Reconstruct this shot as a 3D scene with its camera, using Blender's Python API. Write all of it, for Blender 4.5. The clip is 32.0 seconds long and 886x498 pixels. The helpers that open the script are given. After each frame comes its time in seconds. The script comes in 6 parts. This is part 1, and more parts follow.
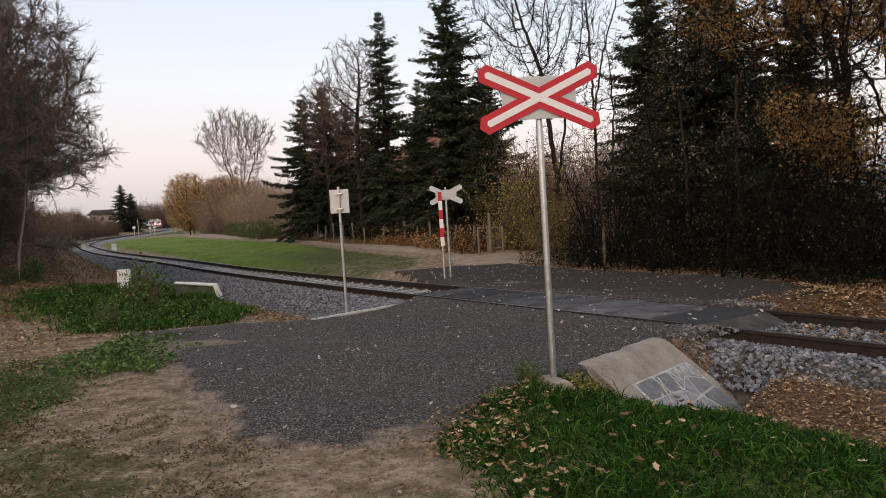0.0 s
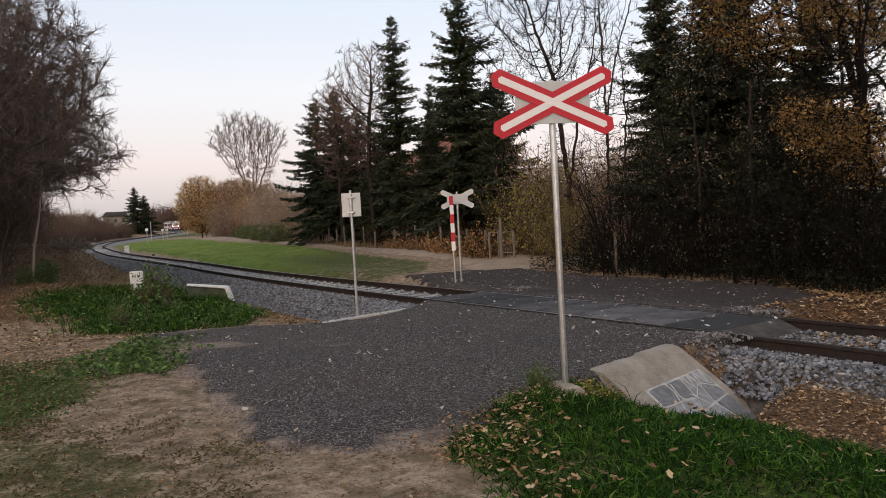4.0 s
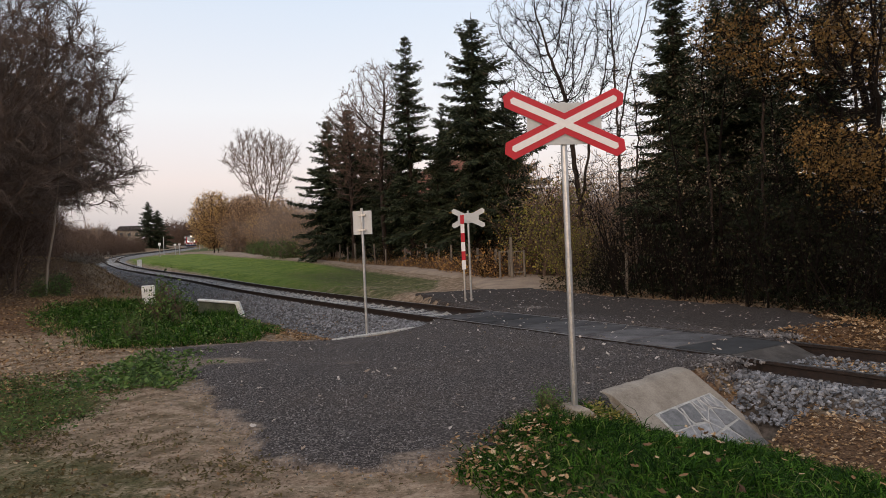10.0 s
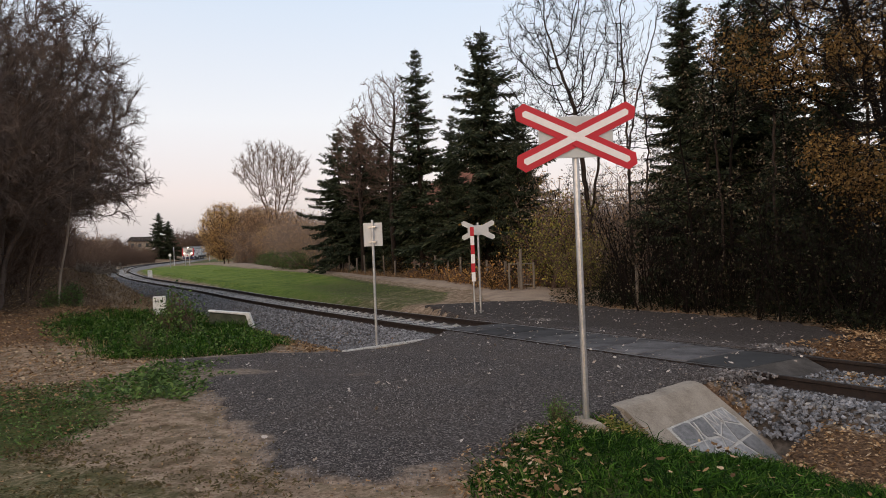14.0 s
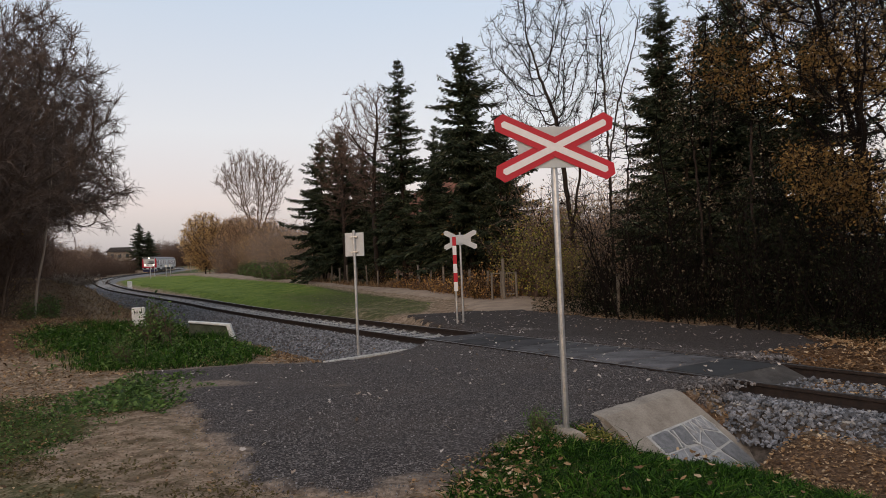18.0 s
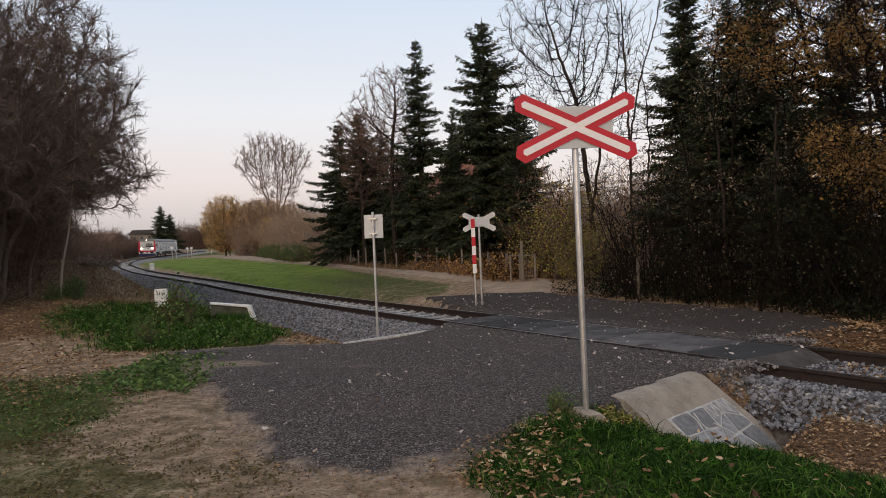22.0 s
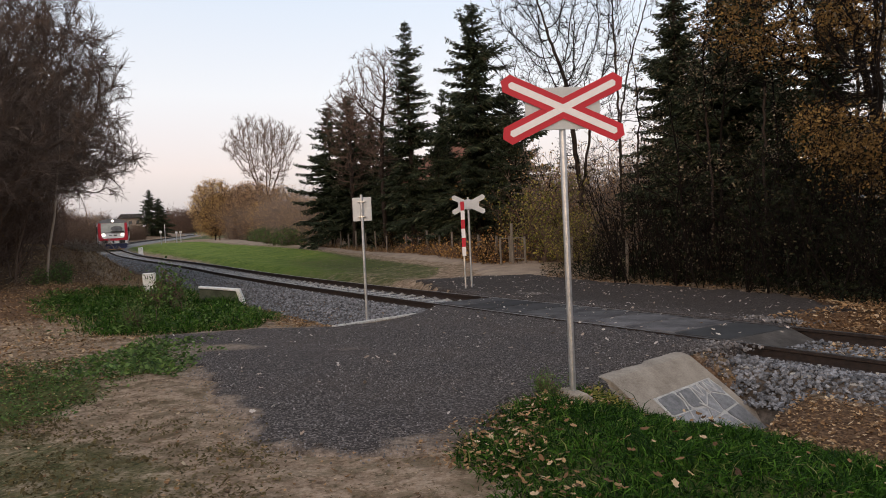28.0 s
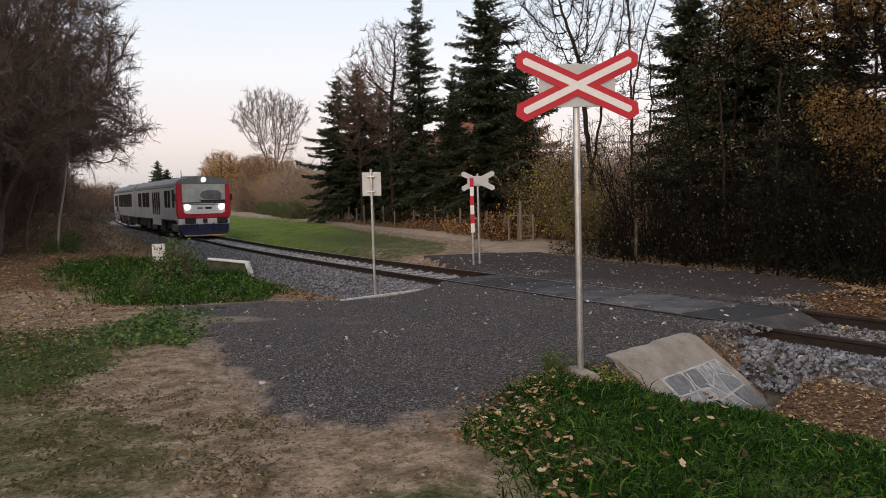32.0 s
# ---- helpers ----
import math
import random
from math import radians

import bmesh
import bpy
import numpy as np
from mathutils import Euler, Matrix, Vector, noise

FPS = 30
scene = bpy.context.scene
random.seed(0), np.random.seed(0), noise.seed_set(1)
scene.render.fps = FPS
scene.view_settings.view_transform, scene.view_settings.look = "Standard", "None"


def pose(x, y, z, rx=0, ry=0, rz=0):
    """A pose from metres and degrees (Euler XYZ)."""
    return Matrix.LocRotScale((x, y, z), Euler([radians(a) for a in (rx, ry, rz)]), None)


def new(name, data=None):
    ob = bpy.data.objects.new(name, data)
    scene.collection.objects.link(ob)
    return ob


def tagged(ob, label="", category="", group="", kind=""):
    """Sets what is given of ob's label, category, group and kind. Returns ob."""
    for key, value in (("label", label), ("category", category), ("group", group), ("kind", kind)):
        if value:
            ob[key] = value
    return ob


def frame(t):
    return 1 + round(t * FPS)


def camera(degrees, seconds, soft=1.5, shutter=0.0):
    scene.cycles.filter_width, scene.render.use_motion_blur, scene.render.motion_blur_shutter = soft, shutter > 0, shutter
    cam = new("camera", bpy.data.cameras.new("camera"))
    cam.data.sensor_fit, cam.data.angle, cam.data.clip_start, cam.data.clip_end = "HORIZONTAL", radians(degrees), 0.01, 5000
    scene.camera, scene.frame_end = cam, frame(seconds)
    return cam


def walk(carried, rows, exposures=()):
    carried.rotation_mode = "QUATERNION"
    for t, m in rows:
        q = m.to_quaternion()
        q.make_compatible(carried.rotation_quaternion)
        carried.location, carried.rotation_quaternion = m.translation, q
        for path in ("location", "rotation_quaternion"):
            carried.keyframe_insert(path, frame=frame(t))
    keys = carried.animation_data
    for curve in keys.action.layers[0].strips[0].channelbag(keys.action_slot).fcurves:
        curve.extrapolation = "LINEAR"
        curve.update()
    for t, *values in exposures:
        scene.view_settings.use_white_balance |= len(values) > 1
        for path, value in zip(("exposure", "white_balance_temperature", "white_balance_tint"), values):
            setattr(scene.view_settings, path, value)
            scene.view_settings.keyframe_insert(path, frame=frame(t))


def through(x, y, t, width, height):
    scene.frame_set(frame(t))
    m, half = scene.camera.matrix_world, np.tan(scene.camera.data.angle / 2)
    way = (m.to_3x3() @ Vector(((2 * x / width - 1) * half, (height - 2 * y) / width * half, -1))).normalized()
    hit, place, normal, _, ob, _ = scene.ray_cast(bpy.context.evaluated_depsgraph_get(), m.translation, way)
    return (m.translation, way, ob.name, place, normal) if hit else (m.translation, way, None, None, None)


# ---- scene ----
cam = camera(66.3, 32.0, soft=0.3, shutter=0.2)
# seconds, x, y, z, pitch, roll, yaw of the hand-held camera
PATH = [
    (0, 0.040, 0.005, 1.571, -2.35, 3.62, -2.55),
    (0.5, 0.043, 0.008, 1.572, -2.53, 3.96, -2.69),
    (1, 0.037, 0.009, 1.570, -2.26, 3.69, -2.33),
    (1.5, 0.036, 0.008, 1.574, -2.40, 3.76, -2.40),
    (2, 0.048, 0.014, 1.571, -2.80, 3.74, -2.08),
    (2.5, 0.045, 0.013, 1.573, -2.71, 3.55, -1.92),
    (4.5, 0.021, 0.015, 1.569, -1.78, 3.12, -1.70),
    (5, 0.033, 0.006, 1.572, -1.51, 2.96, -2.06),
    (5.5, 0.036, -0.009, 1.576, -0.64, 2.99, -1.77),
    (6, 0.034, -0.001, 1.580, -0.57, 2.99, -1.60),
    (6.5, 0.025, 0.002, 1.576, -0.44, 3.02, -1.23),
    (7, 0.011, -0.004, 1.576, -0.12, 2.65, -0.98),
    (7.5, 0.013, -0.004, 1.577, -0.42, 2.71, -0.84),
    (8, 0.009, -0.004, 1.580, -0.32, 2.67, -0.88),
    (8.5, 0.021, -0.005, 1.579, -0.16, 2.92, -0.86),
    (9, 0.036, -0.011, 1.579, 0.57, 2.54, -0.80),
    (9.5, 0.038, 0.004, 1.574, -0.07, 2.70, -0.89),
    (10, 0.026, 0.007, 1.578, -0.34, 2.44, -0.75),
    (10.5, 0.019, 0.001, 1.577, -0.39, 2.18, -0.76),
    (11, 0.005, -0.003, 1.583, -0.03, 2.16, -0.48),
    (11.5, 0.005, -0.008, 1.582, 0.20, 2.28, -0.30),
    (12, 0.003, -0.008, 1.579, 0.08, 2.33, -0.05),
    (12.5, 0.003, 0.000, 1.578, -0.33, 2.17, -0.28),
    (13, 0.000, 0.000, 1.580, -0.24, 2.00, 0.00),
    (13.5, -0.002, -0.010, 1.585, 0.48, 2.04, 0.02),
    (14, -0.001, -0.012, 1.585, 0.68, 2.25, -0.01),
    (14.5, 0.007, -0.017, 1.580, 0.61, 2.08, 0.01),
    (16.5, 0.030, -0.015, 1.577, 1.10, 2.36, -0.42),
    (17, 0.027, -0.013, 1.585, 1.26, 2.59, -0.65),
    (17.5, 0.036, -0.023, 1.586, 2.12, 2.11, -1.23),
    (18, 0.033, -0.017, 1.585, 1.44, 2.43, -1.40),
    (18.5, 0.024, -0.012, 1.582, 1.21, 2.39, -1.05),
    (19, 0.018, -0.020, 1.579, 0.90, 2.62, -1.01),
    (19.5, 0.018, -0.015, 1.577, 0.50, 2.24, -0.95),
    (20, 0.013, -0.012, 1.577, 0.15, 2.41, -0.71),
    (20.5, 0.019, -0.005, 1.579, -0.03, 2.49, -0.52),
    (21, 0.013, -0.003, 1.579, 0.22, 2.42, -0.28),
    (21.5, 0.017, -0.005, 1.578, 0.41, 2.56, 0.11),
    (22, 0.020, -0.004, 1.577, 0.02, 2.42, 0.14),
    (22.5, 0.019, 0.002, 1.574, -0.33, 2.47, 0.06),
    (23, 0.016, 0.001, 1.573, -0.44, 2.10, -0.17),
    (23.5, 0.016, 0.010, 1.569, -0.72, 1.77, -0.04),
    (24, 0.012, 0.009, 1.572, -0.72, 1.94, -0.24),
    (24.5, 0.017, 0.004, 1.564, -0.61, 1.41, -0.57),
    (25, 0.021, -0.002, 1.569, -0.90, 1.64, -1.05),
    (25.5, 0.030, 0.003, 1.562, -1.02, 2.07, -1.07),
    (27.5, 0.057, 0.007, 1.566, -1.28, 2.71, -0.71),
    (28, 0.054, 0.013, 1.566, -1.44, 2.63, -0.64),
    (28.5, 0.056, 0.013, 1.572, -1.28, 2.92, -0.28),
    (29, 0.040, 0.012, 1.566, -1.15, 2.84, -0.38),
    (29.5, 0.027, 0.008, 1.567, -1.96, 2.87, -0.32),
    (30, 0.031, 0.032, 1.566, -2.78, 2.52, -0.63),
    (30.5, 0.007, 0.043, 1.566, -2.46, 1.42, -1.08),
    (31, 0.027, 0.029, 1.574, -2.17, 1.33, -0.45),
    (31.5, 0.021, 0.026, 1.572, -2.78, 2.19, -0.26),
    (32, 0.025, 0.019, 1.571, -3.44, 1.63, 0.01),
]
walk(cam, [(t, pose(x, y, z, 90 + p, r, w)) for t, x, y, z, p, r, w in PATH], exposures=[(0, 0.15, 6750, 14), (6, 0.1, 6750, 14), (13, 0.08, 6750, 14), (17, -0.01, 6750, 14), (18, -0.13, 6750, 14), (19, -0.02, 6750, 14), (23, 0.0, 6750, 14), (25, 0.07, 6750, 14), (28, 0.12, 6750, 14), (32, 0.15, 6750, 14)])

# ---- light: clear dusk sky, the sun just gone behind the camera ----
SUN_AZ = radians(200)
world = bpy.data.worlds.new("dusk_sky")
world.use_nodes = True
scene.world = world
_wn = world.node_tree
_bg = _wn.nodes["Background"]
_sky = _wn.nodes.new("ShaderNodeTexSky")
_sky.sky_type = "NISHITA"
_sky.sun_disc = False
_sky.sun_elevation = radians(6.0)
_sky.sun_rotation = SUN_AZ
_sky.air_density, _sky.dust_density, _sky.ozone_density = 1.0, 2.0, 1.5
# twilight colours by height above the horizon, over the clear-sky model
_tc = _wn.nodes.new("ShaderNodeTexCoord")
_sx = _wn.nodes.new("ShaderNodeSeparateXYZ")
_rp = _wn.nodes.new("ShaderNodeValToRGB")
_wn.links.new(_tc.outputs["Generated"], _sx.inputs[0])
_wn.links.new(_sx.outputs[2], _rp.inputs[0])
_el = _rp.color_ramp.elements
for _q in range(4):
    _el.new(0.5)
for _e, (_p, _c) in zip(_el, ((0.0, (0.40, 0.41, 0.47)), (0.04, (0.53, 0.51, 0.555)), (0.1, (0.76, 0.665, 0.67)), (0.2, (0.78, 0.79, 0.82)), (0.36, (0.62, 0.72, 0.84)), (1.0, (0.36, 0.44, 0.54)))):
    _e.position, _e.color = _p, (*_c, 1)
_mx = _wn.nodes.new("ShaderNodeMix")
_mx.data_type = "RGBA"
_mx.inputs[0].default_value = 0.95
_wn.links.new(_sky.outputs[0], _mx.inputs[6])
_wn.links.new(_rp.outputs[0], _mx.inputs[7])
_wn.links.new(_mx.outputs[2], _bg.inputs[0])
_bg.inputs[1].default_value = 1.0
sun = new("sun", bpy.data.lights.new("sun", "SUN"))
sun.data.energy, sun.data.angle, sun.data.color = 1.25, radians(60), (1.0, 0.77, 0.58)
sun.rotation_euler = (radians(58), 0, math.pi - SUN_AZ)

rnd = random.Random(7)
U = Vector((-0.515, 0.857, 0))   # along the straight track, away from the camera
N = Vector((0.857, 0.515, 0))    # across it, towards the wood
DC = 8.33                        # the track's centre line along N


# ---- materials ----
def nodes_of(name):
    m = bpy.data.materials.new(name)
    m.use_nodes = True
    nt = m.node_tree
    return m, nt, nt.nodes["Principled BSDF"]


def node(nt, kind, **inputs):
    n = nt.nodes.new(kind)
    for k, v in inputs.items():
        n.inputs[k].default_value = v
    return n


def noise_at(nt, scale, detail=4.0, rough=0.6, coords="Object", stretch=None):
    tc = node(nt, "ShaderNodeTexCoord")
    n = node(nt, "ShaderNodeTexNoise", Scale=scale, Detail=detail, Roughness=rough)
    if stretch:
        mp = node(nt, "ShaderNodeMapping")
        mp.inputs["Scale"].default_value = stretch
        nt.links.new(tc.outputs[coords], mp.inputs[0])
        nt.links.new(mp.outputs[0], n.inputs["Vector"])
    else:
        nt.links.new(tc.outputs[coords], n.inputs["Vector"])
    return n.outputs["Fac"]


def ramp(nt, fac, stops):
    r = node(nt, "ShaderNodeValToRGB")
    e = r.color_ramp.elements
    while len(e) < len(stops):
        e.new(0.5)
    for el, (p, c) in zip(e, stops):
        el.position = p
        el.color = (*c, 1) if len(c) == 3 else c
    nt.links.new(fac, r.inputs[0])
    return r.outputs[0]


def mix(nt, fac, a, b, mode="MIX"):
    m = nt.nodes.new("ShaderNodeMix")
    m.data_type, m.blend_type = "RGBA", mode
    for sock, v in ((m.inputs[0], fac), (m.inputs[6], a), (m.inputs[7], b)):
        if isinstance(v, (int, float)):
            sock.default_value = v
        elif isinstance(v, tuple):
            sock.default_value = (*v, 1)
        else:
            nt.links.new(v, sock)
    return m.outputs[2]


def math_node(nt, op, a, b=0.0, clamp=False):
    m = nt.nodes.new("ShaderNodeMath")
    m.operation, m.use_clamp = op, clamp
    for i, v in enumerate((a, b)):
        if isinstance(v, (int, float)):
            m.inputs[i].default_value = v
        else:
            nt.links.new(v, m.inputs[i])
    return m.outputs[0]


def bump(nt, bsdf, height, strength, distance):
    b = node(nt, "ShaderNodeBump", Strength=strength, Distance=distance)
    nt.links.new(height, b.inputs["Height"])
    nt.links.new(b.outputs[0], bsdf.inputs["Normal"])


def surface(name, c1, c2, scale=6.0, fine=60.0, rough=0.8, metal=0.0, relief=0.3, depth=0.01, vary="", spread=0.35, stretch=None):
    """Two-scale noise between two colours, with relief; vary: 'object' or 'island' for piece-to-piece change."""
    m, nt, p = nodes_of(name)
    a = noise_at(nt, scale, stretch=stretch)
    b = noise_at(nt, fine, 3.0)
    f = math_node(nt, "ADD", math_node(nt, "MULTIPLY", a, 0.65), math_node(nt, "MULTIPLY", b, 0.35))
    col = ramp(nt, f, [(0.36, c1), (0.64, c2)])
    if vary:
        if vary == "object":
            src = node(nt, "ShaderNodeObjectInfo").outputs["Random"]
        else:
            src = node(nt, "ShaderNodeNewGeometry").outputs["Random Per Island"]
        hsv = node(nt, "ShaderNodeHueSaturation")
        nt.links.new(math_node(nt, "ADD", math_node(nt, "MULTIPLY", src, 2 * spread), 1 - spread), hsv.inputs["Value"])
        nt.links.new(col, hsv.inputs["Color"])
        col = hsv.outputs[0]
    nt.links.new(col, p.inputs["Base Color"])
    p.inputs["Roughness"].default_value = rough
    p.inputs["Metallic"].default_value = metal
    if relief:
        bump(nt, p, f, relief, depth)
    return m


def foliage(name, stops, rough=0.7, through=0.25, mottled=0.0):
    """Leaf colour picked leaf by leaf, a little light passing through."""
    m, nt, p = nodes_of(name)
    src = node(nt, "ShaderNodeNewGeometry").outputs["Random Per Island"]
    if mottled:
        src = math_node(nt, "ADD", math_node(nt, "MULTIPLY", src, 1 - mottled), math_node(nt, "MULTIPLY", noise_at(nt, 0.9, 2.0), mottled))
    col = ramp(nt, src, stops)
    nt.links.new(col, p.inputs["Base Color"])
    p.inputs["Roughness"].default_value = rough
    p.inputs["Specular IOR Level"].default_value = 0.25
    if through:
        tr = node(nt, "ShaderNodeBsdfTranslucent")
        nt.links.new(col, tr.inputs[0])
        ms = node(nt, "ShaderNodeMixShader", Fac=through)
        out = nt.nodes["Material Output"]
        nt.links.new(p.outputs[0], ms.inputs[1])
        nt.links.new(tr.outputs[0], ms.inputs[2])
        nt.links.new(ms.outputs[0], out.inputs[0])
    return m


def glow(name, colour, strength):
    m, nt, p = nodes_of(name)
    p.inputs["Base Color"].default_value = (*colour, 1)
    p.inputs["Emission Color"].default_value = (*colour, 1)
    p.inputs["Emission Strength"].default_value = strength
    return m


def ground_material():
    """Trodden soil, moss and turf, leaf litter: blended by the sheet's zone weights and noise."""
    m, nt, p = nodes_of("soil_and_turf")
    zone = node(nt, "ShaderNodeAttribute")
    zone.attribute_name = "zone"
    sep = node(nt, "ShaderNodeSeparateColor")
    nt.links.new(zone.outputs["Color"], sep.inputs[0])
    big, mid, fine, grain = noise_at(nt, 0.9), noise_at(nt, 5.0), noise_at(nt, 28.0, 5.0, 0.7), noise_at(nt, 140.0, 3.0)
    dirt = ramp(nt, math_node(nt, "ADD", math_node(nt, "MULTIPLY", mid, 0.5), math_node(nt, "MULTIPLY", fine, 0.5)),
                [(0.36, (0.115, 0.074, 0.046)), (0.45, (0.265, 0.185, 0.125)), (0.54, (0.395, 0.29, 0.205)), (0.66, (0.5, 0.39, 0.29))])
    spots = ramp(nt, noise_at(nt, 13.0, 6.0, 0.75), [(0.55, (0, 0, 0)), (0.64, (1, 1, 1))])
    dirt = mix(nt, math_node(nt, "MULTIPLY", spots, 0.8), dirt, (0.062, 0.047, 0.022))
    moss = ramp(nt, noise_at(nt, 3.4, 7.0, 0.75), [(0.49, (0, 0, 0)), (0.55, (1, 1, 1))])
    moss = math_node(nt, "MULTIPLY", moss, math_node(nt, "ADD", math_node(nt, "MULTIPLY", fine, 2.4), -0.6, True))
    dirt = mix(nt, math_node(nt, "MULTIPLY", moss, 0.75), dirt, (0.07, 0.056, 0.022))
    turf = ramp(nt, math_node(nt, "ADD", math_node(nt, "MULTIPLY", mid, 0.35), math_node(nt, "MULTIPLY", fine, 0.65)),
                [(0.36, (0.028, 0.033, 0.012)), (0.52, (0.08, 0.096, 0.026)), (0.66, (0.16, 0.16, 0.055))])
    litter = ramp(nt, fine, [(0.35, (0.045, 0.026, 0.016)), (0.5, (0.145, 0.086, 0.05)), (0.62, (0.24, 0.15, 0.09)), (0.72, (0.34, 0.23, 0.145))])
    def cut(weight, soft, base=None):
        edge = math_node(nt, "ADD", math_node(nt, "MULTIPLY", big, 0.35), math_node(nt, "ADD", math_node(nt, "MULTIPLY", mid, 0.35), math_node(nt, "MULTIPLY", fine, 0.3)))
        d = math_node(nt, "SUBTRACT", math_node(nt, "MULTIPLY", weight, 1.2), edge)
        return math_node(nt, "ADD", math_node(nt, "MULTIPLY", d, soft), 0.2, True)
    c = mix(nt, cut(sep.outputs[2], 5.0), dirt, litter)
    c = mix(nt, cut(sep.outputs[0], 4.0), c, turf)
    mown = ramp(nt, math_node(nt, "ADD", math_node(nt, "MULTIPLY", mid, 0.5), math_node(nt, "MULTIPLY", big, 0.5)), [(0.35, (0.05, 0.085, 0.012)), (0.48, (0.125, 0.19, 0.025)), (0.6, (0.21, 0.255, 0.045)), (0.68, (0.28, 0.23, 0.125))])
    c = mix(nt, cut(sep.outputs[1], 4.0), c, mown)
    c = mix(nt, math_node(nt, "MULTIPLY", grain, 0.5), c, mix(nt, 1.0, c, (0.55, 0.53, 0.5), "MULTIPLY"))
    nt.links.new(c, p.inputs["Base Color"])
    p.inputs["Roughness"].default_value = 0.95
    p.inputs["Specular IOR Level"].default_value = 0.15
    bump(nt, p, math_node(nt, "ADD", mid, fine), 0.6, 0.05)
    return m


def road_material():
    """Rolled dark chippings with worn, dusty tracks."""
    m, nt, p = nodes_of("dark_chippings")
    tc = node(nt, "ShaderNodeTexCoord")
    vor = node(nt, "ShaderNodeTexVoronoi", Scale=70.0)
    nt.links.new(tc.outputs["Object"], vor.inputs["Vector"])
    sep = node(nt, "ShaderNodeSeparateColor")
    nt.links.new(vor.outputs["Color"], sep.inputs[0])
    stone = ramp(nt, sep.outputs[0], [(0.0, (0.022, 0.019, 0.018)), (0.5, (0.056, 0.048, 0.045)), (0.8, (0.12, 0.104, 0.097)), (0.95, (0.22, 0.192, 0.178))])
    dust = ramp(nt, noise_at(nt, 0.55, 5.0), [(0.45, (0, 0, 0)), (0.72, (1, 1, 1))])
    c = mix(nt, math_node(nt, "MULTIPLY", dust, 0.4), stone, (0.105, 0.082, 0.066))
    c = mix(nt, math_node(nt, "MULTIPLY", ramp(nt, noise_at(nt, 2.2), [(0.4, (0, 0, 0)), (0.7, (1, 1, 1))]), 0.3), c, (0.04, 0.036, 0.038))
    worn = node(nt, "ShaderNodeAttribute")
    worn.attribute_name = "dust"
    soil = ramp(nt, noise_at(nt, 20.0, 5.0), [(0.35, (0.11, 0.083, 0.064)), (0.65, (0.32, 0.25, 0.195))])
    edge = math_node(nt, "SUBTRACT", math_node(nt, "MULTIPLY", worn.outputs["Fac"], 1.5), math_node(nt, "ADD", math_node(nt, "MULTIPLY", noise_at(nt, 5.0, 6.0, 0.75), 0.6), math_node(nt, "MULTIPLY", noise_at(nt, 55.0, 3.0, 0.7), 0.42)))
    c = mix(nt, math_node(nt, "MULTIPLY", edge, 2.2, True), c, soil)
    old = node(nt, "ShaderNodeAttribute")
    old.attribute_name = "old_surface"
    c = mix(nt, math_node(nt, "MULTIPLY", old.outputs["Fac"], 0.6), c, ramp(nt, noise_at(nt, 24.0, 5.0), [(0.35, (0.022, 0.017, 0.014)), (0.68, (0.062, 0.05, 0.043))]))
    nt.links.new(c, p.inputs["Base Color"])
    p.inputs["Roughness"].default_value = 0.85
    p.inputs["Specular IOR Level"].default_value = 0.12
    bump(nt, p, math_node(nt, "SUBTRACT", 1.0, vor.outputs["Distance"]), 0.8, 0.014)
    return m


M_GROUND = ground_material()
M_ROAD = road_material()
M_PATH = surface("sandy_path", (0.19, 0.137, 0.097), (0.34, 0.258, 0.188), 1.3, 30, 0.95, relief=0.3, depth=0.02)
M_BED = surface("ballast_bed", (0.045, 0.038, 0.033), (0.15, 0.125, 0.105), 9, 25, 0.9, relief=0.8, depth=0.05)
# paler bed colour for the far stretch of line
M_BED_FAR = surface("pale_ballast", (0.11, 0.105, 0.10), (0.26, 0.245, 0.235), 5, 25, 0.95, relief=0.4, depth=0.03)
M_STONE = surface("grey_ballast", (0.055, 0.057, 0.063), (0.23, 0.235, 0.252), 9, 60, 0.85, relief=0.3, depth=0.004, vary="island", spread=0.65)
M_STONE1 = surface("grey_ballast_stone", (0.055, 0.057, 0.063), (0.23, 0.235, 0.252), 9, 60, 0.85, relief=0.3, depth=0.004, vary="object", spread=0.65)
M_CHIP = surface("road_chippings", (0.05, 0.047, 0.047), (0.235, 0.218, 0.213), 9, 60, 0.85, relief=0, vary="island", spread=0.6)
M_MOSSY = surface("mossy_concrete", (0.035, 0.042, 0.022), (0.1, 0.105, 0.07), 4, 40, 0.95)
M_RUST = surface("rusty_rail", (0.013, 0.009, 0.0075), (0.04, 0.025, 0.019), 14, 90, 0.8, 0.3)
M_RAILTOP = surface("worn_rail_head", (0.10, 0.085, 0.075), (0.23, 0.21, 0.2), 5, 60, 0.42, 0.8, 0.05)
M_SLEEPER = surface("concrete_sleeper", (0.24, 0.235, 0.22), (0.43, 0.42, 0.40), 5, 60, 0.9, vary="object", spread=0.15)
M_PANEL = surface("rubber_crossing_panel", (0.03, 0.028, 0.029), (0.135, 0.128, 0.128), 1.8, 70, 0.7, relief=0.25, vary="object", spread=0.6)
M_PANEL_DARK = surface("grimy_end_ramp", (0.04, 0.036, 0.033), (0.11, 0.1, 0.092), 4, 60, 0.55)
M_RUBBER = surface("black_rubber", (0.012, 0.011, 0.011), (0.035, 0.033, 0.032), 3, 70, 0.75, relief=0.2)
M_CONCRETE = surface("pale_concrete", (0.17, 0.142, 0.112), (0.35, 0.305, 0.25), 2.6, 45, 0.9, relief=0.25)
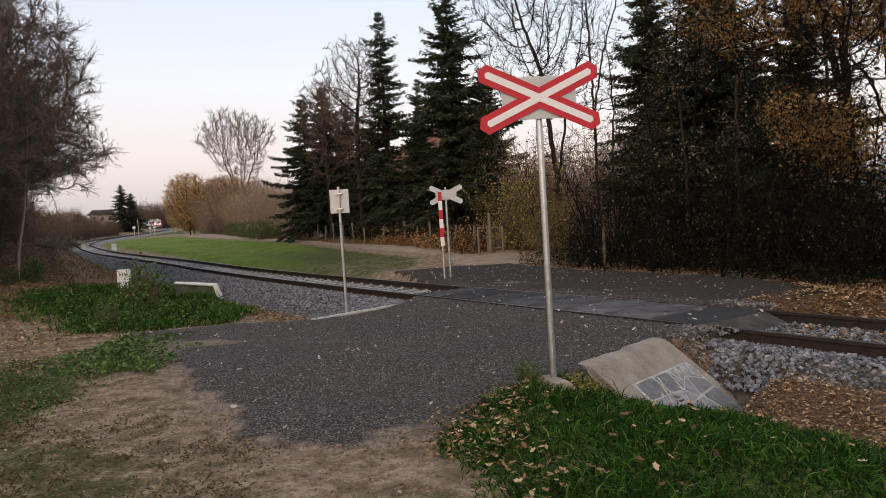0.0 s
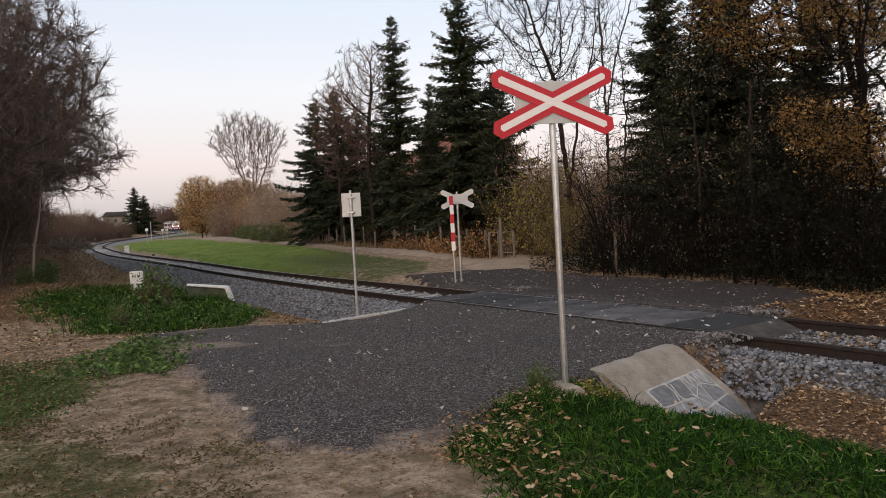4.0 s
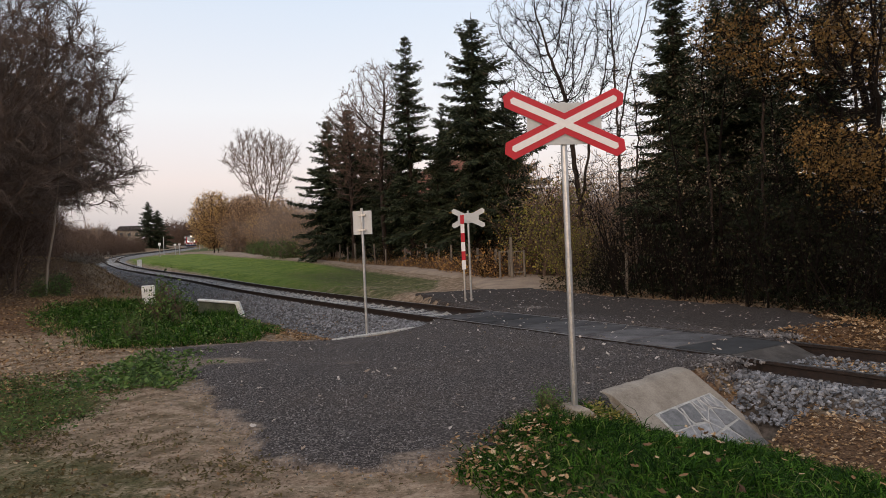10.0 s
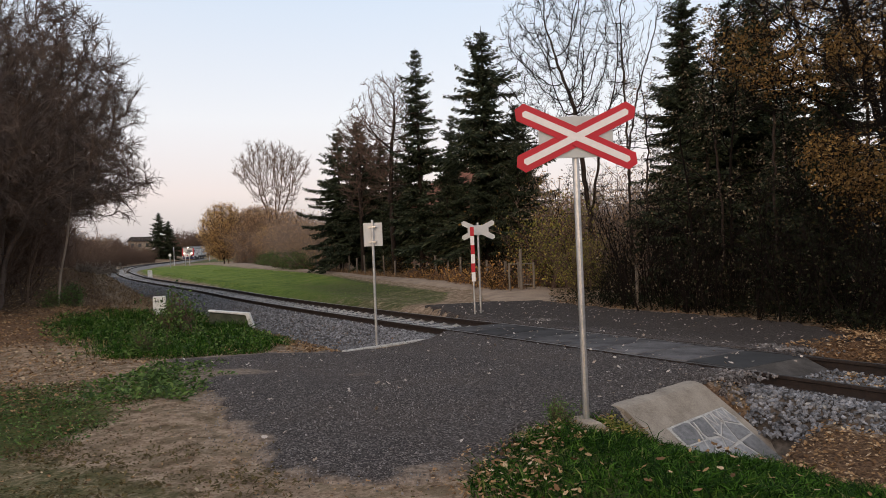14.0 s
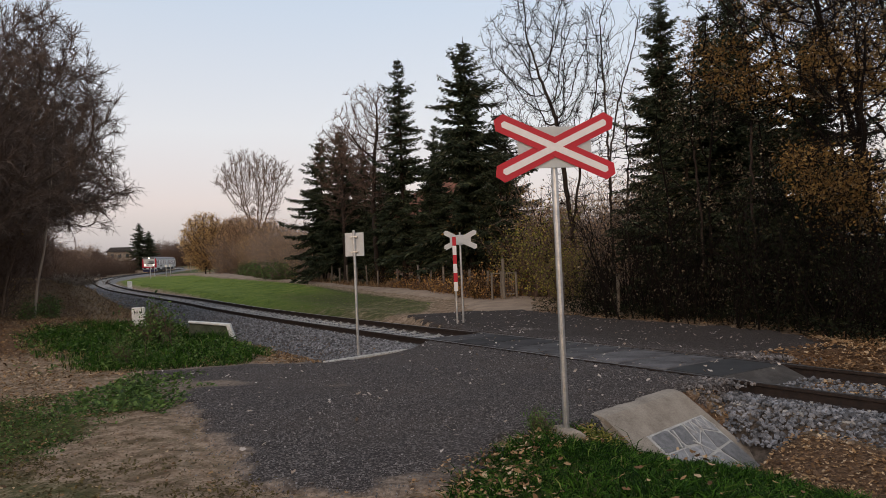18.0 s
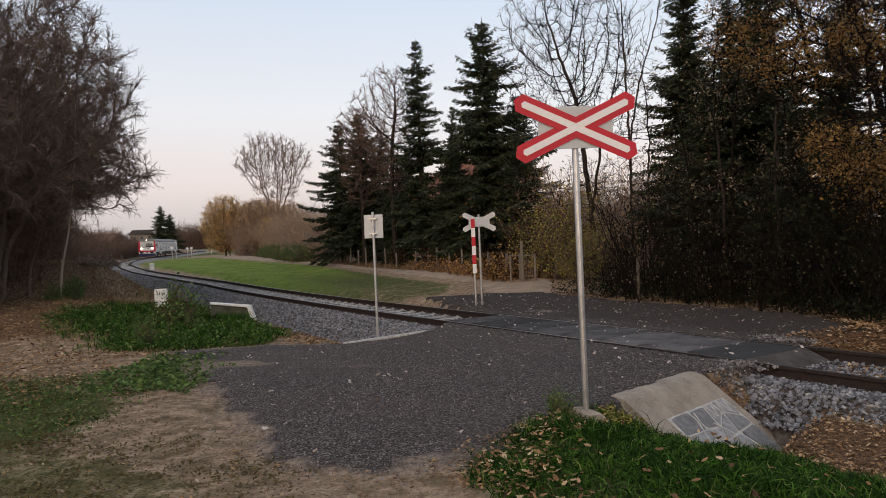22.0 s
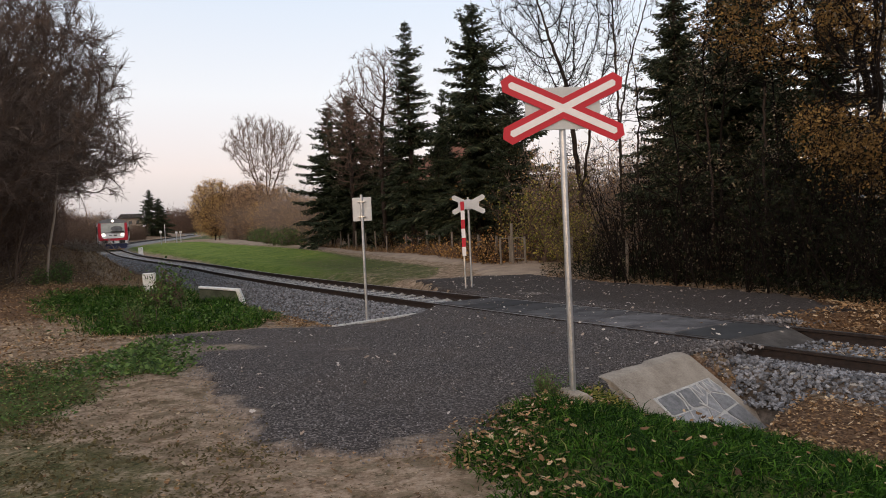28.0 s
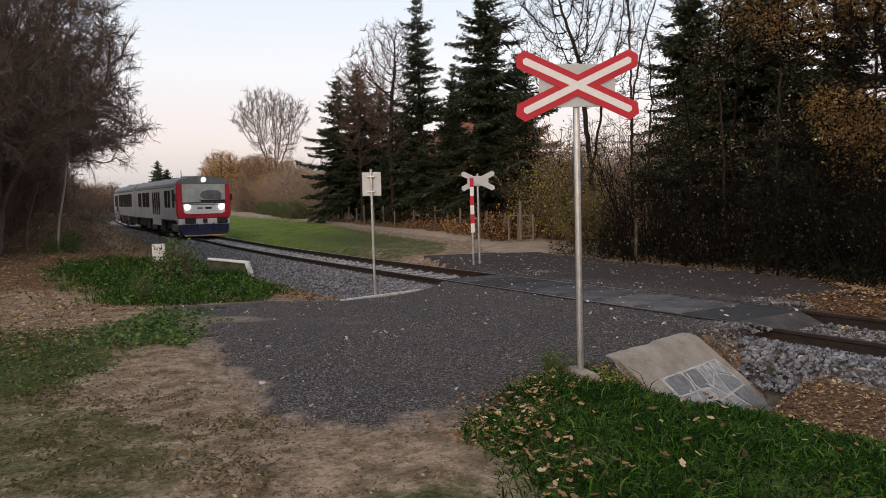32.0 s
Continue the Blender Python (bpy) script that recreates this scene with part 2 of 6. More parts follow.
M_SLATE = surface("bedded_slate", (0.13, 0.13, 0.132), (0.28, 0.28, 0.285), 14, 60, 0.7, vary="object", spread=0.3)
M_MORTAR = surface("mortar", (0.3, 0.29, 0.27), (0.5, 0.49, 0.465), 9, 60, 0.95)
M_ZINC = surface("galvanised_steel", (0.4, 0.41, 0.42), (0.62, 0.625, 0.63), 7, 50, 0.36, 0.85, 0.05)
M_SIGN_RED = surface("sign_red", (0.43, 0.005, 0.015), (0.5, 0.008, 0.022), 3, 40, 0.5, relief=0)
M_SIGN_WHITE = surface("sign_white", (0.68, 0.67, 0.66), (0.78, 0.77, 0.77), 2, 30, 0.4, relief=0)
M_SIGN_GREY = surface("sign_plate_grey", (0.40, 0.42, 0.42), (0.5, 0.52, 0.52), 2, 30, 0.5, relief=0)
M_SIGN_BACK = surface("sign_back_white", (0.45, 0.46, 0.46), (0.57, 0.58, 0.575), 3, 30, 0.5, relief=0)
M_GLASS_DIM = surface("dim_window_glass", (0.05, 0.055, 0.06), (0.11, 0.115, 0.12), 1, 9, 0.15, relief=0)
M_STONE_PAINT = surface("whitewashed_stone", (0.55, 0.55, 0.52), (0.75, 0.75, 0.72), 5, 40, 0.85)
M_INK = surface("black_paint", (0.015, 0.015, 0.015), (0.03, 0.03, 0.03), 5, 40, 0.7, relief=0)
M_BARK = surface("dark_bark", (0.018, 0.013, 0.011), (0.058, 0.044, 0.036), 6, 40, 0.95, stretch=(4, 4, 0.8))
M_TWIG = surface("bare_twigs", (0.075, 0.05, 0.039), (0.17, 0.117, 0.092), 3, 30, 0.95, relief=0)
M_TWIG_RED = surface("reddish_twigs", (0.085, 0.056, 0.042), (0.19, 0.13, 0.097), 3, 30, 0.95, relief=0)
# near-black: the wood's shade and skyline silhouettes are put into this twig colour
M_TWIG_SHADED = surface("shade_toned_twigs", (0.006, 0.005, 0.004), (0.016, 0.012, 0.01), 3, 30, 0.95, relief=0)
M_TWIG_GREY = surface("greyish_twigs", (0.13, 0.095, 0.077), (0.26, 0.2, 0.165), 3, 30, 0.95, relief=0)
M_TWIG_TAN = surface("tan_twigs", (0.085, 0.057, 0.04), (0.195, 0.135, 0.097), 3, 30, 0.95, relief=0)
M_TWIG_DIM = surface("brown_twigs", (0.07, 0.05, 0.04), (0.16, 0.117, 0.094), 3, 30, 0.95, relief=0)
M_TWIG_PALE = surface("pale_twigs", (0.2, 0.155, 0.125), (0.36, 0.295, 0.24), 3, 30, 0.95, relief=0)
M_NEEDLE = foliage("spruce_needles", [(0.0, (0.014, 0.02, 0.012)), (0.6, (0.045, 0.058, 0.033)), (0.88, (0.09, 0.107, 0.06)), (0.94, (0.13, 0.145, 0.085)), (1.0, (0.115, 0.08, 0.055))], 0.65, 0.1)
M_LEAF_GOLD = foliage("golden_leaves", [(0.0, (0.42, 0.245, 0.09)), (0.5, (0.66, 0.42, 0.165)), (1.0, (0.8, 0.57, 0.26))], 0.7, 0.4, 0.5)
M_LEAF_TAN = foliage("tan_leaves", [(0.0, (0.34, 0.205, 0.115)), (0.5, (0.53, 0.345, 0.195)), (1.0, (0.67, 0.47, 0.28))], 0.75, 0.35, 0.5)
M_LEAF_BROWN = foliage("brown_oak_leaves", [(0.0, (0.04, 0.023, 0.01)), (0.5, (0.19, 0.11, 0.034)), (1.0, (0.45, 0.28, 0.085))], 0.7, 0.3, 0.45)
M_LEAF_DARK = foliage("dark_withered_leaves", [(0.0, (0.01, 0.008, 0.006)), (1.0, (0.05, 0.036, 0.02))], 0.8, 0.2)
M_LEAF_DULL = foliage("dull_olive_leaves", [(0.0, (0.03, 0.024, 0.012)), (0.7, (0.09, 0.075, 0.03)), (1.0, (0.2, 0.17, 0.09))], 0.8, 0.25)
M_LEAF_RUST = foliage("rusty_leaves", [(0.0, (0.12, 0.06, 0.02)), (0.5, (0.36, 0.19, 0.06)), (1.0, (0.6, 0.36, 0.13))], 0.75, 0.25)
M_LEAF_PALE = foliage("withered_leaves", [(0.0, (0.04, 0.03, 0.02)), (0.6, (0.15, 0.115, 0.072)), (1.0, (0.36, 0.3, 0.2))], 0.75, 0.2)
# most leaves near black, carrying the undergrowth's shade in their colour
M_LEAF_SHADED = foliage("shade_toned_shrub_leaves", [(0.0, (0.008, 0.011, 0.006)), (0.85, (0.022, 0.026, 0.013)), (0.95, (0.05, 0.043, 0.022)), (1.0, (0.17, 0.14, 0.085))], 0.75, 0.2)
M_LEAF_OLIVE = foliage("olive_shrub_leaves", [(0.0, (0.07, 0.08, 0.015)), (0.6, (0.22, 0.21, 0.045)), (1.0, (0.42, 0.34, 0.09))], 0.75, 0.25)
M_LEAF_GREEN = foliage("green_weed_leaves", [(0.0, (0.025, 0.052, 0.012)), (0.6, (0.075, 0.135, 0.03)), (1.0, (0.16, 0.24, 0.065))], 0.6, 0.25)
M_GRASS = foliage("grass_blades", [(0.0, (0.004, 0.015, 0.003)), (0.55, (0.02, 0.06, 0.007)), (0.9, (0.07, 0.165, 0.02)), (0.97, (0.13, 0.21, 0.04)), (1.0, (0.24, 0.22, 0.09))], 0.6, 0.25)
M_LAWN = foliage("lawn_grass", [(0.0, (0.05, 0.09, 0.013)), (0.6, (0.13, 0.195, 0.026)), (1.0, (0.27, 0.29, 0.06))], 0.7, 0.25)
M_GRASS_DRY = foliage("dry_grass", [(0.0, (0.08, 0.05, 0.027)), (0.6, (0.24, 0.15, 0.078)), (1.0, (0.4, 0.27, 0.15))], 0.8, 0.2)
M_STUNTED = foliage("stunted_grass", [(0.0, (0.055, 0.042, 0.019)), (0.6, (0.105, 0.083, 0.034)), (1.0, (0.2, 0.16, 0.075))], 0.8, 0.2, 0.3)
M_FALLEN = foliage("fallen_leaves", [(0.0, (0.06, 0.033, 0.016)), (0.4, (0.2, 0.11, 0.05)), (0.8, (0.38, 0.235, 0.115)), (1.0, (0.54, 0.42, 0.28))], 0.8, 0.1)
M_FALLEN_PALE = foliage("pale_fallen_leaves", [(0.0, (0.25, 0.19, 0.14)), (0.6, (0.42, 0.36, 0.31)), (1.0, (0.55, 0.5, 0.46))], 0.8, 0.1)
M_WOOD = surface("weathered_wood", (0.09, 0.075, 0.06), (0.22, 0.19, 0.155), 6, 50, 0.9, stretch=(5, 5, 0.6))
M_BRICK = surface("red_brown_brick", (0.16, 0.075, 0.055), (0.32, 0.17, 0.13), 2, 20, 0.9)
for dull in (M_TWIG_SHADED, M_TWIG, M_TWIG_RED, M_BARK, M_LEAF_SHADED, M_NEEDLE, M_BED, M_PANEL_DARK, M_GRASS):
    dull.node_tree.nodes["Principled BSDF"].inputs["Specular IOR Level"].default_value = 0.08
M_PANEL.node_tree.nodes["Principled BSDF"].inputs["Specular IOR Level"].default_value = 0.12
# blue-grey stands in for the haze of distance over the hills
M_HILL_HAZE = surface("haze_tinted_hill", (0.13, 0.14, 0.155), (0.17, 0.18, 0.195), 0.01, 0.08, 1.0, relief=0)


# ---- mesh helpers ----
def part(name, bm, material, parent=None, label=""):
    me = bpy.data.meshes.new(name)
    bm.to_mesh(me)
    bm.free()
    me.materials.append(material)
    ob = new(name, me)
    ob.parent = parent
    if label:
        ob["label"] = label
    return ob


def empty(name, m=None):
    ob = new(name)
    if m is not None:
        ob.matrix_basis = m
    return ob


def box(bm, x0, y0, z0, x1, y1, z1, bevel=0.0, seg=1):
    vs = bmesh.ops.create_cube(bm, size=1)["verts"]
    for v in vs:
        v.co = Vector(((x0 + x1) / 2 + v.co.x * (x1 - x0), (y0 + y1) / 2 + v.co.y * (y1 - y0), (z0 + z1) / 2 + v.co.z * (z1 - z0)))
    if bevel:
        es = list({e for v in vs for e in v.link_edges})
        bmesh.ops.bevel(bm, geom=es, offset=bevel, segments=seg, affect="EDGES", clamp_overlap=True)
    return bm


def boxed(x0, y0, z0, x1, y1, z1, bevel=0.0, seg=1):
    return box(bmesh.new(), x0, y0, z0, x1, y1, z1, bevel, seg)


def rod(bm, a, b, r0, r1=None, n=12, cap=True):
    a, b = Vector(a), Vector(b)
    r1 = r0 if r1 is None else r1
    m = Matrix.Translation((a + b) / 2) @ (b - a).to_track_quat("Z", "Y").to_matrix().to_4x4()
    bmesh.ops.create_cone(bm, cap_ends=cap, segments=n, radius1=r0, radius2=r1, depth=(b - a).length, matrix=m)
    return bm


def prism(points, depth, axis="y", bevel=0.0):
    """A flat outline (x, z) given depth along y, centred on it."""
    bm = bmesh.new()
    f = bm.faces.new([bm.verts.new((x, -depth / 2, z)) for x, z in points])
    r = bmesh.ops.extrude_face_region(bm, geom=[f])
    bmesh.ops.translate(bm, verts=[v for v in r["geom"] if isinstance(v, bmesh.types.BMVert)], vec=(0, depth, 0))
    bmesh.ops.recalc_face_normals(bm, faces=bm.faces)
    if bevel:
        bmesh.ops.bevel(bm, geom=list(bm.edges), offset=bevel, segments=1, affect="EDGES", clamp_overlap=True)
    return bm


def fast_mesh(name, verts, faces, material, smooth=False):
    """A mesh from arrays: verts (n, 3), faces (m, k)."""
    verts, faces = np.asarray(verts, np.float32), np.asarray(faces, np.int32)
    me = bpy.data.meshes.new(name)
    k = faces.shape[1]
    me.vertices.add(len(verts))
    me.vertices.foreach_set("co", verts.ravel())
    me.loops.add(faces.size)
    me.loops.foreach_set("vertex_index", faces.ravel())
    me.polygons.add(len(faces))
    me.polygons.foreach_set("loop_start", np.arange(0, faces.size, k, dtype=np.int32))
    me.polygons.foreach_set("use_smooth", np.full(len(faces), smooth))
    me.update(calc_edges=True)
    me.materials.append(material)
    return me


def child(name, me, parent=None, label=""):
    ob = new(name, me)
    ob.parent = parent
    if label:
        ob["label"] = label
    return ob


def unit(v):
    return v / np.maximum(np.linalg.norm(v, axis=-1, keepdims=True), 1e-9)


def tubes(segs, k):
    """Tapered tubes from rows of x0 y0 z0 x1 y1 z1 r0 r1."""
    s = np.asarray(segs, float)
    a, b = s[:, 0:3], s[:, 3:6]
    d = unit(b - a)
    ref = np.where(np.abs(d[:, 2:3]) > 0.9, [[1.0, 0, 0]], [[0, 0, 1.0]])
    e = unit(np.cross(d, ref))
    f = np.cross(d, e)
    ang = np.arange(k) * 2 * np.pi / k
    ring = np.cos(ang)[None, :, None] * e[:, None] + np.sin(ang)[None, :, None] * f[:, None]
    v = np.concatenate([a[:, None] + ring * s[:, 6, None, None], b[:, None] + ring * s[:, 7, None, None]], 1).reshape(-1, 3)
    i = np.arange(k)
    q = np.stack([i, (i + 1) % k, (i + 1) % k + k, i + k], 1)
    return v, (np.arange(len(s))[:, None, None] * 2 * k + q[None]).reshape(-1, 4)


def blades(p, along, across, bend=None):
    """One four-cornered leaf per row: tip to tip along, widest in the middle."""
    c = p + along * 0.5 if bend is None else p + along * 0.5 + bend
    v = np.stack([p, c + across * 0.5, p + along, c - across * 0.5], 1).reshape(-1, 3)
    return v, np.arange(len(v)).reshape(-1, 4)


def leaves_at(rng, pts, size, droop=0.3):
    n = len(pts)
    a = unit(rng.normal(size=(n, 3)) - [0, 0, droop])
    b = unit(np.cross(a, rng.normal(size=(n, 3))))
    s = size * rng.uniform(0.6, 1.3, (n, 1))
    return blades(np.asarray(pts), a * s, b * s * 0.62)


# ---- the plan: track line, levels, zones ----
def smooth(a, b, x):
    t = np.clip((x - a) / (b - a), 0, 1)
    return t * t * (3 - 2 * t)


LEVEL_Y = [-400, 24, 39, 50, 60, 75, 95, 119, 147, 188, 212, 262, 330, 420, 2500]
LEVEL_Z = [0, 0.02, 0.31, 0.58, 0.8, 1.2, 1.72, 2.2, 2.75, 3.7, 4.36, 5.7, 7.5, 9, 14]


def level(y):
    """Height of the rail tops, and of the land round them, along y."""
    return np.interp(y, LEVEL_Y, LEVEL_Z)


def bend(points, step):
    """A smooth line through plan points, sampled about every step metres."""
    p = [Vector((*q, 0)) for q in points]
    p = [2 * p[0] - p[1]] + p + [2 * p[-1] - p[-2]]
    out = []
    for i in range(1, len(p) - 2):
        a, b, c, d = p[i - 1:i + 3]
        n = max(2, int((c - b).length / step))
        for j in range(n):
            t = j / n
            out.append(0.5 * ((2 * b) + (c - a) * t + (2 * a - 5 * b + 4 * c - d) * t * t + (3 * b - a - 3 * c + d) * t ** 3))
    out.append(p[-2])
    return out


def on_straight(y):
    x = (DC - N.y * y) / N.x
    return (x, y)


LINE_PTS = [on_straight(y) for y in (-60, -20, 0, 10, 20, 30, 39)] + [
    (-20.8, 50), (-27.0, 60), (-35.5, 75.5), (-42.6, 90), (-53.2, 119), (-60.6, 147), (-69.4, 188), (-75.4, 212), (-97, 262), (-135, 330)]
_line = bend(LINE_PTS, 0.5)
LINE = np.array([(v.x, v.y, 0) for v in _line])
LINE[:, 2] = np.convolve(np.pad(level(LINE[:, 1]), 20, mode="edge"), np.ones(41) / 41, "valid")
ARC = np.concatenate([[0], np.cumsum(np.linalg.norm(np.diff(LINE[:, :2], axis=0), axis=1))])
ARC -= np.interp(4.29, LINE[:, 1], ARC)      # 0 where the straight passes the camera's feet


def at_arc(s):
    p = np.array([np.interp(s, ARC, LINE[:, i]) for i in range(3)])
    q = np.array([np.interp(s + 0.6, ARC, LINE[:, i]) for i in range(3)])
    r = np.array([np.interp(s - 0.6, ARC, LINE[:, i]) for i in range(3)])
    return p, unit(q - r)


def track_coords(x, y):
    """Distance from the centre line (positive towards the wood side) and place along it."""
    shape = np.shape(x)
    x, y = np.ravel(x), np.ravel(y)
    d, s = np.full(x.size, 1e9), np.zeros(x.size)
    pts = LINE[::6]
    arcs = ARC[::6]
    tang = unit(np.gradient(pts[:, :2], axis=0))
    for i in range(0, x.size, 20000):
        dx, dy = x[i:i + 20000, None] - pts[None, :, 0], y[i:i + 20000, None] - pts[None, :, 1]
        j = np.argmin(dx * dx + dy * dy, 1)
        r = np.arange(len(j))
        t = tang[j]
        s[i:i + 20000] = arcs[j] + dx[r, j] * t[:, 0] + dy[r, j] * t[:, 1]
        d[i:i + 20000] = dx[r, j] * t[:, 1] - dy[r, j] * t[:, 0]
    return d.reshape(shape), s.reshape(shape)


def inside(poly, x, y):
    """Signed distance to a closed outline, positive inside."""
    shape = np.shape(x)
    x, y = np.ravel(x), np.ravel(y)
    best, odd = np.full(x.size, 1e9), np.zeros(x.size, bool)
    for (ax, ay), (bx, by) in zip(poly, poly[1:] + poly[:1]):
        ex, ey = bx - ax, by - ay
        t = np.clip(((x - ax) * ex + (y - ay) * ey) / (ex * ex + ey * ey), 0, 1)
        best = np.minimum(best, np.hypot(x - ax - t * ex, y - ay - t * ey))
        hit = (ay > y) != (by > y)
        odd ^= hit & (x < ex * (y - ay) / (ey if ey else 1e-9) + ax)
    return np.where(odd, best, -best).reshape(shape)


def wobble(x, y, scale, seed=0.0):
    """Cheap smooth noise, about -1 to 1."""
    x, y = np.asarray(x) * scale + seed, np.asarray(y) * scale - seed * 1.7
    return (np.sin(x * 1.7 + 1.3 * np.sin(y * 1.1)) + np.sin(y * 2.1 + 1.7 * np.sin(x * 0.9 + 2)) + 0.6 * np.sin(x * 3.9 - y * 3.1 + 1.5 * np.sin(x * 2.3))) / 2.6


ROAD = [(-4.9, 11.7), (-4.35, 10.6), (-3.9, 9.75), (-3.2, 8.9), (-2.65, 7.7), (-2.08, 6.6), (-1.5, 5.55), (-1.03, 4.95), (-0.4, 4.82), (0.1, 5.02),
        (0.3, 5.45), (0.67, 5.98), (1.1, 6.42), (1.66, 6.93), (2.80, 7.92), (3.4, 8.25), (5.2, 9.1), (4.9, 10.3), (6.7, 11.1), (6.9, 13), (6.4, 14.9),
        (4.75, 18.0), (3.7, 20.7), (3.2, 22.6), (1.2, 23.0), (-0.5, 22.4), (0.3, 18.6), (1.15, 15.75), (0.1, 14.5), (-0.42, 13.05), (-1.73, 11.75), (-2.9, 11.95)]
PATH_WAY = [(3.9, 26.5), (3.5, 22.3), (1.8, 23.0), (1.1, 28.2), (-1.8, 34.4), (-8.5, 49.8), (-13.4, 60.3), (-18.8, 69.2), (-27, 84), (-34, 100), (-30, 101), (-22.8, 82), (-16, 67), (-10.5, 57), (-4.8, 43), (-1, 36), (1.9, 29)]
GRASS_NEAR = [(0.12, 5.1), (0.66, 5.84), (1.15, 6.32), (1.66, 6.55), (2.1, 6.15), (2.7, 5.85), (3.0, 5.3), (3.15, 4.4), (3.1, 3), (3.6, 0.6), (4.1, -1.4), (3.2, -2.6), (2.3, -1.9), (1.5, -0.7), (1.0, 1.1), (0.75, 2.6), (0.52, 3.6), (0.36, 4.25), (0.2, 4.7)]
GRASS_FOOT = [(-1.0, 3.55), (-0.3, 3.95), (0.2, 4.1), (0.5, 3.75), (0.75, 2.8), (-1.3, 2.6)]
GRASS_LEFT = [(-5.2, 11.7), (-4.6, 11.9), (-3.2, 12.1), (-3.2, 12.6), (-4.1, 14.6), (-5.2, 17.5), (-6.6, 20.5), (-8.6, 22.5), (-10.2, 21), (-9.6, 17.5), (-8.0, 15), (-6.4, 13.2)]
GRASS_TUFT = [(-4.6, 9.9), (-4.8, 11.2), (-4.4, 10.9), (-3.7, 9.5), (-3.1, 8.4), (-3.4, 7.9), (-4.1, 8.35)]
GRASS_SIDE = [(-5.65, 9.6), (-4.7, 8.5), (-3.86, 8.0), (-3.4, 7.3), (-3.5, 6.3), (-3.8, 5.6), (-6.5, 6.4), (-8.0, 8.6)]
GRASS_FRONT = [(-1.7, 5.0), (-2.4, 5.5), (-3.3, 6.0), (-4.6, 6.2), (-4.4, 4.6), (-3.4, 3.2), (-1.7, 3.0), (-1.0, 4.1)]
APRON = [(1.74, 6.80), (2.98, 7.91), (3.60, 7.24), (2.36, 6.13)]
LAWN = [(-3.0, 24.4), (-1.6, 23.6), (0.2, 24.8), (0.5, 27.9), (-2.4, 33.9), (-9.0, 49.6), (-14.5, 60.3), (-19.8, 69.3), (-27.6, 84.3), (-35.5, 103), (-44, 116), (-53, 130), (-50.9, 118.6), (-40.7, 91.6), (-32.6, 75.1), (-22.2, 57.6), (-13.8, 42.6), (-7.4, 30.6), (-4.0, 25.2)]


def terrain(x, y):
    x, y = np.asarray(x, float), np.asarray(y, float)
    d, s = track_coords(x, y)
    z = level(y) + 0.025 * wobble(x, y, 0.9) + 0.012 * wobble(x, y, 3.1, 5)
    # leafy bank on the near side of the line
    bank = smooth(4.2, 9.0, -d) * smooth(12, 19, y)
    z += 0.38 * bank + 0.75 * smooth(9, 17, -d) * smooth(9, 22, y)
    z += 0.10 * wobble(x, y, 0.5, 2) * smooth(5, 9, -d) * smooth(8, 14, y)
    # the bank steepens where the line bends away
    z += smooth(3.5, 6.2, -d) * np.interp(s, [20, 25, 29, 31, 35, 60, 90, 120], [0, 0.12, 0.5, 0.65, 1.25, 1.3, 0.8, 0])
    # wood side
    z += 0.25 * smooth(4, 9, d) * smooth(16, 26, y) - 0.04 * smooth(1, 3, d)
    # formation under the ballast, ditch on the near side
    right = smooth(8.5, 4.5, s)
    near_r = np.interp(-d, [-60, -3.0, -1.9, 1.05, 1.35, 1.8, 2.4, 2.9, 3.7, 4.6], [0, -0.05, -0.5, -0.5, -0.28, -0.33, -0.44, -0.38, -0.16, 0])
    near_l = np.interp(-d, [-60, -3.0, -1.9, 1.2, 2.5, 3.0, 3.6, 4.4], [0, -0.05, -0.5, -0.55, -0.5, -0.42, -0.28, 0])
    z += (near_r * right + near_l * (1 - right)) * (np.abs(d) < 60)
    # the crossing's fill
    z -= 0.35 * smooth(85, 110, y) * smooth(1.8, 2.6, d) * smooth(40, 25, d)
    # soil washed down beside the apron, level with its slope
    down = ((x - 1.74) * 0.676 - (y - 6.80) * 0.737) / 0.9 * 0.63
    r = (x - 1.74) * 0.745 + (y - 6.80) * 0.668 - 1.66
    heap = -np.clip(down, 0, 0.6) - 0.04 + np.minimum(0.28 * np.clip(r, 0, 0.7), np.clip(down, 0, 0.2))
    k = smooth(-0.3, -0.05, r) * smooth(0.85, 0.4, r) * smooth(-0.3, -0.05, down) * smooth(0.95, 0.6, down)
    z = z * (1 - k) + heap * k
    # soil shoulder between the apron and the ballast
    w = smooth(0.1, 0.42, r) * smooth(5.6, 5.2, s) * smooth(2.9, 2.5, -d)
    z = z * (1 - w) + np.maximum(z, np.interp(-d, [0.9, 1.25, 1.7, 2.3, 2.9], [-0.5, -0.27, -0.34, -0.46, -0.6])) * w
    e = smooth(5.3, 6.1, s)
    w = smooth(-0.55, 0.0, inside(ROAD, x, y)) * (smooth(1.0, 1.45, np.abs(d)) * e + smooth(1.4, 2.1, np.abs(d)) * (1 - e))
    z = z * (1 - w) + (level(y) - 0.03) * w
    # room for the culvert apron
    k = smooth(-0.34, -0.12, inside(APRON, x, y)) * smooth(0.16, 0.04, r)
    return z * (1 - k) + np.minimum(z, -np.clip(down, 0, 0.8) - 0.12) * k


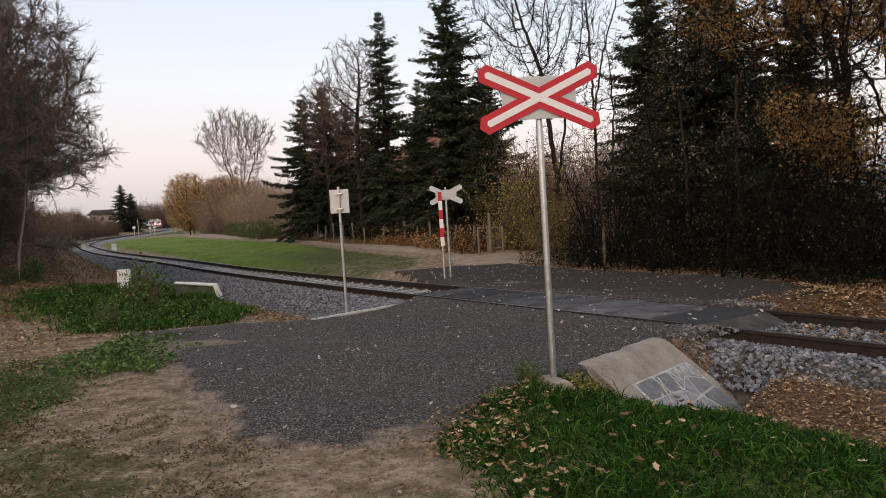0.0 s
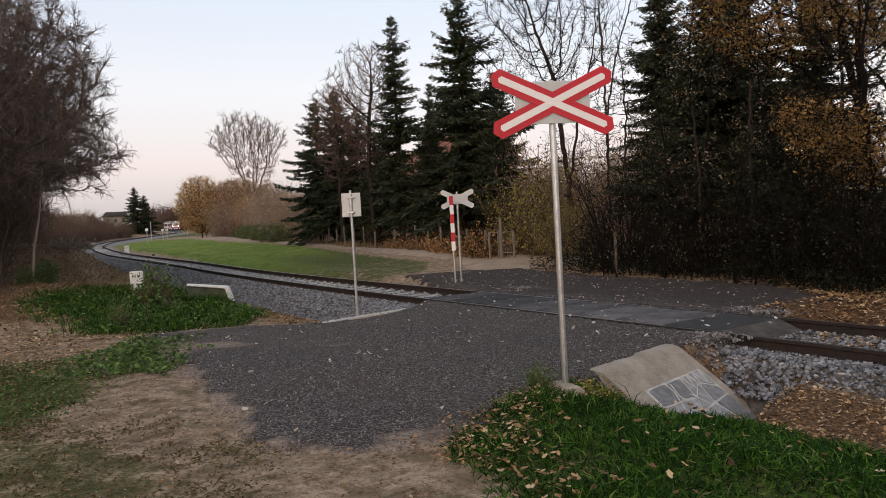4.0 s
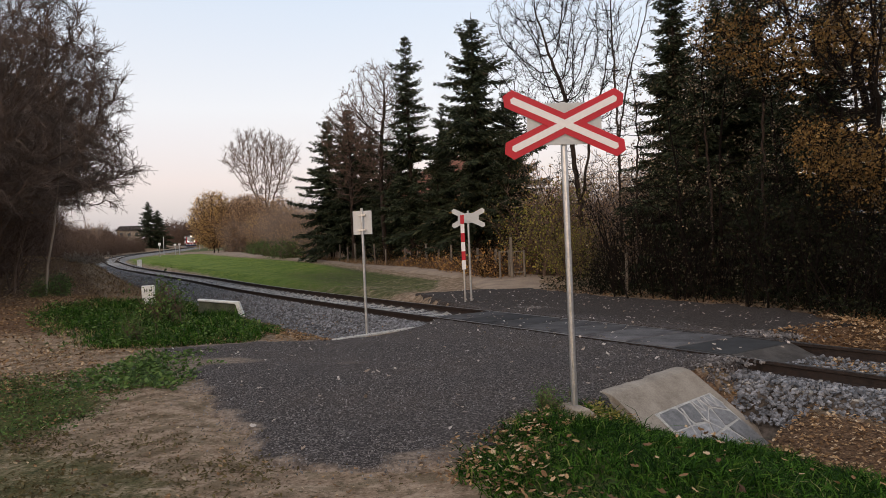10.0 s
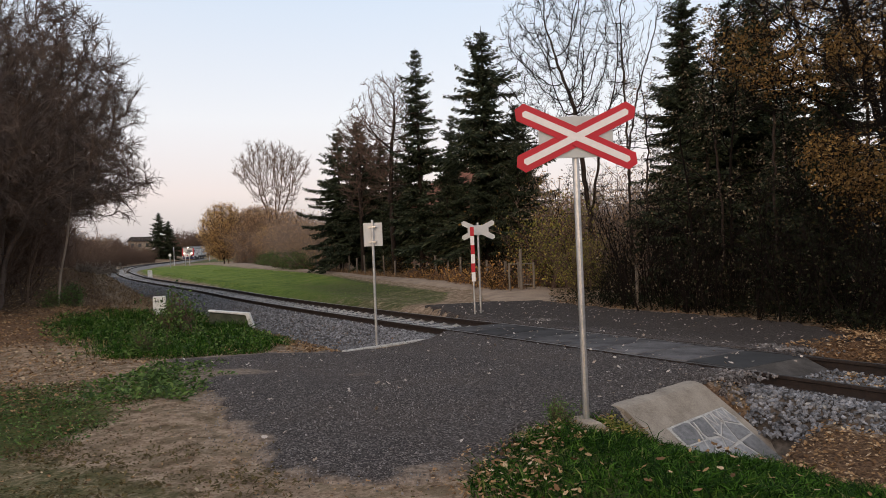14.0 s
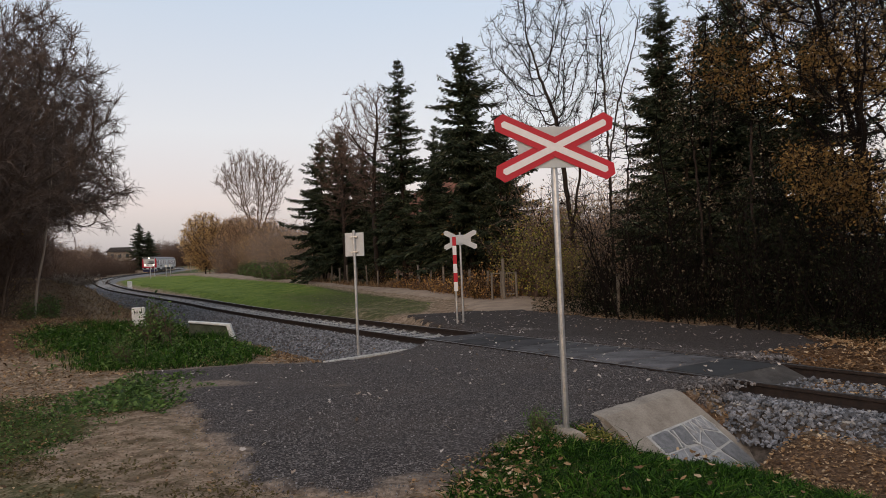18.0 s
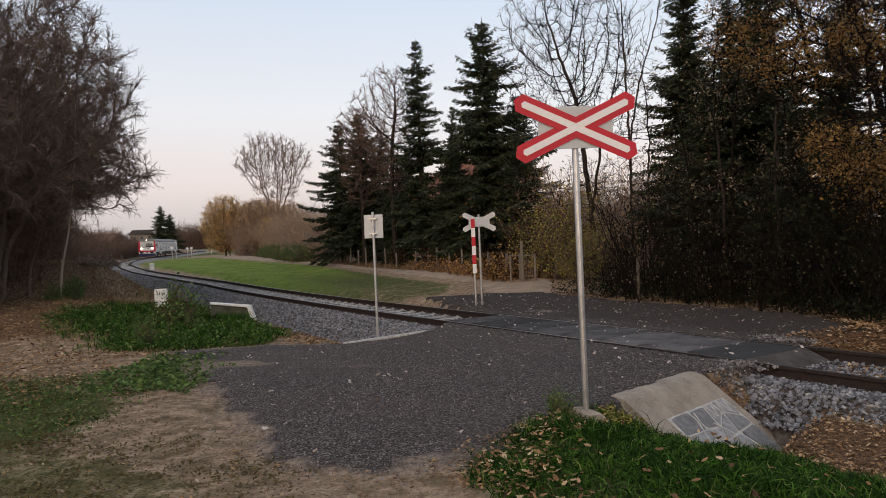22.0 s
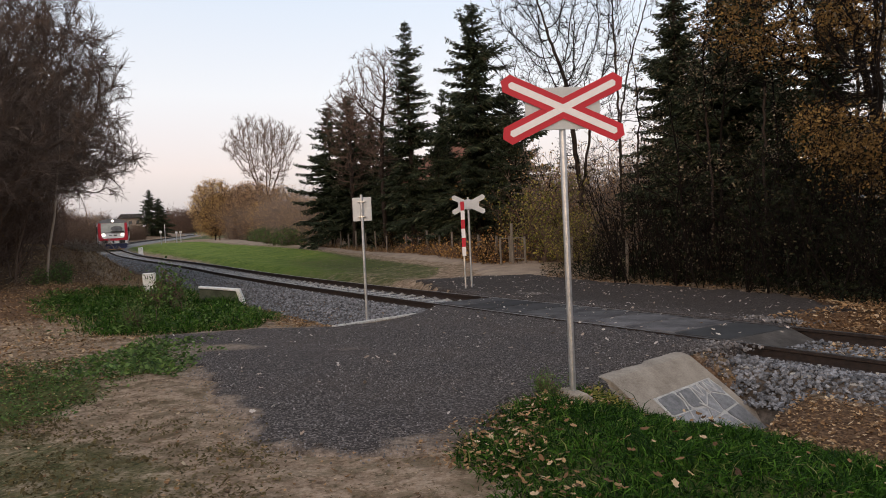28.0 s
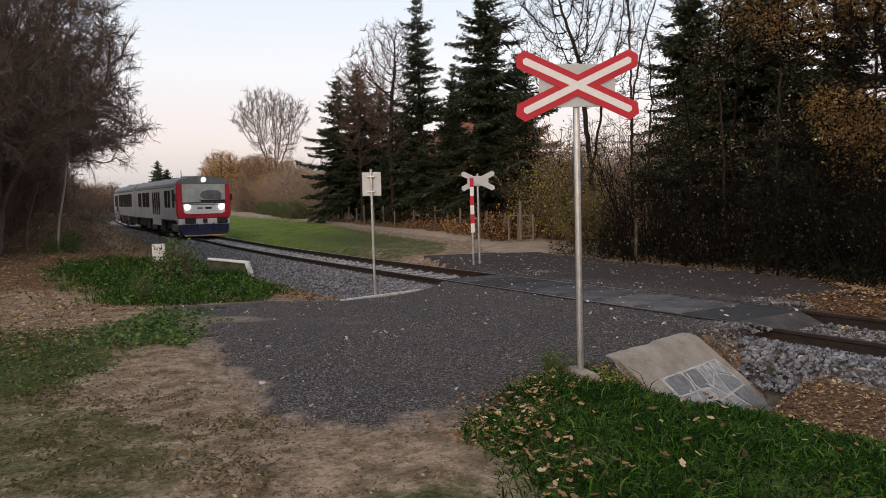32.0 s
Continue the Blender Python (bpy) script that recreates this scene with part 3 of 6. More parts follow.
def weights(x, y):
    d, s = track_coords(x, y)
    g = np.zeros(np.shape(x))
    for poly, full in ((GRASS_NEAR, 1.0), (GRASS_LEFT, 0.9), (GRASS_TUFT, 0.8), (GRASS_SIDE, 0.72), (GRASS_FRONT, 0.5), (GRASS_FOOT, 0.56)):
        g = np.maximum(g, full * smooth(-0.35, 0.5, inside(poly, x, y)))
    g = np.maximum(g, 0.7 * smooth(300, 420, np.hypot(x, y)))
    g = np.maximum(g, 0.85 * smooth(2.6, 3.5, d) * smooth(120, 150, y))
    g = np.maximum(g, (0.53 + 0.09 * smooth(26, 34, y)) * smooth(-0.8, 0.6, inside(LAWN, x, y)) * smooth(60, 40, y))
    l = 0.9 * smooth(4.6, 7.5, -d) * smooth(11, 16, y) * (1 - 0.6 * g)
    l = np.maximum(l, smooth(1.2, 1.8, -d) * smooth(4.3, 2.7, -d) * smooth(9, 5, s) * 0.95)
    l = np.maximum(l, smooth(1.5, 2.3, d) * smooth(8.6, 6.6, s) * 0.95)
    l = np.maximum(l, 0.8 * smooth(7.5, 10, d) * smooth(60, 30, np.hypot(x, y)))
    l = np.maximum(l, 0.45 * smooth(-3.5, -6, x) * smooth(16, 8, y))
    lawn = smooth(-0.6, 0.9, inside(LAWN, x, y)) * (0.3 + 0.14 * smooth(25, 30, y) + 0.14 * smooth(28, 37, y) + 0.12 * smooth(34, 44, y) + 0.22 * smooth(42, 58, y))
    lawn = lawn * (1 - 0.3 * smooth(52, 34, y) * smooth(2.6, 5.0, d))
    return g, l, lawn


def stretch_axis(lo, hi, fine, far, rate):
    mid = list(np.arange(lo, hi + fine / 2, fine))
    left, right, st = [], [], fine
    while (right[-1] if right else hi) < far:
        st *= rate
        right.append((right[-1] if right else hi) + st)
        left.append((left[-1] if left else lo) - st)
    return np.array(left[::-1] + mid + right)


def grid_mesh(name, xs, ys, zf, material, keep=None):
    X, Y = np.meshgrid(xs, ys)
    Z = zf(X, Y)
    nx = len(xs)
    v = np.stack([X, Y, Z], -1).reshape(-1, 3)
    i = (np.arange(len(ys) - 1)[:, None] * nx + np.arange(nx - 1)[None]).ravel()
    f = np.stack([i, i + 1, i + nx + 1, i + nx], 1)
    if keep is not None:
        k = keep(X, Y).ravel()
        f = f[k[f].any(1)]
        used = np.unique(f)
        remap = np.zeros(len(v), int)
        remap[used] = np.arange(len(used))
        v, f = v[used], remap[f]
    return fast_mesh(name, v, f, material, True), v


# ---- ground, road, path ----
def build_ground():
    xs = stretch_axis(-12, 9, 0.16, 2600, 1.07)
    ys = stretch_axis(1, 27, 0.16, 2600, 1.07)
    me, v = grid_mesh("ground", xs, ys, terrain, M_GROUND)
    g, l, lw = weights(v[:, 0], v[:, 1])
    col = np.stack([g, lw, l, np.ones_like(g)], 1).astype(np.float32)
    me.color_attributes.new("zone", "FLOAT_COLOR", "POINT").data.foreach_set("color", col.ravel())
    tagged(new("ground", me), "trodden brown soil with turf patches and leaf litter", "ground", kind="structure")


def ragged(poly, amount, seed):
    def f(x, y):
        return inside(poly, x, y) + amount * wobble(x, y, 2.2, seed) + 0.5 * amount * wobble(x, y, 7, seed + 3)
    return f


def build_road():
    sd = ragged(ROAD, 0.17, 1.0)

    def height(x, y):
        t, (d, s) = np.minimum(sd(x, y), -inside(APRON, x, y) - 0.1), track_coords(x, y)
        groove = (np.abs(d) < 0.84).astype(float)
        return level(y) - 0.06 + 0.065 * smooth(-0.22, 0.12, t) - 0.5 * smooth(-0.02, -0.3, t) + 0.012 * wobble(x, y, 1.1) * smooth(1.0, 1.8, np.abs(d)) - 0.16 * groove
    xs, ys = np.arange(-5.6, 7.6, 0.09), np.arange(4.5, 24, 0.09)
    me, v = grid_mesh("road", xs, ys, height, M_ROAD, keep=lambda x, y: sd(x, y) > -0.16)
    d = (0.92 * smooth(0.38, -0.2, inside(ROAD, v[:, 0], v[:, 1]) + 0.2 * wobble(v[:, 0], v[:, 1], 2.1, 3) + 0.1 * wobble(v[:, 0], v[:, 1], 6.0, 1)) * smooth(4.9, 3.6, v[:, 0] * N.x + v[:, 1] * N.y) * smooth(0.7, -0.3, v[:, 0]) + (0.34 * smooth(-1.4, -4.2, v[:, 0]) + 0.5 * np.exp(-((v[:, 1] - 8.9 + 0.33 * v[:, 0]) / 0.3) ** 2) * smooth(0.6, -1.4, v[:, 0]) + 0.22 * np.exp(-((v[:, 1] - 6.2 + 0.2 * v[:, 0]) / 0.35) ** 2) * smooth(0.6, -0.8, v[:, 0])) * (0.6 + 0.6 * wobble(v[:, 0], v[:, 1], 1.3, 2))).astype(np.float32)
    me.attributes.new("dust", "FLOAT", "POINT").data.foreach_set("value", d)
    across = v[:, 0] * N.x + v[:, 1] * N.y - DC
    me.attributes.new("old_surface", "FLOAT", "POINT").data.foreach_set("value", smooth(0.8, 1.6, across + 0.3 * wobble(v[:, 0], v[:, 1], 1.2, 6)).astype(np.float32))
    tagged(new("road", me), "dark grey rolled chippings road over the level crossing", "road", kind="structure")


def build_path():
    sd = ragged(PATH_WAY, 0.25, 4.0)
    xs, ys = np.arange(-36, 6, 0.35), np.arange(21, 103, 0.35)
    me, _ = grid_mesh("path", xs, ys, lambda x, y: terrain(x, y) - 0.10 + 0.17 * smooth(-0.6, 0.3, sd(x, y)), M_PATH, keep=lambda x, y: sd(x, y) > -0.6)
    tagged(new("path", me), "pale sandy farm track beside the lawn strip", "path", kind="structure")


def build_hills():
    ang = np.linspace(radians(40), radians(160), 90)
    v, f = [], []
    for i, a in enumerate(ang):
        r = 1900
        h = 52 + 10 * math.sin(a * 7) + 7 * math.sin(a * 17 + 1) + 4 * math.sin(a * 41)
        for rr, hh in ((r, -5), (r + 150, h * 0.7), (r + 350, h), (r + 600, -5)):
            v.append((rr * math.cos(a), rr * math.sin(a), hh))
    for i in range(len(ang) - 1):
        for j in range(3):
            f.append((i * 4 + j, i * 4 + 4 + j, i * 4 + 5 + j, i * 4 + 1 + j))
    tagged(new("backdrop", fast_mesh("backdrop", v, f, M_HILL_HAZE, True)), "skyline hills with haze painted in as blue-grey", "hills", kind="structure")


# ---- railway ----
def sweep(profile, s0, s1, step, offset=0.0, drop=0.0):
    """A profile (across, up) carried along the line from s0 to s1."""
    ss = np.arange(s0, s1, step)
    v = []
    for s in ss:
        p, t = at_arc(s)
        n = np.array([t[1], -t[0], 0])
        n /= np.linalg.norm(n)
        for a, h in profile:
            v.append(p + n * (a + offset) + np.array([0, 0, h - drop]))
    k = len(profile)
    i = (np.arange(len(ss) - 1)[:, None] * k + np.arange(k - 1)[None]).ravel()
    return np.array(v), np.stack([i, i + k, i + k + 1, i + 1], 1)


RAIL_FOOT = [(-0.07, -0.16), (-0.07, -0.148), (-0.012, -0.125), (-0.010, -0.045), (-0.036, -0.034), (-0.036, -0.004)]
RAIL_HEAD = [(-0.036, -0.004), (-0.028, 0.0), (0.028, 0.0), (0.036, -0.004)]
NO_BALLAST = (5.3, 12.6)


def build_track():
    track = tagged(empty("railway_track"), "single track with rusty rails on concrete sleepers", "railway track", kind="structure")
    for side in (-0.75, 0.75):
        prof = RAIL_FOOT + RAIL_HEAD[1:] + [(-a, h) for a, h in RAIL_FOOT[::-1]][1:]
        v1, f1 = sweep(prof, -60, 190, 1.0, side)
        v2, f2 = sweep(prof, 189, 345, 3.0, side)
        rail = child("rail", fast_mesh("rail", np.vstack([v1, v2]), np.vstack([f1, f2 + len(v1)]), M_RUST), track, "rusty brown steel rail")
        v, f = sweep([(-0.030, 0.0022), (0.030, 0.0022)], -60, 300, 1.0, side)
        child("running_surface", fast_mesh("running_surface", v, f, M_RAILTOP), rail, "worn dull steel rail head")
    bm = boxed(-1.25, -0.13, -0.36, 1.25, 0.13, -0.163, 0.02)
    for sx in (-0.75, 0.75):
        box(bm, sx - 0.17, -0.14, -0.17, sx + 0.17, 0.14, -0.15, 0.008)
        for q in (-0.115, 0.115):
            rod(bm, (sx + q, 0, -0.15), (sx + q, 0, -0.11), 0.018, n=6)
            box(bm, sx + q - 0.03, -0.05, -0.152, sx + q + 0.03, 0.05, -0.132)
    first = None
    for i in range(230):
        s = -12 + i * 0.6
        if NO_BALLAST[0] - 0.1 < s < NO_BALLAST[1] - 0.3:
            continue
        p, t = at_arc(s)
        m = pose(*p, 0, 0, math.degrees(math.atan2(-t[0], t[1])))
        if first is None:
            first = part("sleeper", bm, M_SLEEPER, track)
            first.matrix_basis = m
        else:
            ob = first.copy()
            scene.collection.objects.link(ob)
            ob.matrix_basis = m


def build_ballast():
    """Bed of crushed stone: crown between the rails, shoulders falling to the toe."""
    bed = tagged(empty("ballast"), "light grey crushed stone ballast", "ballast", kind="structure")
    def prof(near):
        crest, foot, inner = (1.4, -0.44, -0.205) if near > 2 else (1.2, -0.41, -0.15)
        return [(-near - 0.4, foot - 0.35), (-near, foot), (-(near + crest) / 2, (foot - 0.155) / 2 + 0.015), (-crest, -0.155), (-0.95, -0.155), (-0.6, inner), (0, inner), (0.6, inner), (0.95, -0.16), (1.4, -0.17), (1.9, -0.42), (2.2, -0.62)]
    for k, (s0, s1, near, step) in enumerate(((-60, NO_BALLAST[0] + 0.4, 1.52, 0.5), (NO_BALLAST[1] - 0.4, 60, 2.6, 0.5), (59.5, 300, 2.9, 1.5))):
        v, f = sweep(prof(near), s0, s1, step)
        v[:, 2] += 0.03 * wobble(v[:, 0], v[:, 1], 2.5)
        if near < 2:
            across, along = track_coords(v[:, 0], v[:, 1])
            v[:, 2] -= 0.1 * smooth(-1.42, -1.55, across) * smooth(3.2, 3.8, along)
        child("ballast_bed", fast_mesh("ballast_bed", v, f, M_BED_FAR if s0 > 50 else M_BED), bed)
    rng = np.random.default_rng(3)
    # one rough stone, many sizes and turns
    base = np.array([(1, 0, 0.1), (0.25, 0.9, 0), (-0.85, 0.55, 0.05), (-0.8, -0.6, -0.1), (0.3, -0.95, 0.05), (0.1, 0.1, 0.8), (-0.15, -0.05, -0.75)])
    tri = np.array([(0, 1, 5), (1, 2, 5), (2, 3, 5), (3, 4, 5), (4, 0, 5), (1, 0, 6), (2, 1, 6), (3, 2, 6), (4, 3, 6), (0, 4, 6)])

    def rubble(n, s_lo, s_hi, near, bias, size):
        s = s_lo + (s_hi - s_lo) * rng.random(n) ** bias
        a = rng.uniform(-near - 0.12, 1.7, n)
        pr = np.array(prof(near))
        z = np.interp(a, pr[:, 0], pr[:, 1]) + rng.uniform(0.0, 0.03, n)
        keep = (np.abs(np.abs(a) - 0.75) > 0.09) & ((np.abs(a) > 0.66) | (near > 2) | (rng.random(n) < 0.3))
        s, a, z = s[keep], a[keep], z[keep]
        P = np.array([np.interp(s, ARC, LINE[:, i]) for i in range(3)]).T
        Q = np.array([np.interp(s + 0.5, ARC, LINE[:, i]) for i in range(3)]).T
        t = unit(Q - P)
        c = P + np.stack([t[:, 1], -t[:, 0], 0 * s], 1) * a[:, None]
        c[:, 2] += z
        return c, size * rng.uniform(0.6, 1.45, len(c))

    def turns(n):
        q = unit(rng.normal(size=(n, 4)))
        w, x, y, z = q.T
        return np.stack([1 - 2 * (y * y + z * z), 2 * (x * y - w * z), 2 * (x * z + w * y), 2 * (x * y + w * z), 1 - 2 * (x * x + z * z), 2 * (y * z - w * x),
                         2 * (x * z - w * y), 2 * (y * z + w * x), 1 - 2 * (x * x + y * y)], 1).reshape(n, 3, 3)

    sets = [rubble(27000, -2, NO_BALLAST[0] + 0.45, 1.52, 1.0, 0.026), rubble(34000, NO_BALLAST[1] - 0.4, 36, 2.6, 1.6, 0.03), rubble(9000, 34, 75, 2.5, 1.2, 0.045)]
    c = np.concatenate([q[0] for q in sets])
    r = np.concatenate([q[1] for q in sets])
    near = np.argsort(np.abs(c @ np.array([U.x, U.y, 0]) - 4.2) + 0.7 * np.abs(c @ np.array([N.x, N.y, 0]) - 7.0))[:300]
    rest = np.setdiff1d(np.arange(len(c)), near)
    R = turns(len(c))
    shape = base[None] * (1 + 0.35 * rng.uniform(-1, 1, (len(c), len(base), 1)))
    v = (np.einsum("nij,nkj->nki", R, shape) * r[:, None, None] * np.array([1, 1, 0.85]) + c[:, None])[rest].reshape(-1, 3)
    f = (np.arange(len(rest))[:, None, None] * len(base) + tri[None]).reshape(-1, 3)
    ob = child("stones", fast_mesh("stones", v, f, M_STONE), bed)
    ob["kind"] = "stuff"
    # loose chippings on the near road, and two small spills of ballast
    q = rng.uniform((-5.2, 4.5), (4.5, 13.5), (34000, 2))
    q = q[(inside(ROAD, q[:, 0], q[:, 1]) > -0.04 - np.abs(rng.normal(size=len(q))) * 0.22) & (inside(APRON, q[:, 0], q[:, 1]) < -0.15) & (np.abs(q @ np.array([N.x, N.y]) - DC) > 0.95)]
    q = q[rng.random(len(q)) < 1.25 - 0.085 * q[:, 1]]
    cc = np.column_stack([q, level(q[:, 1]) + 0.008])
    rr = 0.0065 * rng.uniform(0.5, 1.7, len(cc))
    for (hx, hy), n, sp in (((2.3, 15.9), 260, (0.5, 0.16)), ((5.0, 10.4), 300, (0.4, 0.16)), ((3.55, 8.35), 160, (0.22, 0.16)), ((3.3, 8.02), 161, (0.2, 0.14))):
        e = rng.normal(size=(n, 2)) * sp
        px, py = hx + U.x * e[:, 0] + N.x * e[:, 1], hy + U.y * e[:, 0] + N.y * e[:, 1]
        base_z = 0 if n != 161 else terrain(px, py) + 0.02
        cc = np.vstack([cc, np.column_stack([px, py, base_z + 0.008 + 0.05 * np.exp(-5 * np.hypot(*e.T)) * rng.random(n)])])
        rr = np.concatenate([rr, 0.022 * rng.uniform(0.6, 1.3, n)])
    R2 = turns(len(cc))
    sh = base[None] * (1 + 0.35 * rng.uniform(-1, 1, (len(cc), len(base), 1)))
    v2 = (np.einsum("nij,nkj->nki", R2, sh) * rr[:, None, None] + cc[:, None]).reshape(-1, 3)
    f2 = (np.arange(len(cc))[:, None, None] * len(base) + tri[None]).reshape(-1, 3)
    tagged(new("loose_chippings", fast_mesh("loose_chippings", v2, f2, M_CHIP)), "loose grey stone chippings on the road", "gravel", kind="stuff")
    kinds = [fast_mesh("stone", base * (1 + 0.35 * rng.uniform(-1, 1, (len(base), 1))), tri, M_STONE1) for _ in range(8)]
    for k, i in enumerate(near):
        st = child("stone", kinds[k % 8], bed)
        st.matrix_basis = Matrix.Translation(c[i]) @ Matrix(R[i].tolist()).to_4x4() @ Matrix.Scale(r[i], 4)


def build_crossing():
    deck = tagged(empty("level_crossing_deck"), "dark rubber crossing panels between the rails", "level crossing", kind="structure")
    w = 0.9
    inner = boxed(-0.675, 0.014, -0.15, 0.675, w - 0.014, 0.006, 0.014)
    first = part("panel", inner, M_PANEL, deck)
    for i in range(8):
        s = 5.45 + i * w
        p, t = at_arc(s)
        rz = math.degrees(math.atan2(-t[0], t[1]))
        if i == 7:
            ob = first
        elif i == 0:
            ob = part("panel", boxed(-0.675, 0.014, -0.15, 0.675, w - 0.014, 0.006, 0.014), M_RUBBER, deck, "black rubber end panel")
        else:
            ob = first.copy()
            scene.collection.objects.link(ob)
        ob.matrix_basis = pose(*p, 0, 0, rz)
    for s, sgn in ((5.45, -1), (5.45 + 8 * w, 1)):
        p, t = at_arc(s)
        rz = math.degrees(math.atan2(-t[0], t[1]))
        bm = bmesh.new()
        box(bm, -0.66, 0, -0.17, 0.66, sgn * 0.42, 0.0, 0.0)
        for v in bm.verts:
            if abs(v.co.y) > 0.3 and v.co.z > -0.05:
                v.co.z = -0.13
                v.co.x *= 0.8
        bmesh.ops.recalc_face_normals(bm, faces=bm.faces)
        ramp_ob = part("end_ramp", bm, M_PANEL_DARK, deck, "grimy grey deflector ramp at the panels' end")
        ramp_ob.matrix_basis = pose(*p, 0, 0, rz)
    # pale concrete edging of the road beside the ballast
    kerb = boxed(-0.06, 0, -0.3, 0.06, 1.9, 0.012, 0.012)
    k1 = part("kerb", kerb, M_MORTAR)
    k1.matrix_basis = pose(-0.40, 13.12, 0.01, 0, 0, 132.5)
    tagged(k1, "pale concrete edging strip along the road", "kerb", kind="structure")


# ---- signs and small structures ----
def bar_cross(half_w, half_h, bar):
    """Outline of one arm of a warning cross, lying along x, with pointed ends."""
    L, b = math.hypot(half_w, half_h), bar / 2
    tip = b * 0.62
    return [(-L, 0.0), (-L + tip, -b), (L - tip, -b), (L, 0.0), (L - tip, b), (-L + tip, b)]


def crossbuck(name, m, width, height, pole_h, front=True):
    sign = empty(name, m)
    hw, hh = width * 0.465, height * 0.41
    ang = math.atan2(hh, hw)
    bar = 0.165 * width / 1.17
    part("pole", rod(rod(bmesh.new(), (0, 0, -0.3), (0, 0, pole_h), 0.03, n=16), (0, 0, pole_h), (0, 0, pole_h + 0.012), 0.031, n=16), M_ZINC, sign, "galvanised steel pole")
    zc = pole_h - 0.19
    if front:
        part("backplate", boxed(-0.345, -0.05, zc - 0.19, 0.345, -0.042, zc + 0.19, 0.003), M_SIGN_GREY, sign, "pale grey square backing plate")
    for k, sgn in enumerate((1, -1)):
        y0 = -0.058 - 0.004 * k
        rot = Matrix.Translation((0, y0, zc)) @ Matrix.Rotation(-sgn * ang, 4, "Y")
        arm = part("arm", prism(bar_cross(hw, hh, bar), 0.004), M_SIGN_RED if front else M_SIGN_BACK, sign, "red arm with white stripe" if front else "bare white back of the sign arm")
        arm.matrix_basis = rot
        if front:
            st = part("stripe", prism(bar_cross(hw * 0.88, hh * 0.88, bar * 0.36), 0.003), M_SIGN_WHITE, arm, "white reflective stripe")
            st.matrix_basis = Matrix.Translation((0, -0.0045 if k else -0.0075, 0))
    if not front:
        part("backplate", boxed(-0.29, -0.052, zc - 0.13, 0.29, -0.046, zc + 0.13, 0.003), M_SIGN_BACK, sign)
    for dz in (-0.12, 0.12):
        part("clamp", boxed(-0.06, -0.044, zc + dz - 0.02, 0.06, 0.036, zc + dz + 0.02, 0.006), M_ZINC, sign)
    return sign


def build_signs():
    s = crossbuck("crossbuck_sign", pose(1.25, 6.2, 0.0, 0, 0, 4), 1.2, 0.63, 2.82)
    tagged(s, "red and white single-track warning cross on a steel pole", "road sign")
    tagged(part("sign_footing", prism([(-0.2, -0.3), (0.2, -0.3), (0.16, 0.0), (0.05, 0.09), (-0.05, 0.09), (-0.13, 0.0)], 0.3, bevel=0.02), M_CONCRETE), "crumbling concrete footing of the sign pole", "footing").matrix_basis = pose(1.25, 6.2, -0.03, 0, 0, 20)
    s = crossbuck("crossbuck_sign", pose(0.98, 18.5, -0.05, 0, 0, 8), 0.98, 0.54, 2.52, front=False)
    tagged(s, "white back of a warning cross on a thin steel pole", "road sign")
    # striped marker board
    b = empty("striped_marker_post", pose(0.80, 18.2, -0.05, 0, 0, 5))
    part("pole", rod(bmesh.new(), (0, 0, -0.3), (0, 0, 2.4), 0.025), M_ZINC, b, "thin steel pole")
    for i in range(6):
        part("band", boxed(-0.052, -0.04, 0.95 + i * 0.243, 0.052, -0.032, 0.95 + (i + 1) * 0.243 - 0.002, 0.001), M_SIGN_RED if i % 2 else M_SIGN_WHITE, b, "red band" if i % 2 else "white band")
    tagged(b, "red and white banded marker board on a pole", "marker post")
    # plate seen from behind
    p = empty("sign_plate_post", pose(-1.30, 12.7, 0.0, 0, 0, -6))
    part("pole", rod(bmesh.new(), (0, 0, -0.3), (0, 0, 2.33), 0.026), M_ZINC, p, "galvanised steel pole")
    part("plate", boxed(-0.18, 0.03, 1.84, 0.18, 0.036, 2.28, 0.002), M_SIGN_BACK, p, "bare grey back of a rectangular plate")
    part("rim", boxed(-0.175, 0.024, 1.845, -0.165, 0.03, 2.275), M_SIGN_GREY, p)
    part("rim", boxed(0.165, 0.024, 1.845, 0.175, 0.03, 2.275), M_SIGN_GREY, p)
    for z in (1.92, 2.2):
        part("clamp", boxed(-0.07, -0.03, z - 0.015, 0.07, 0.03, z + 0.015, 0.004), M_ZINC, p)
    tagged(p, "back of a small rectangular sign plate on a pole", "road sign")
    # kilometre stones
    for (x, y, z, w, h) in ((-7.98, 19.0, 0.33, 0.33, 0.47), (-29.4, 68.0, 0.9, 0.42, 0.5)):
        k = empty("distance_stone", pose(x, y, z, 0, 0, 18))
        part("block", prism([(-w / 2, -0.3), (w / 2, -0.3), (w / 2 * 1.02, h), (-w / 2 * 1.02, h)], 0.2, bevel=0.02), M_STONE_PAINT, k)
        for i, dx in enumerate((-0.09, -0.03, 0.09)):
            part("mark", boxed(dx - 0.011, -0.104, h - 0.165, dx + 0.011, -0.1, h - 0.085), M_INK, k, "black painted figure")
        tagged(k, "whitewashed distance stone with black marks", "milestone")


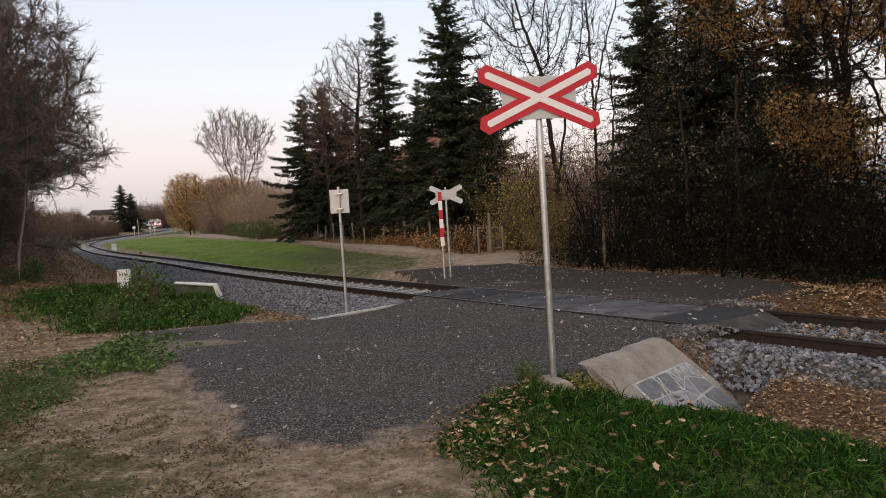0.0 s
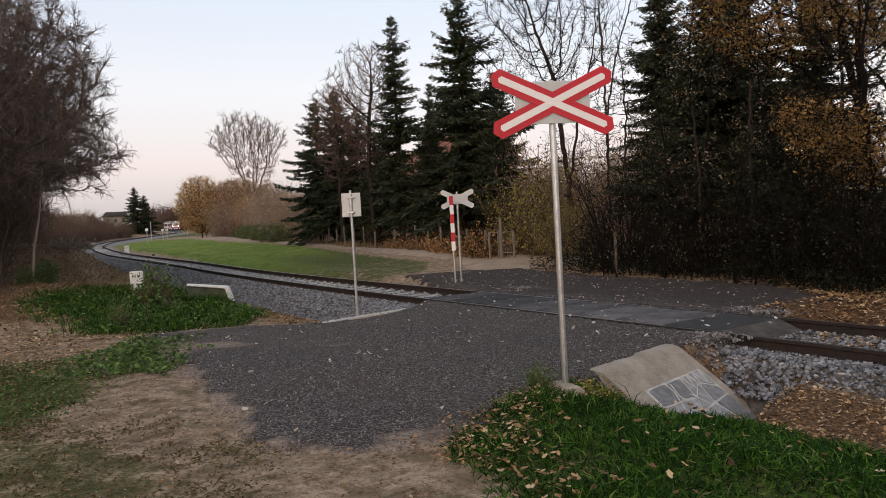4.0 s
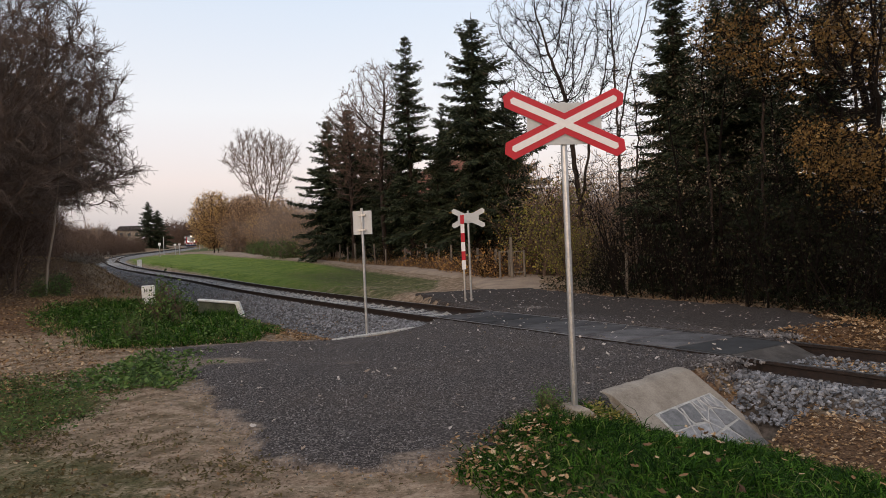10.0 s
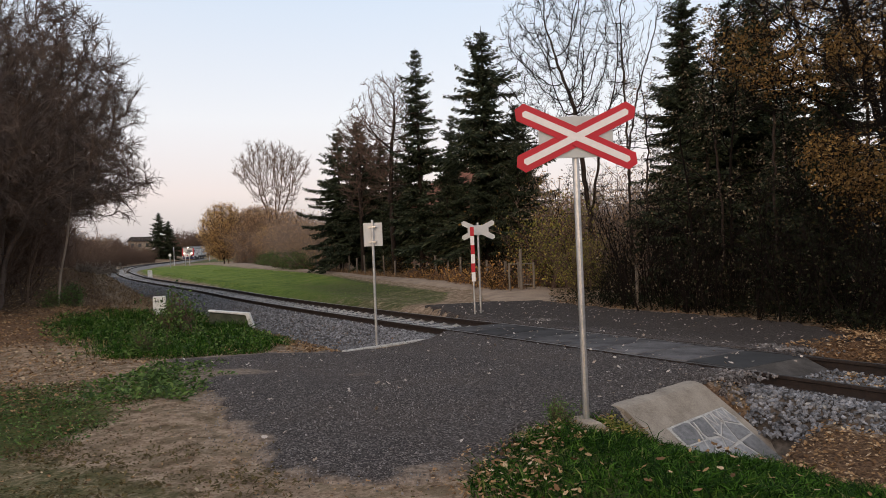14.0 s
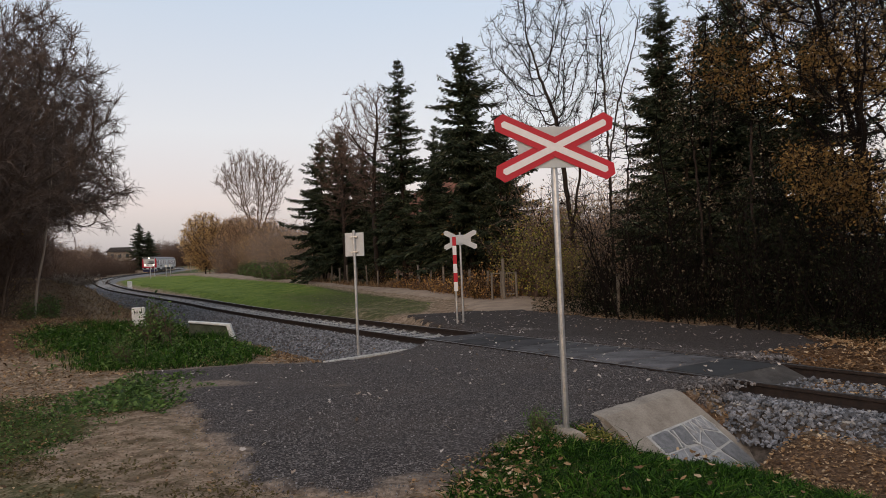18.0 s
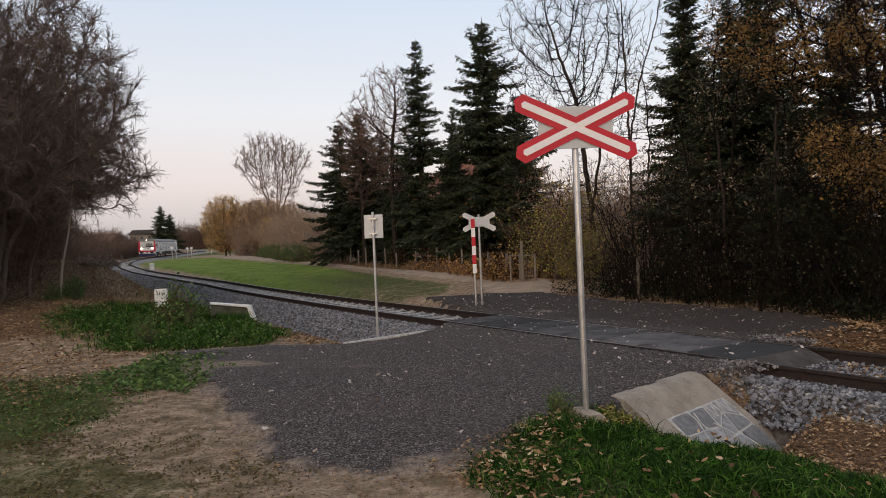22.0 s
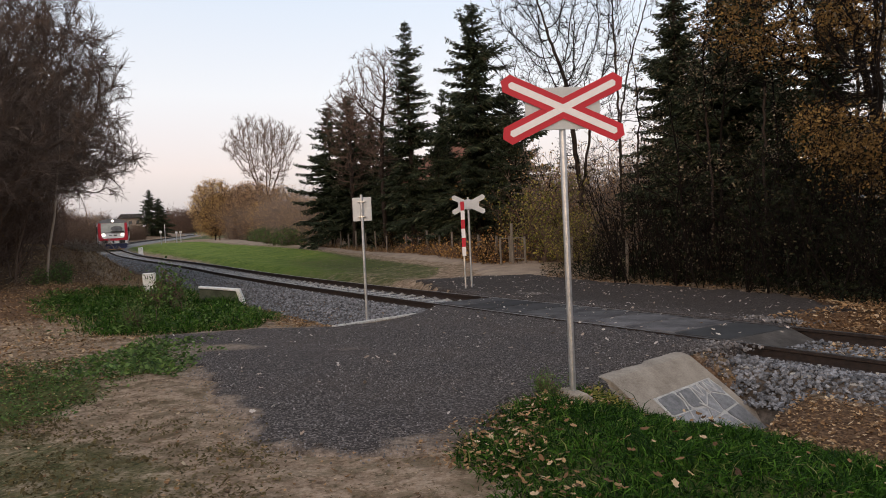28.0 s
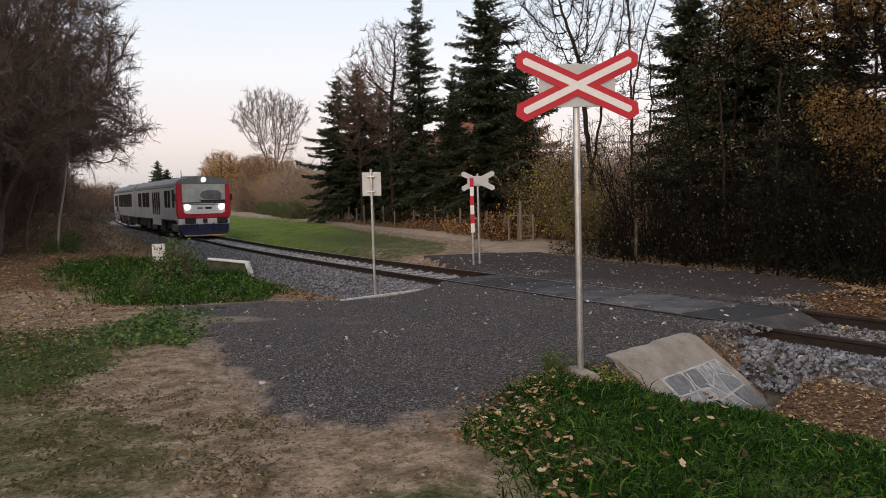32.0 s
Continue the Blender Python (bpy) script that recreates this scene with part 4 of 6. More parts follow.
def build_headwalls():
    # sloping culvert apron at the road's edge, slate bedded in mortar
    a, b, c = Vector((1.74, 6.80, 0.0)), Vector((2.9, 7.84, 0.0)), Vector((3.49, 7.2, -0.63))
    ex, ey = (b - a).normalized(), (c - b)
    ln, dp = (b - a).length, ey.length
    ey.normalize()
    ez = ex.cross(ey).normalized()
    if ez.z < 0:
        ez = -ez
    m = Matrix((( ex.x, ey.x, ez.x, a.x), (ex.y, ey.y, ez.y, a.y), (ex.z, ey.z, ez.z, a.z), (0, 0, 0, 1)))
    ap = empty("culvert_apron", m)
    tagged(ap, "sloping concrete culvert apron faced with slate", "culvert")
    bm = bmesh.new()
    side = [(-0.2, -0.4), (-0.2, -0.16), (-0.16, -0.108), (-0.08, -0.042), (0.0, -0.008), (0.08, 0.0), (dp + 0.25, 0.0), (dp + 0.25, -0.4)]
    ends = [[bm.verts.new((x, y, z)) for y, z in side] for x in (-0.04, ln + 0.13)]
    bm.faces.new(ends[0])
    bm.faces.new(ends[1])
    for i in range(len(side)):
        bm.faces.new([ends[0][i], ends[0][i - 1], ends[1][i - 1], ends[1][i]])
    bmesh.ops.recalc_face_normals(bm, faces=bm.faces)
    rim = [e for e in bm.edges if abs(e.verts[0].co.x - e.verts[1].co.x) < 1e-4 and min(v.co.z for v in e.verts) > -0.2]
    bmesh.ops.bevel(bm, geom=rim, offset=0.05, segments=4, affect="EDGES", clamp_overlap=True)
    part("slab", bm, M_CONCRETE, ap, "smooth pale concrete frame")
    part("mortar_bed", boxed(0.3, 0.36, -0.05, ln - 0.05, dp + 0.16, 0.006, 0.01), M_MORTAR, ap, "pale mortar joints")
    r = random.Random(5)
    gx = [0.32 + (ln - 0.39) * i / 4 for i in range(5)]
    gy = [0.375, 0.6, 0.83, dp + 0.14]
    knot = {}
    for i in range(5):
        for j in range(4):
            knot[i, j] = Vector((gx[i] + (r.uniform(-0.12, 0.12) if 0 < i < 4 else 0), gy[j] + (r.uniform(-0.09, 0.09) if 0 < j < 3 else 0)))
    for i in range(4):
        for j in range(3):
            q = [knot[i, j], knot[i + 1, j], knot[i + 1, j + 1], knot[i, j + 1]]
            c = sum(q, Vector((0, 0))) / 4
            q = [v + (c - v).normalized() * r.uniform(0.012, 0.034) for v in q]
            pts = []
            for k in range(4):
                pts += [q[k] * 0.9 + q[k - 1] * 0.1, q[k] * 0.94 + q[(k + 1) % 4] * 0.06]
            bm = bmesh.new()
            f = bm.faces.new([bm.verts.new((v.x, v.y, 0.004)) for v in pts])
            g = bmesh.ops.extrude_face_region(bm, geom=[f])
            bmesh.ops.translate(bm, verts=[v for v in g["geom"] if isinstance(v, bmesh.types.BMVert)], vec=(0, 0, r.uniform(0.006, 0.013)))
            bmesh.ops.recalc_face_normals(bm, faces=bm.faces)
            part("slate", bm, M_SLATE, ap)
    # scratched strokes along the top course
    for i in range(7):
        x = ln - 0.52 + i * 0.072
        st = part("scratched_mark", boxed(-0.007, -0.085, 0.0, 0.007, 0.085, 0.006), M_MORTAR, ap, "pale scratched stroke")
        st.matrix_basis = Matrix.Translation((x, 0.47, 0.0135)) @ Matrix.Rotation((0.38 if i % 2 else -0.3), 4, "Z")
    for x, y, turn, half in ((0.62, 0.62, 0.5, 0.13), (0.72, 0.5, 0.35, 0.09), (0.95, 0.7, -0.6, 0.12)):
        st = part("scratched_mark", boxed(-0.009, -half, 0.0, 0.009, half, 0.006), M_MORTAR, ap, "pale scratched stroke")
        st.matrix_basis = Matrix.Translation((x, y, 0.0135)) @ Matrix.Rotation(turn, 4, "Z")
    # low headwall in the grass at the ditch's other end
    h = empty("culvert_headwall", pose(-5.45, 17.0, 0.0, 0, 0, 10))
    part("wall", prism([(-0.5, -0.5), (0.52, -0.5), (0.56, 0.0), (0.47, 0.33), (-0.42, 0.45)], 0.16, bevel=0.02), M_MOSSY, h, "mossy grey concrete face")
    cp = part("coping", prism([(-0.44, 0.45), (0.45, 0.325), (0.54, 0.0), (0.66, 0.0), (0.54, 0.375), (-0.44, 0.5)], 0.26, bevel=0.012), M_STONE_PAINT, h, "pale coping along the top")
    tagged(h, "low concrete culvert headwall half hidden in grass", "culvert")


# ---- trees ----
def grow_tree(rng, height, trunk_r, lean=(0, 0), levels=4, split=(5, 5, 4, 3), spread=0.75, first=0.3, reach=0.42, droop=0.0, reach0=None, wander=0.16, crown_up=0.35, min_r=0.004):
    """Branch segments of a broad-leaved tree, and the twig ends."""
    segs, tips = [], []

    def limb(p, d, length, r, lev):
        n = 6 if lev == 0 else (4 if lev < levels - 1 else 3)
        pts, rad = [p], [r]
        for i in range(n):
            d = unit(d + wander * rng.normal(size=3) * (0.5 if lev == 0 else 1) + np.array([0, 0, (crown_up if lev else 0.1) * 0.3 - droop * lev * 0.12]))
            p = p + d * length / n
            pts.append(p)
            rad.append(max(min_r, r * (1 - 0.82 * (i + 1) / n)))
            segs.append((*pts[-2], *pts[-1], rad[-2], rad[-1], lev))
        if lev >= levels:
            tips.append(pts[-1])
            tips.append(pts[-2])
            return
        k = split[min(lev, len(split) - 1)]
        for j in range(k):
            t = first + (1 - first) * (j + rng.random()) / k if lev == 0 else 0.2 + 0.8 * (j + rng.random()) / k
            i = min(n - 1, int(t * n))
            q = pts[i] + (pts[i + 1] - pts[i]) * (t * n - i)
            base = unit(pts[i + 1] - pts[i])
            side = unit(np.cross(base, rng.normal(size=3)))
            nd = unit(base * (1 - spread * rng.uniform(0.5, 1.0)) + side * spread)
            ln = length * (reach0 if lev == 0 and reach0 else reach) * rng.uniform(0.7, 1.25) * ((1.25 - 0.6 * t) if lev == 0 else 1.0)
            limb(q, nd, ln, max(min_r, rad[i] * 0.55), lev + 1)

    limb(np.zeros(3), unit(np.array([lean[0], lean[1], 1.0])), height, trunk_r, 0)
    return np.array(segs), np.array(tips)


def tree_meshes(segs, bark, twig, cut=2):
    thick, thin = segs[segs[:, 8] < cut], segs[segs[:, 8] >= cut]
    a = fast_mesh("trunk", *tubes(thick, 7), bark, True)
    b = fast_mesh("branchwork", *tubes(thin, 3), twig)
    return a, b


def plant(name, meshes, label, category, where, turn=0.0, size=1.0, group=""):
    """A tree from shared meshes: (part name, mesh, label) rows."""
    x, y = where[:2]
    z = float(terrain(np.array([x]), np.array([y]))[0]) - 0.05
    t = empty(name, pose(x, y, z, 0, 0, turn))
    for pn, me, lb in meshes:
        ob = child(pn, me, t, lb)
        if pn != "trunk" or name in ("young_beech", "sapling"):
            ob["kind"] = "stuff"
        ob.scale = (size, size, size)
    tagged(t, label, category, group)
    return t


def spruce_meshes(seed, height, radius, bare=0.06, density=1.0, ragg=0.25):
    rng = np.random.default_rng(seed)
    segs = [(0, 0, -0.2, 0, 0, height * 0.5, height * 0.016, height * 0.009), (0, 0, height * 0.5, 0, 0, height, height * 0.009, 0.01)]
    P, A, W = [], [], []
    z = height * bare
    gap = np.ones(12)
    while z < height * 0.985:
        f = z / height
        R = radius * (1 - f) ** 0.82 * (0.9 + ragg * rng.uniform(-1, 1)) * min(1.0, 0.6 + 1.6 * f) + 0.12
        n = int(rng.integers(6, 10))
        a0 = rng.random() * 6.28
        for j in range(n):
            a = a0 + j * 6.283 / n + rng.normal() * 0.3
            zj = z + rng.uniform(-0.5, 0.5) * min(1.0, 3 * (1 - f))
            L = R * rng.uniform(0.55, 1.12) * (1 + ragg * (0.5 * math.sin(3 * a + 1.7 * zj + seed) + 0.4 * math.sin(2 * a - 2.9 * zj)))
            if rng.random() < 0.06:
                L *= 0.4
            out = np.array([math.cos(a), math.sin(a), 0])
            side = np.array([-out[1], out[0], 0])
            rise = 0.35 * f - 0.12 + rng.normal() * 0.16
            m = max(4, int(L / 0.085 * density))
            u = (np.arange(m) + 0.6) / m
            pts = out * (u * L)[:, None] + np.array([0, 0, 1]) * ((rise * u - 0.42 * (1 - f) * u ** 1.6 + 0.16 * u ** 4) * L)[:, None] + [0, 0, zj]
            segs.append((0, 0, zj, *pts[m // 2], 0.022 * (1 - f) + 0.008, 0.012))
            segs.append((*pts[m // 2], *pts[-1], 0.012, 0.004))
            for sg in (-1, 1, 0, -1, 1, 0, -1, 1):
                tl = (0.12 + 0.3 * L * (1 - u * 0.8)) * rng.uniform(0.45, 1.0, m) * (0.6 if sg == 0 else 1)
                tl = np.minimum(tl, 0.52)
                d = unit(out * rng.uniform(0.4, 0.9, m)[:, None] + side * sg * rng.uniform(0.4, 1.0, m)[:, None] + np.array([0, 0, 1]) * rng.uniform(-0.8, 0.12, m)[:, None])
                P.append(pts + rng.normal(size=(m, 3)) * 0.04)
                A.append(d * tl[:, None])
                ac = unit(np.cross(d, rng.normal(size=(m, 3))))
                W.append(ac * (0.035 + 0.13 * tl)[:, None])
        z += 0.21 + 0.13 * rng.random() + 0.1 * (1 - f)
    P, A, W = map(np.concatenate, (P, A, W))
    v, fc = blades(P, A, W)
    return (("trunk", fast_mesh("trunk", *tubes(np.array(segs), 6), M_BARK, True), ""), ("crown", fast_mesh("crown", v, fc, M_NEEDLE), "dark green drooping needle branches"))


def broadleaf(seed, bark, twig, leaf=None, per_tip=0, leaf_size=0.1, leaf_spread=0.25, thin=1.0, **kw):
    rng = np.random.default_rng(seed)
    segs, tips = grow_tree(rng, **kw)
    a, b = tree_meshes(segs, bark, twig)
    rows = [("trunk", a, ""), ("branchwork", b, "")]
    if leaf is not None:
        pts = np.repeat(tips, per_tip, 0)
        pts = pts[rng.random(len(pts)) < thin]
        pts = pts + rng.normal(size=pts.shape) * leaf_spread
        v, f = leaves_at(rng, pts, leaf_size)
        rows.append(("foliage", fast_mesh("foliage", v, f, leaf), ""))
    return rows


def crown_points(rng, blobs, n):
    """Bud places spread through a crown of overlapping ellipsoids (centre, radii)."""
    b = np.array(blobs, float)
    vol = b[:, 3] * b[:, 4] * b[:, 5]
    k = rng.choice(len(b), n, p=vol / vol.sum())
    q = unit(rng.normal(size=(n, 3))) * rng.random((n, 1)) ** 0.38
    return b[k, :3] + q * b[k, 3:]


def colonise(rng, stems, pts, step, reach, kill, rounds=110, rise=0.0, jitter=0.07):
    """Branches that grow from the stems towards the nearest buds: nodes and their parents."""
    nodes, parent = [], []
    for stem in stems:
        prev = -1
        for i in range(len(stem) - 1):
            a, b = np.array(stem[i], float), np.array(stem[i + 1], float)
            n = max(1, int(np.linalg.norm(b - a) / step))
            for j in range(n):
                nodes.append(a + (b - a) * j / n + rng.normal(size=3) * 0.08 * step)
                parent.append(prev)
                prev = len(nodes) - 1
    nodes = np.array(nodes)
    dist = np.linalg.norm(pts[:, None] - nodes[None], axis=2)
    idx, near = dist.argmin(1), dist.min(1)
    kids = np.zeros(40000, int)
    for _ in range(rounds):
        act = (near < reach) & (kids[idx] < 3)
        if not act.any() or len(nodes) > 16000:
            break
        acc = np.zeros_like(nodes)
        np.add.at(acc, idx[act], unit(pts[act] - nodes[idx[act]]))
        g = np.unique(idx[act])
        new_pts = nodes[g] + unit(acc[g] / np.maximum(np.linalg.norm(acc[g], axis=1, keepdims=True), 1e-6) + [0, 0, rise] + rng.normal(size=(len(g), 3)) * jitter) * step
        first = len(nodes)
        nodes = np.vstack([nodes, new_pts])
        parent += g.tolist()
        kids[g] += 1
        dist = np.linalg.norm(pts[:, None].astype(np.float32) - new_pts[None].astype(np.float32), axis=2)
        j = dist.argmin(1)
        dm = dist[np.arange(len(pts)), j]
        better = dm < near
        near, idx = np.where(better, dm, near), np.where(better, first + j, idx)
        keep = (near > kill) & ((kids[idx] < 3) | (near > 2.5 * kill))
        pts, near, idx = pts[keep], near[keep], idx[keep]
        if not len(pts):
            break
    return nodes, np.array(parent)


def crown_tree(seed, bark, twig, stems, blobs, buds, step, reach, kill, tip=0.008, swell=2.3, per=3, side=2, length=0.4, twig_r=0.005, rise=0.0, lift=0.2, cut=0.03, leaf=None, leaves=0, leaf_size=0.1, leaf_spread=0.1, droop=0.3, patchy=0.0):
    """A tree grown into its crown, clothed in fine twigs, with leaves near the twig ends if wanted."""
    rng = np.random.default_rng(seed)
    nodes, parent = colonise(rng, stems, crown_points(rng, blobs, buds), step, reach, kill, rise=rise)
    area = np.zeros(len(nodes))
    for k in range(len(nodes) - 1, -1, -1):
        area[k] = max(area[k], tip ** swell)
        if parent[k] >= 0:
            area[parent[k]] += area[k]
    r = area ** (1 / swell)
    has = np.where(parent >= 0)[0]
    p0, p1 = nodes[parent[has]], nodes[has]
    segs = np.column_stack([p0, p1, np.minimum(r[parent[has]], r[has] * 1.3), r[has]])
    thin = r[has] < cut
    outer = np.where(r[has] < tip * 3.2)[0]
    k = np.repeat(outer, per)
    a = p0[k] + (p1[k] - p0[k]) * rng.random((len(k), 1))
    d = unit(unit(p1[k] - p0[k]) * 1.0 + rng.normal(size=(len(k), 3)) * 0.42 + [0, 0, lift])
    ln = length * rng.uniform(0.4, 1.25, (len(k), 1))
    b = a + d * ln * 0.55
    e = b + unit(d + rng.normal(size=d.shape) * 0.6 + [0, 0, lift * 0.7]) * ln * 0.5
    tw = lambda u, v, q0, q1: np.column_stack([u, v, np.full(len(u), q0), np.full(len(u), q1)])
    h = np.repeat(np.arange(len(a)), side)
    sa = a[h] + (b[h] - a[h]) * rng.uniform(0.3, 1.2, (len(h), 1))
    sb = sa + unit(d[h] + rng.normal(size=(len(h), 3)) * 0.65 + [0, 0, lift * 0.5]) * ln[h] * rng.uniform(0.3, 0.6, (len(h), 1))
    fine = np.vstack([segs[thin], tw(a, b, twig_r * 1.3, twig_r), tw(b, e, twig_r, twig_r * 0.7), tw(sa, sb, twig_r * 0.9, twig_r * 0.6)])
    e = np.vstack([e, sb])
    rows = [("trunk", fast_mesh("trunk", *tubes(segs[~thin], 6), bark, True), ""), ("branchwork", fast_mesh("branchwork", *tubes(fine, 3), twig), "")]
    if leaf is not None:
        if patchy:
            e = e[np.sin(1.9 * e[:, 0] + 1.1 * e[:, 2]) + np.sin(2.3 * e[:, 2] - 1.3 * e[:, 1] + 1) + 0.6 * np.sin(3.7 * e[:, 1] + 2.9 * e[:, 0]) > patchy]
        q = e[rng.integers(0, len(e), leaves)] + rng.normal(size=(leaves, 3)) * leaf_spread
        rows.append(("foliage", fast_mesh("foliage", *leaves_at(rng, q, leaf_size, droop), leaf), ""))
    return rows


def thicket_meshes(seed, w, h, stems, twig, leaf=None, leaves=0, leaf_size=0.07, lean=0.35, min_r=0.004, bias=(0, 0), twigs=3, sprays=2, curl=0.16):
    """A shrub: many whippy stems from the ground, forked twice, a few leaves."""
    rng = np.random.default_rng(seed)
    segs, main, ends = [], [], []
    for _ in range(stems):
        p = np.array([rng.normal() * w * 0.3, rng.normal() * w * 0.3, -0.1])
        d = unit(np.array([rng.normal() * lean + bias[0], rng.normal() * lean + bias[1], 1.0]))
        L = h * rng.uniform(0.55, 1.05)
        r = 0.006 + 0.006 * L * rng.random()
        n = 5
        for i in range(n):
            q = p + d * L / n
            main.append((*p, *q, r * (1 - i / n) + min_r, r * (1 - (i + 1) / n) + min_r))
            for _k in range(twigs):
                td = unit(d * 0.6 + rng.normal(size=3) * 0.6 + [0, 0, 0.15])
                tl = L * rng.uniform(0.12, 0.3)
                a = p + (q - p) * rng.random()
                b = a + td * tl
                segs.append((*a, *b, min_r * 1.5, min_r))
                ends.append(b)
                for _m in range(sprays):
                    td2 = unit(td + rng.normal(size=3) * 0.6)
                    c = a + (b - a) * rng.uniform(0.3, 1)
                    e = c + td2 * tl * 0.6
                    segs.append((*c, *e, min_r, min_r * 0.7))
                    ends.append(e)
            p, d = q, unit(d + rng.normal(size=3) * curl)
    rows = [("stemwork", fast_mesh("stemwork", *tubes(np.array(main), 4), twig), ""), ("twigwork", fast_mesh("twigwork", *tubes(np.array(segs), 3), twig), "")]
    if leaf is not None:
        e = np.array(ends)
        pts = e[rng.integers(0, len(e), leaves)] + rng.normal(size=(leaves, 3)) * 0.12
        v, f = leaves_at(rng, pts, leaf_size)
        rows.append(("foliage", fast_mesh("foliage", v, f, leaf), ""))
    return rows


def build_trees():
    # spruces behind the farm track
    sp = [spruce_meshes(11, 12.5, 2.9, bare=0.12, ragg=0.35), spruce_meshes(12, 12.5, 4.5, bare=0.14, ragg=0.3), spruce_meshes(13, 9.5, 3.5, bare=0.14), spruce_meshes(14, 15, 3.6, bare=0.1, ragg=0.35)]
    row = [(0, -1.25, 42, 0, 1.13), (1, 2.65, 38.5, 40, 1.14), (2, -7.9, 53, 80, 1.18), (1, -6.0, 50.5, 10, 0.92), (1, 4.8, 42, 200, 0.85), (0, 0.9, 46, 120, 0.85), (2, -4.2, 49, 210, 1.0), (1, -2.6, 52, 20, 0.7), (2, 1.0, 43, 70, 0.8), (2, -5.6, 56, 130, 1.05), (2, 3.6, 46, 170, 1.0), (2, -2.9, 45.5, 60, 0.8), (2, 0.4, 40.5, 15, 0.75), (2, 4.2, 36.5, 100, 0.8),
           (3, 7.7, 21.0, 0, 0.68), (1, 9.7, 20.6, 130, 0.8), (1, 10.9, 18.4, 20, 0.64), (0, 9.0, 24.5, 30, 0.76), (2, 9.2, 17.6, 200, 0.62), (3, 8.8, 20.4, 200, 0.6), (2, 7.6, 19.2, 60, 0.66)]
    for k, x, y, turn, size in row:
        plant("spruce_tree", sp[k], "dark green spruce with drooping ragged branches", "spruce", (x, y), turn, size, "spruces by the crossing")
    lone = spruce_meshes(15, 11.6, 5.4, bare=0.03, ragg=0.2)
    plant("spruce_tree", lone, "lone dark spruce beside the far line", "spruce", (-79.2, 190), 30, 1.14)
    plant("spruce_tree", lone, "lone dark spruce beside the far line", "spruce", (-77.4, 192), 130, 0.95)
    # bare and autumn trees
    # twigs coloured as a silhouette against the sky
    ash = crown_tree(21, M_BARK, M_TWIG_SHADED, [[(0.1, 0, -0.2), (-0.05, 0, 3.0), (-0.3, 0, 5.6), (-0.5, 0.1, 7.4)], [(0, 0, 2.6), (0.35, 0, 4.6), (0.6, 0.1, 6.6)]],
                     [(-0.7, 0, 9.0, 3.0, 2.6, 4.0), (-1.6, 0, 6.6, 1.7, 1.6, 1.6), (0.9, 0, 7.0, 1.3, 1.5, 2.2), (0, 0, 4.2, 1.3, 1.3, 1.0)], 1500, 0.22, 2.8, 0.3, 0.008, per=2, side=1, length=0.42, twig_r=0.0055, lift=0.3, leaf=M_LEAF_DARK, leaves=1800, leaf_size=0.06)
    slim = crown_tree(22, M_BARK, M_TWIG_SHADED, [[(0, 0, -0.2), (0.05, 0, 4.0), (0.0, 0, 7.5), (-0.1, 0, 9.0)], [(0.03, 0, 5.0), (0.5, 0.1, 7.4), (0.9, 0.1, 8.6)]],
                      [(0.3, 0, 9.6, 1.5, 1.5, 2.6), (0.0, 0, 5.4, 1.2, 1.2, 1.6)], 240, 0.26, 2.8, 0.4, 0.01, per=1, side=1, length=0.42, twig_r=0.0055, lift=0.4)
    mid = crown_tree(20, M_BARK, M_TWIG, [[(0, 0, -0.2), (0.1, 0, 5.0), (-0.1, 0, 8.5)]], [(0, 0, 9.3, 2.7, 2.4, 3.3), (-0.3, 0, 6.0, 1.8, 1.8, 1.6)], 1300, 0.26, 3.0, 0.34, 0.012, per=2, side=1, length=0.5, twig_r=0.009, lift=0.4)
    plant("bare_tree", ash, "tall leafless tree with fine twigs in silhouette colours", "tree", (5.95, 27), 0, 1.0)
    plant("bare_tree", slim, "slim leafless tree with upright forks", "tree", (7.1, 25.5), 0, 1.0)
    plant("bare_tree", mid, "leafless tree among the spruces", "tree", (-3.1, 43.5), 200, 1.03)
    plant("bare_tree", mid, "leafless tree among the spruces", "tree", (-5.6, 47.5), 100, 0.9)
    fan = [[(0, 0, -0.3), (0, 0, 4.5), (0.3 * math.cos(q), 0.3 * math.sin(q), 5.5), (2.4 * math.cos(q), 2.4 * math.sin(q), 11)] for q in (0.4, 1.7, 3.0, 4.2, 5.4)]
    big = crown_tree(23, M_TWIG_TAN, M_TWIG_TAN, fan, [(-1.0, 0, 16.2, 4.2, 4.6, 2.6), (2.2, 0, 14.4, 4.0, 4.6, 3.0), (-3.4, 0, 14.0, 3.0, 4.2, 2.4), (0.3, 0, 10.6, 4.0, 3.8, 3.0), (0.2, 0, 7.8, 2.6, 2.4, 2.2)], 1700, 0.4, 5.5, 0.56, 0.019, 2.5, per=2, length=0.9, twig_r=0.014, rise=0.25, lift=0.5, cut=0.1)
    plant("bare_tree", big, "large pale leafless tree against the sky", "tree", (-26.0, 106), 0, 1.02)
    gold = [crown_tree(q, M_BARK, M_TWIG, [[(0, 0, -0.3), (0.1, 0, 2.4)], [(0, 0, 0.8), (0.8, 0.3, 2.6)], [(0, 0, 0.9), (-0.7, -0.4, 2.8)]], [(0, 0, 5.4, 3.7, 3.5, 4.0), (0.4, 0, 2.4, 3.0, 2.8, 1.6)], 1800, 0.32, 3.2, 0.4, 0.02, 2.4, per=3, side=1, length=0.7, twig_r=0.014, leaf=lf, leaves=nl, leaf_size=0.17, leaf_spread=0.25, cut=0.06)
            for q, lf, nl in ((24, M_LEAF_GOLD, 15000), (25, M_LEAF_TAN, 11000))]
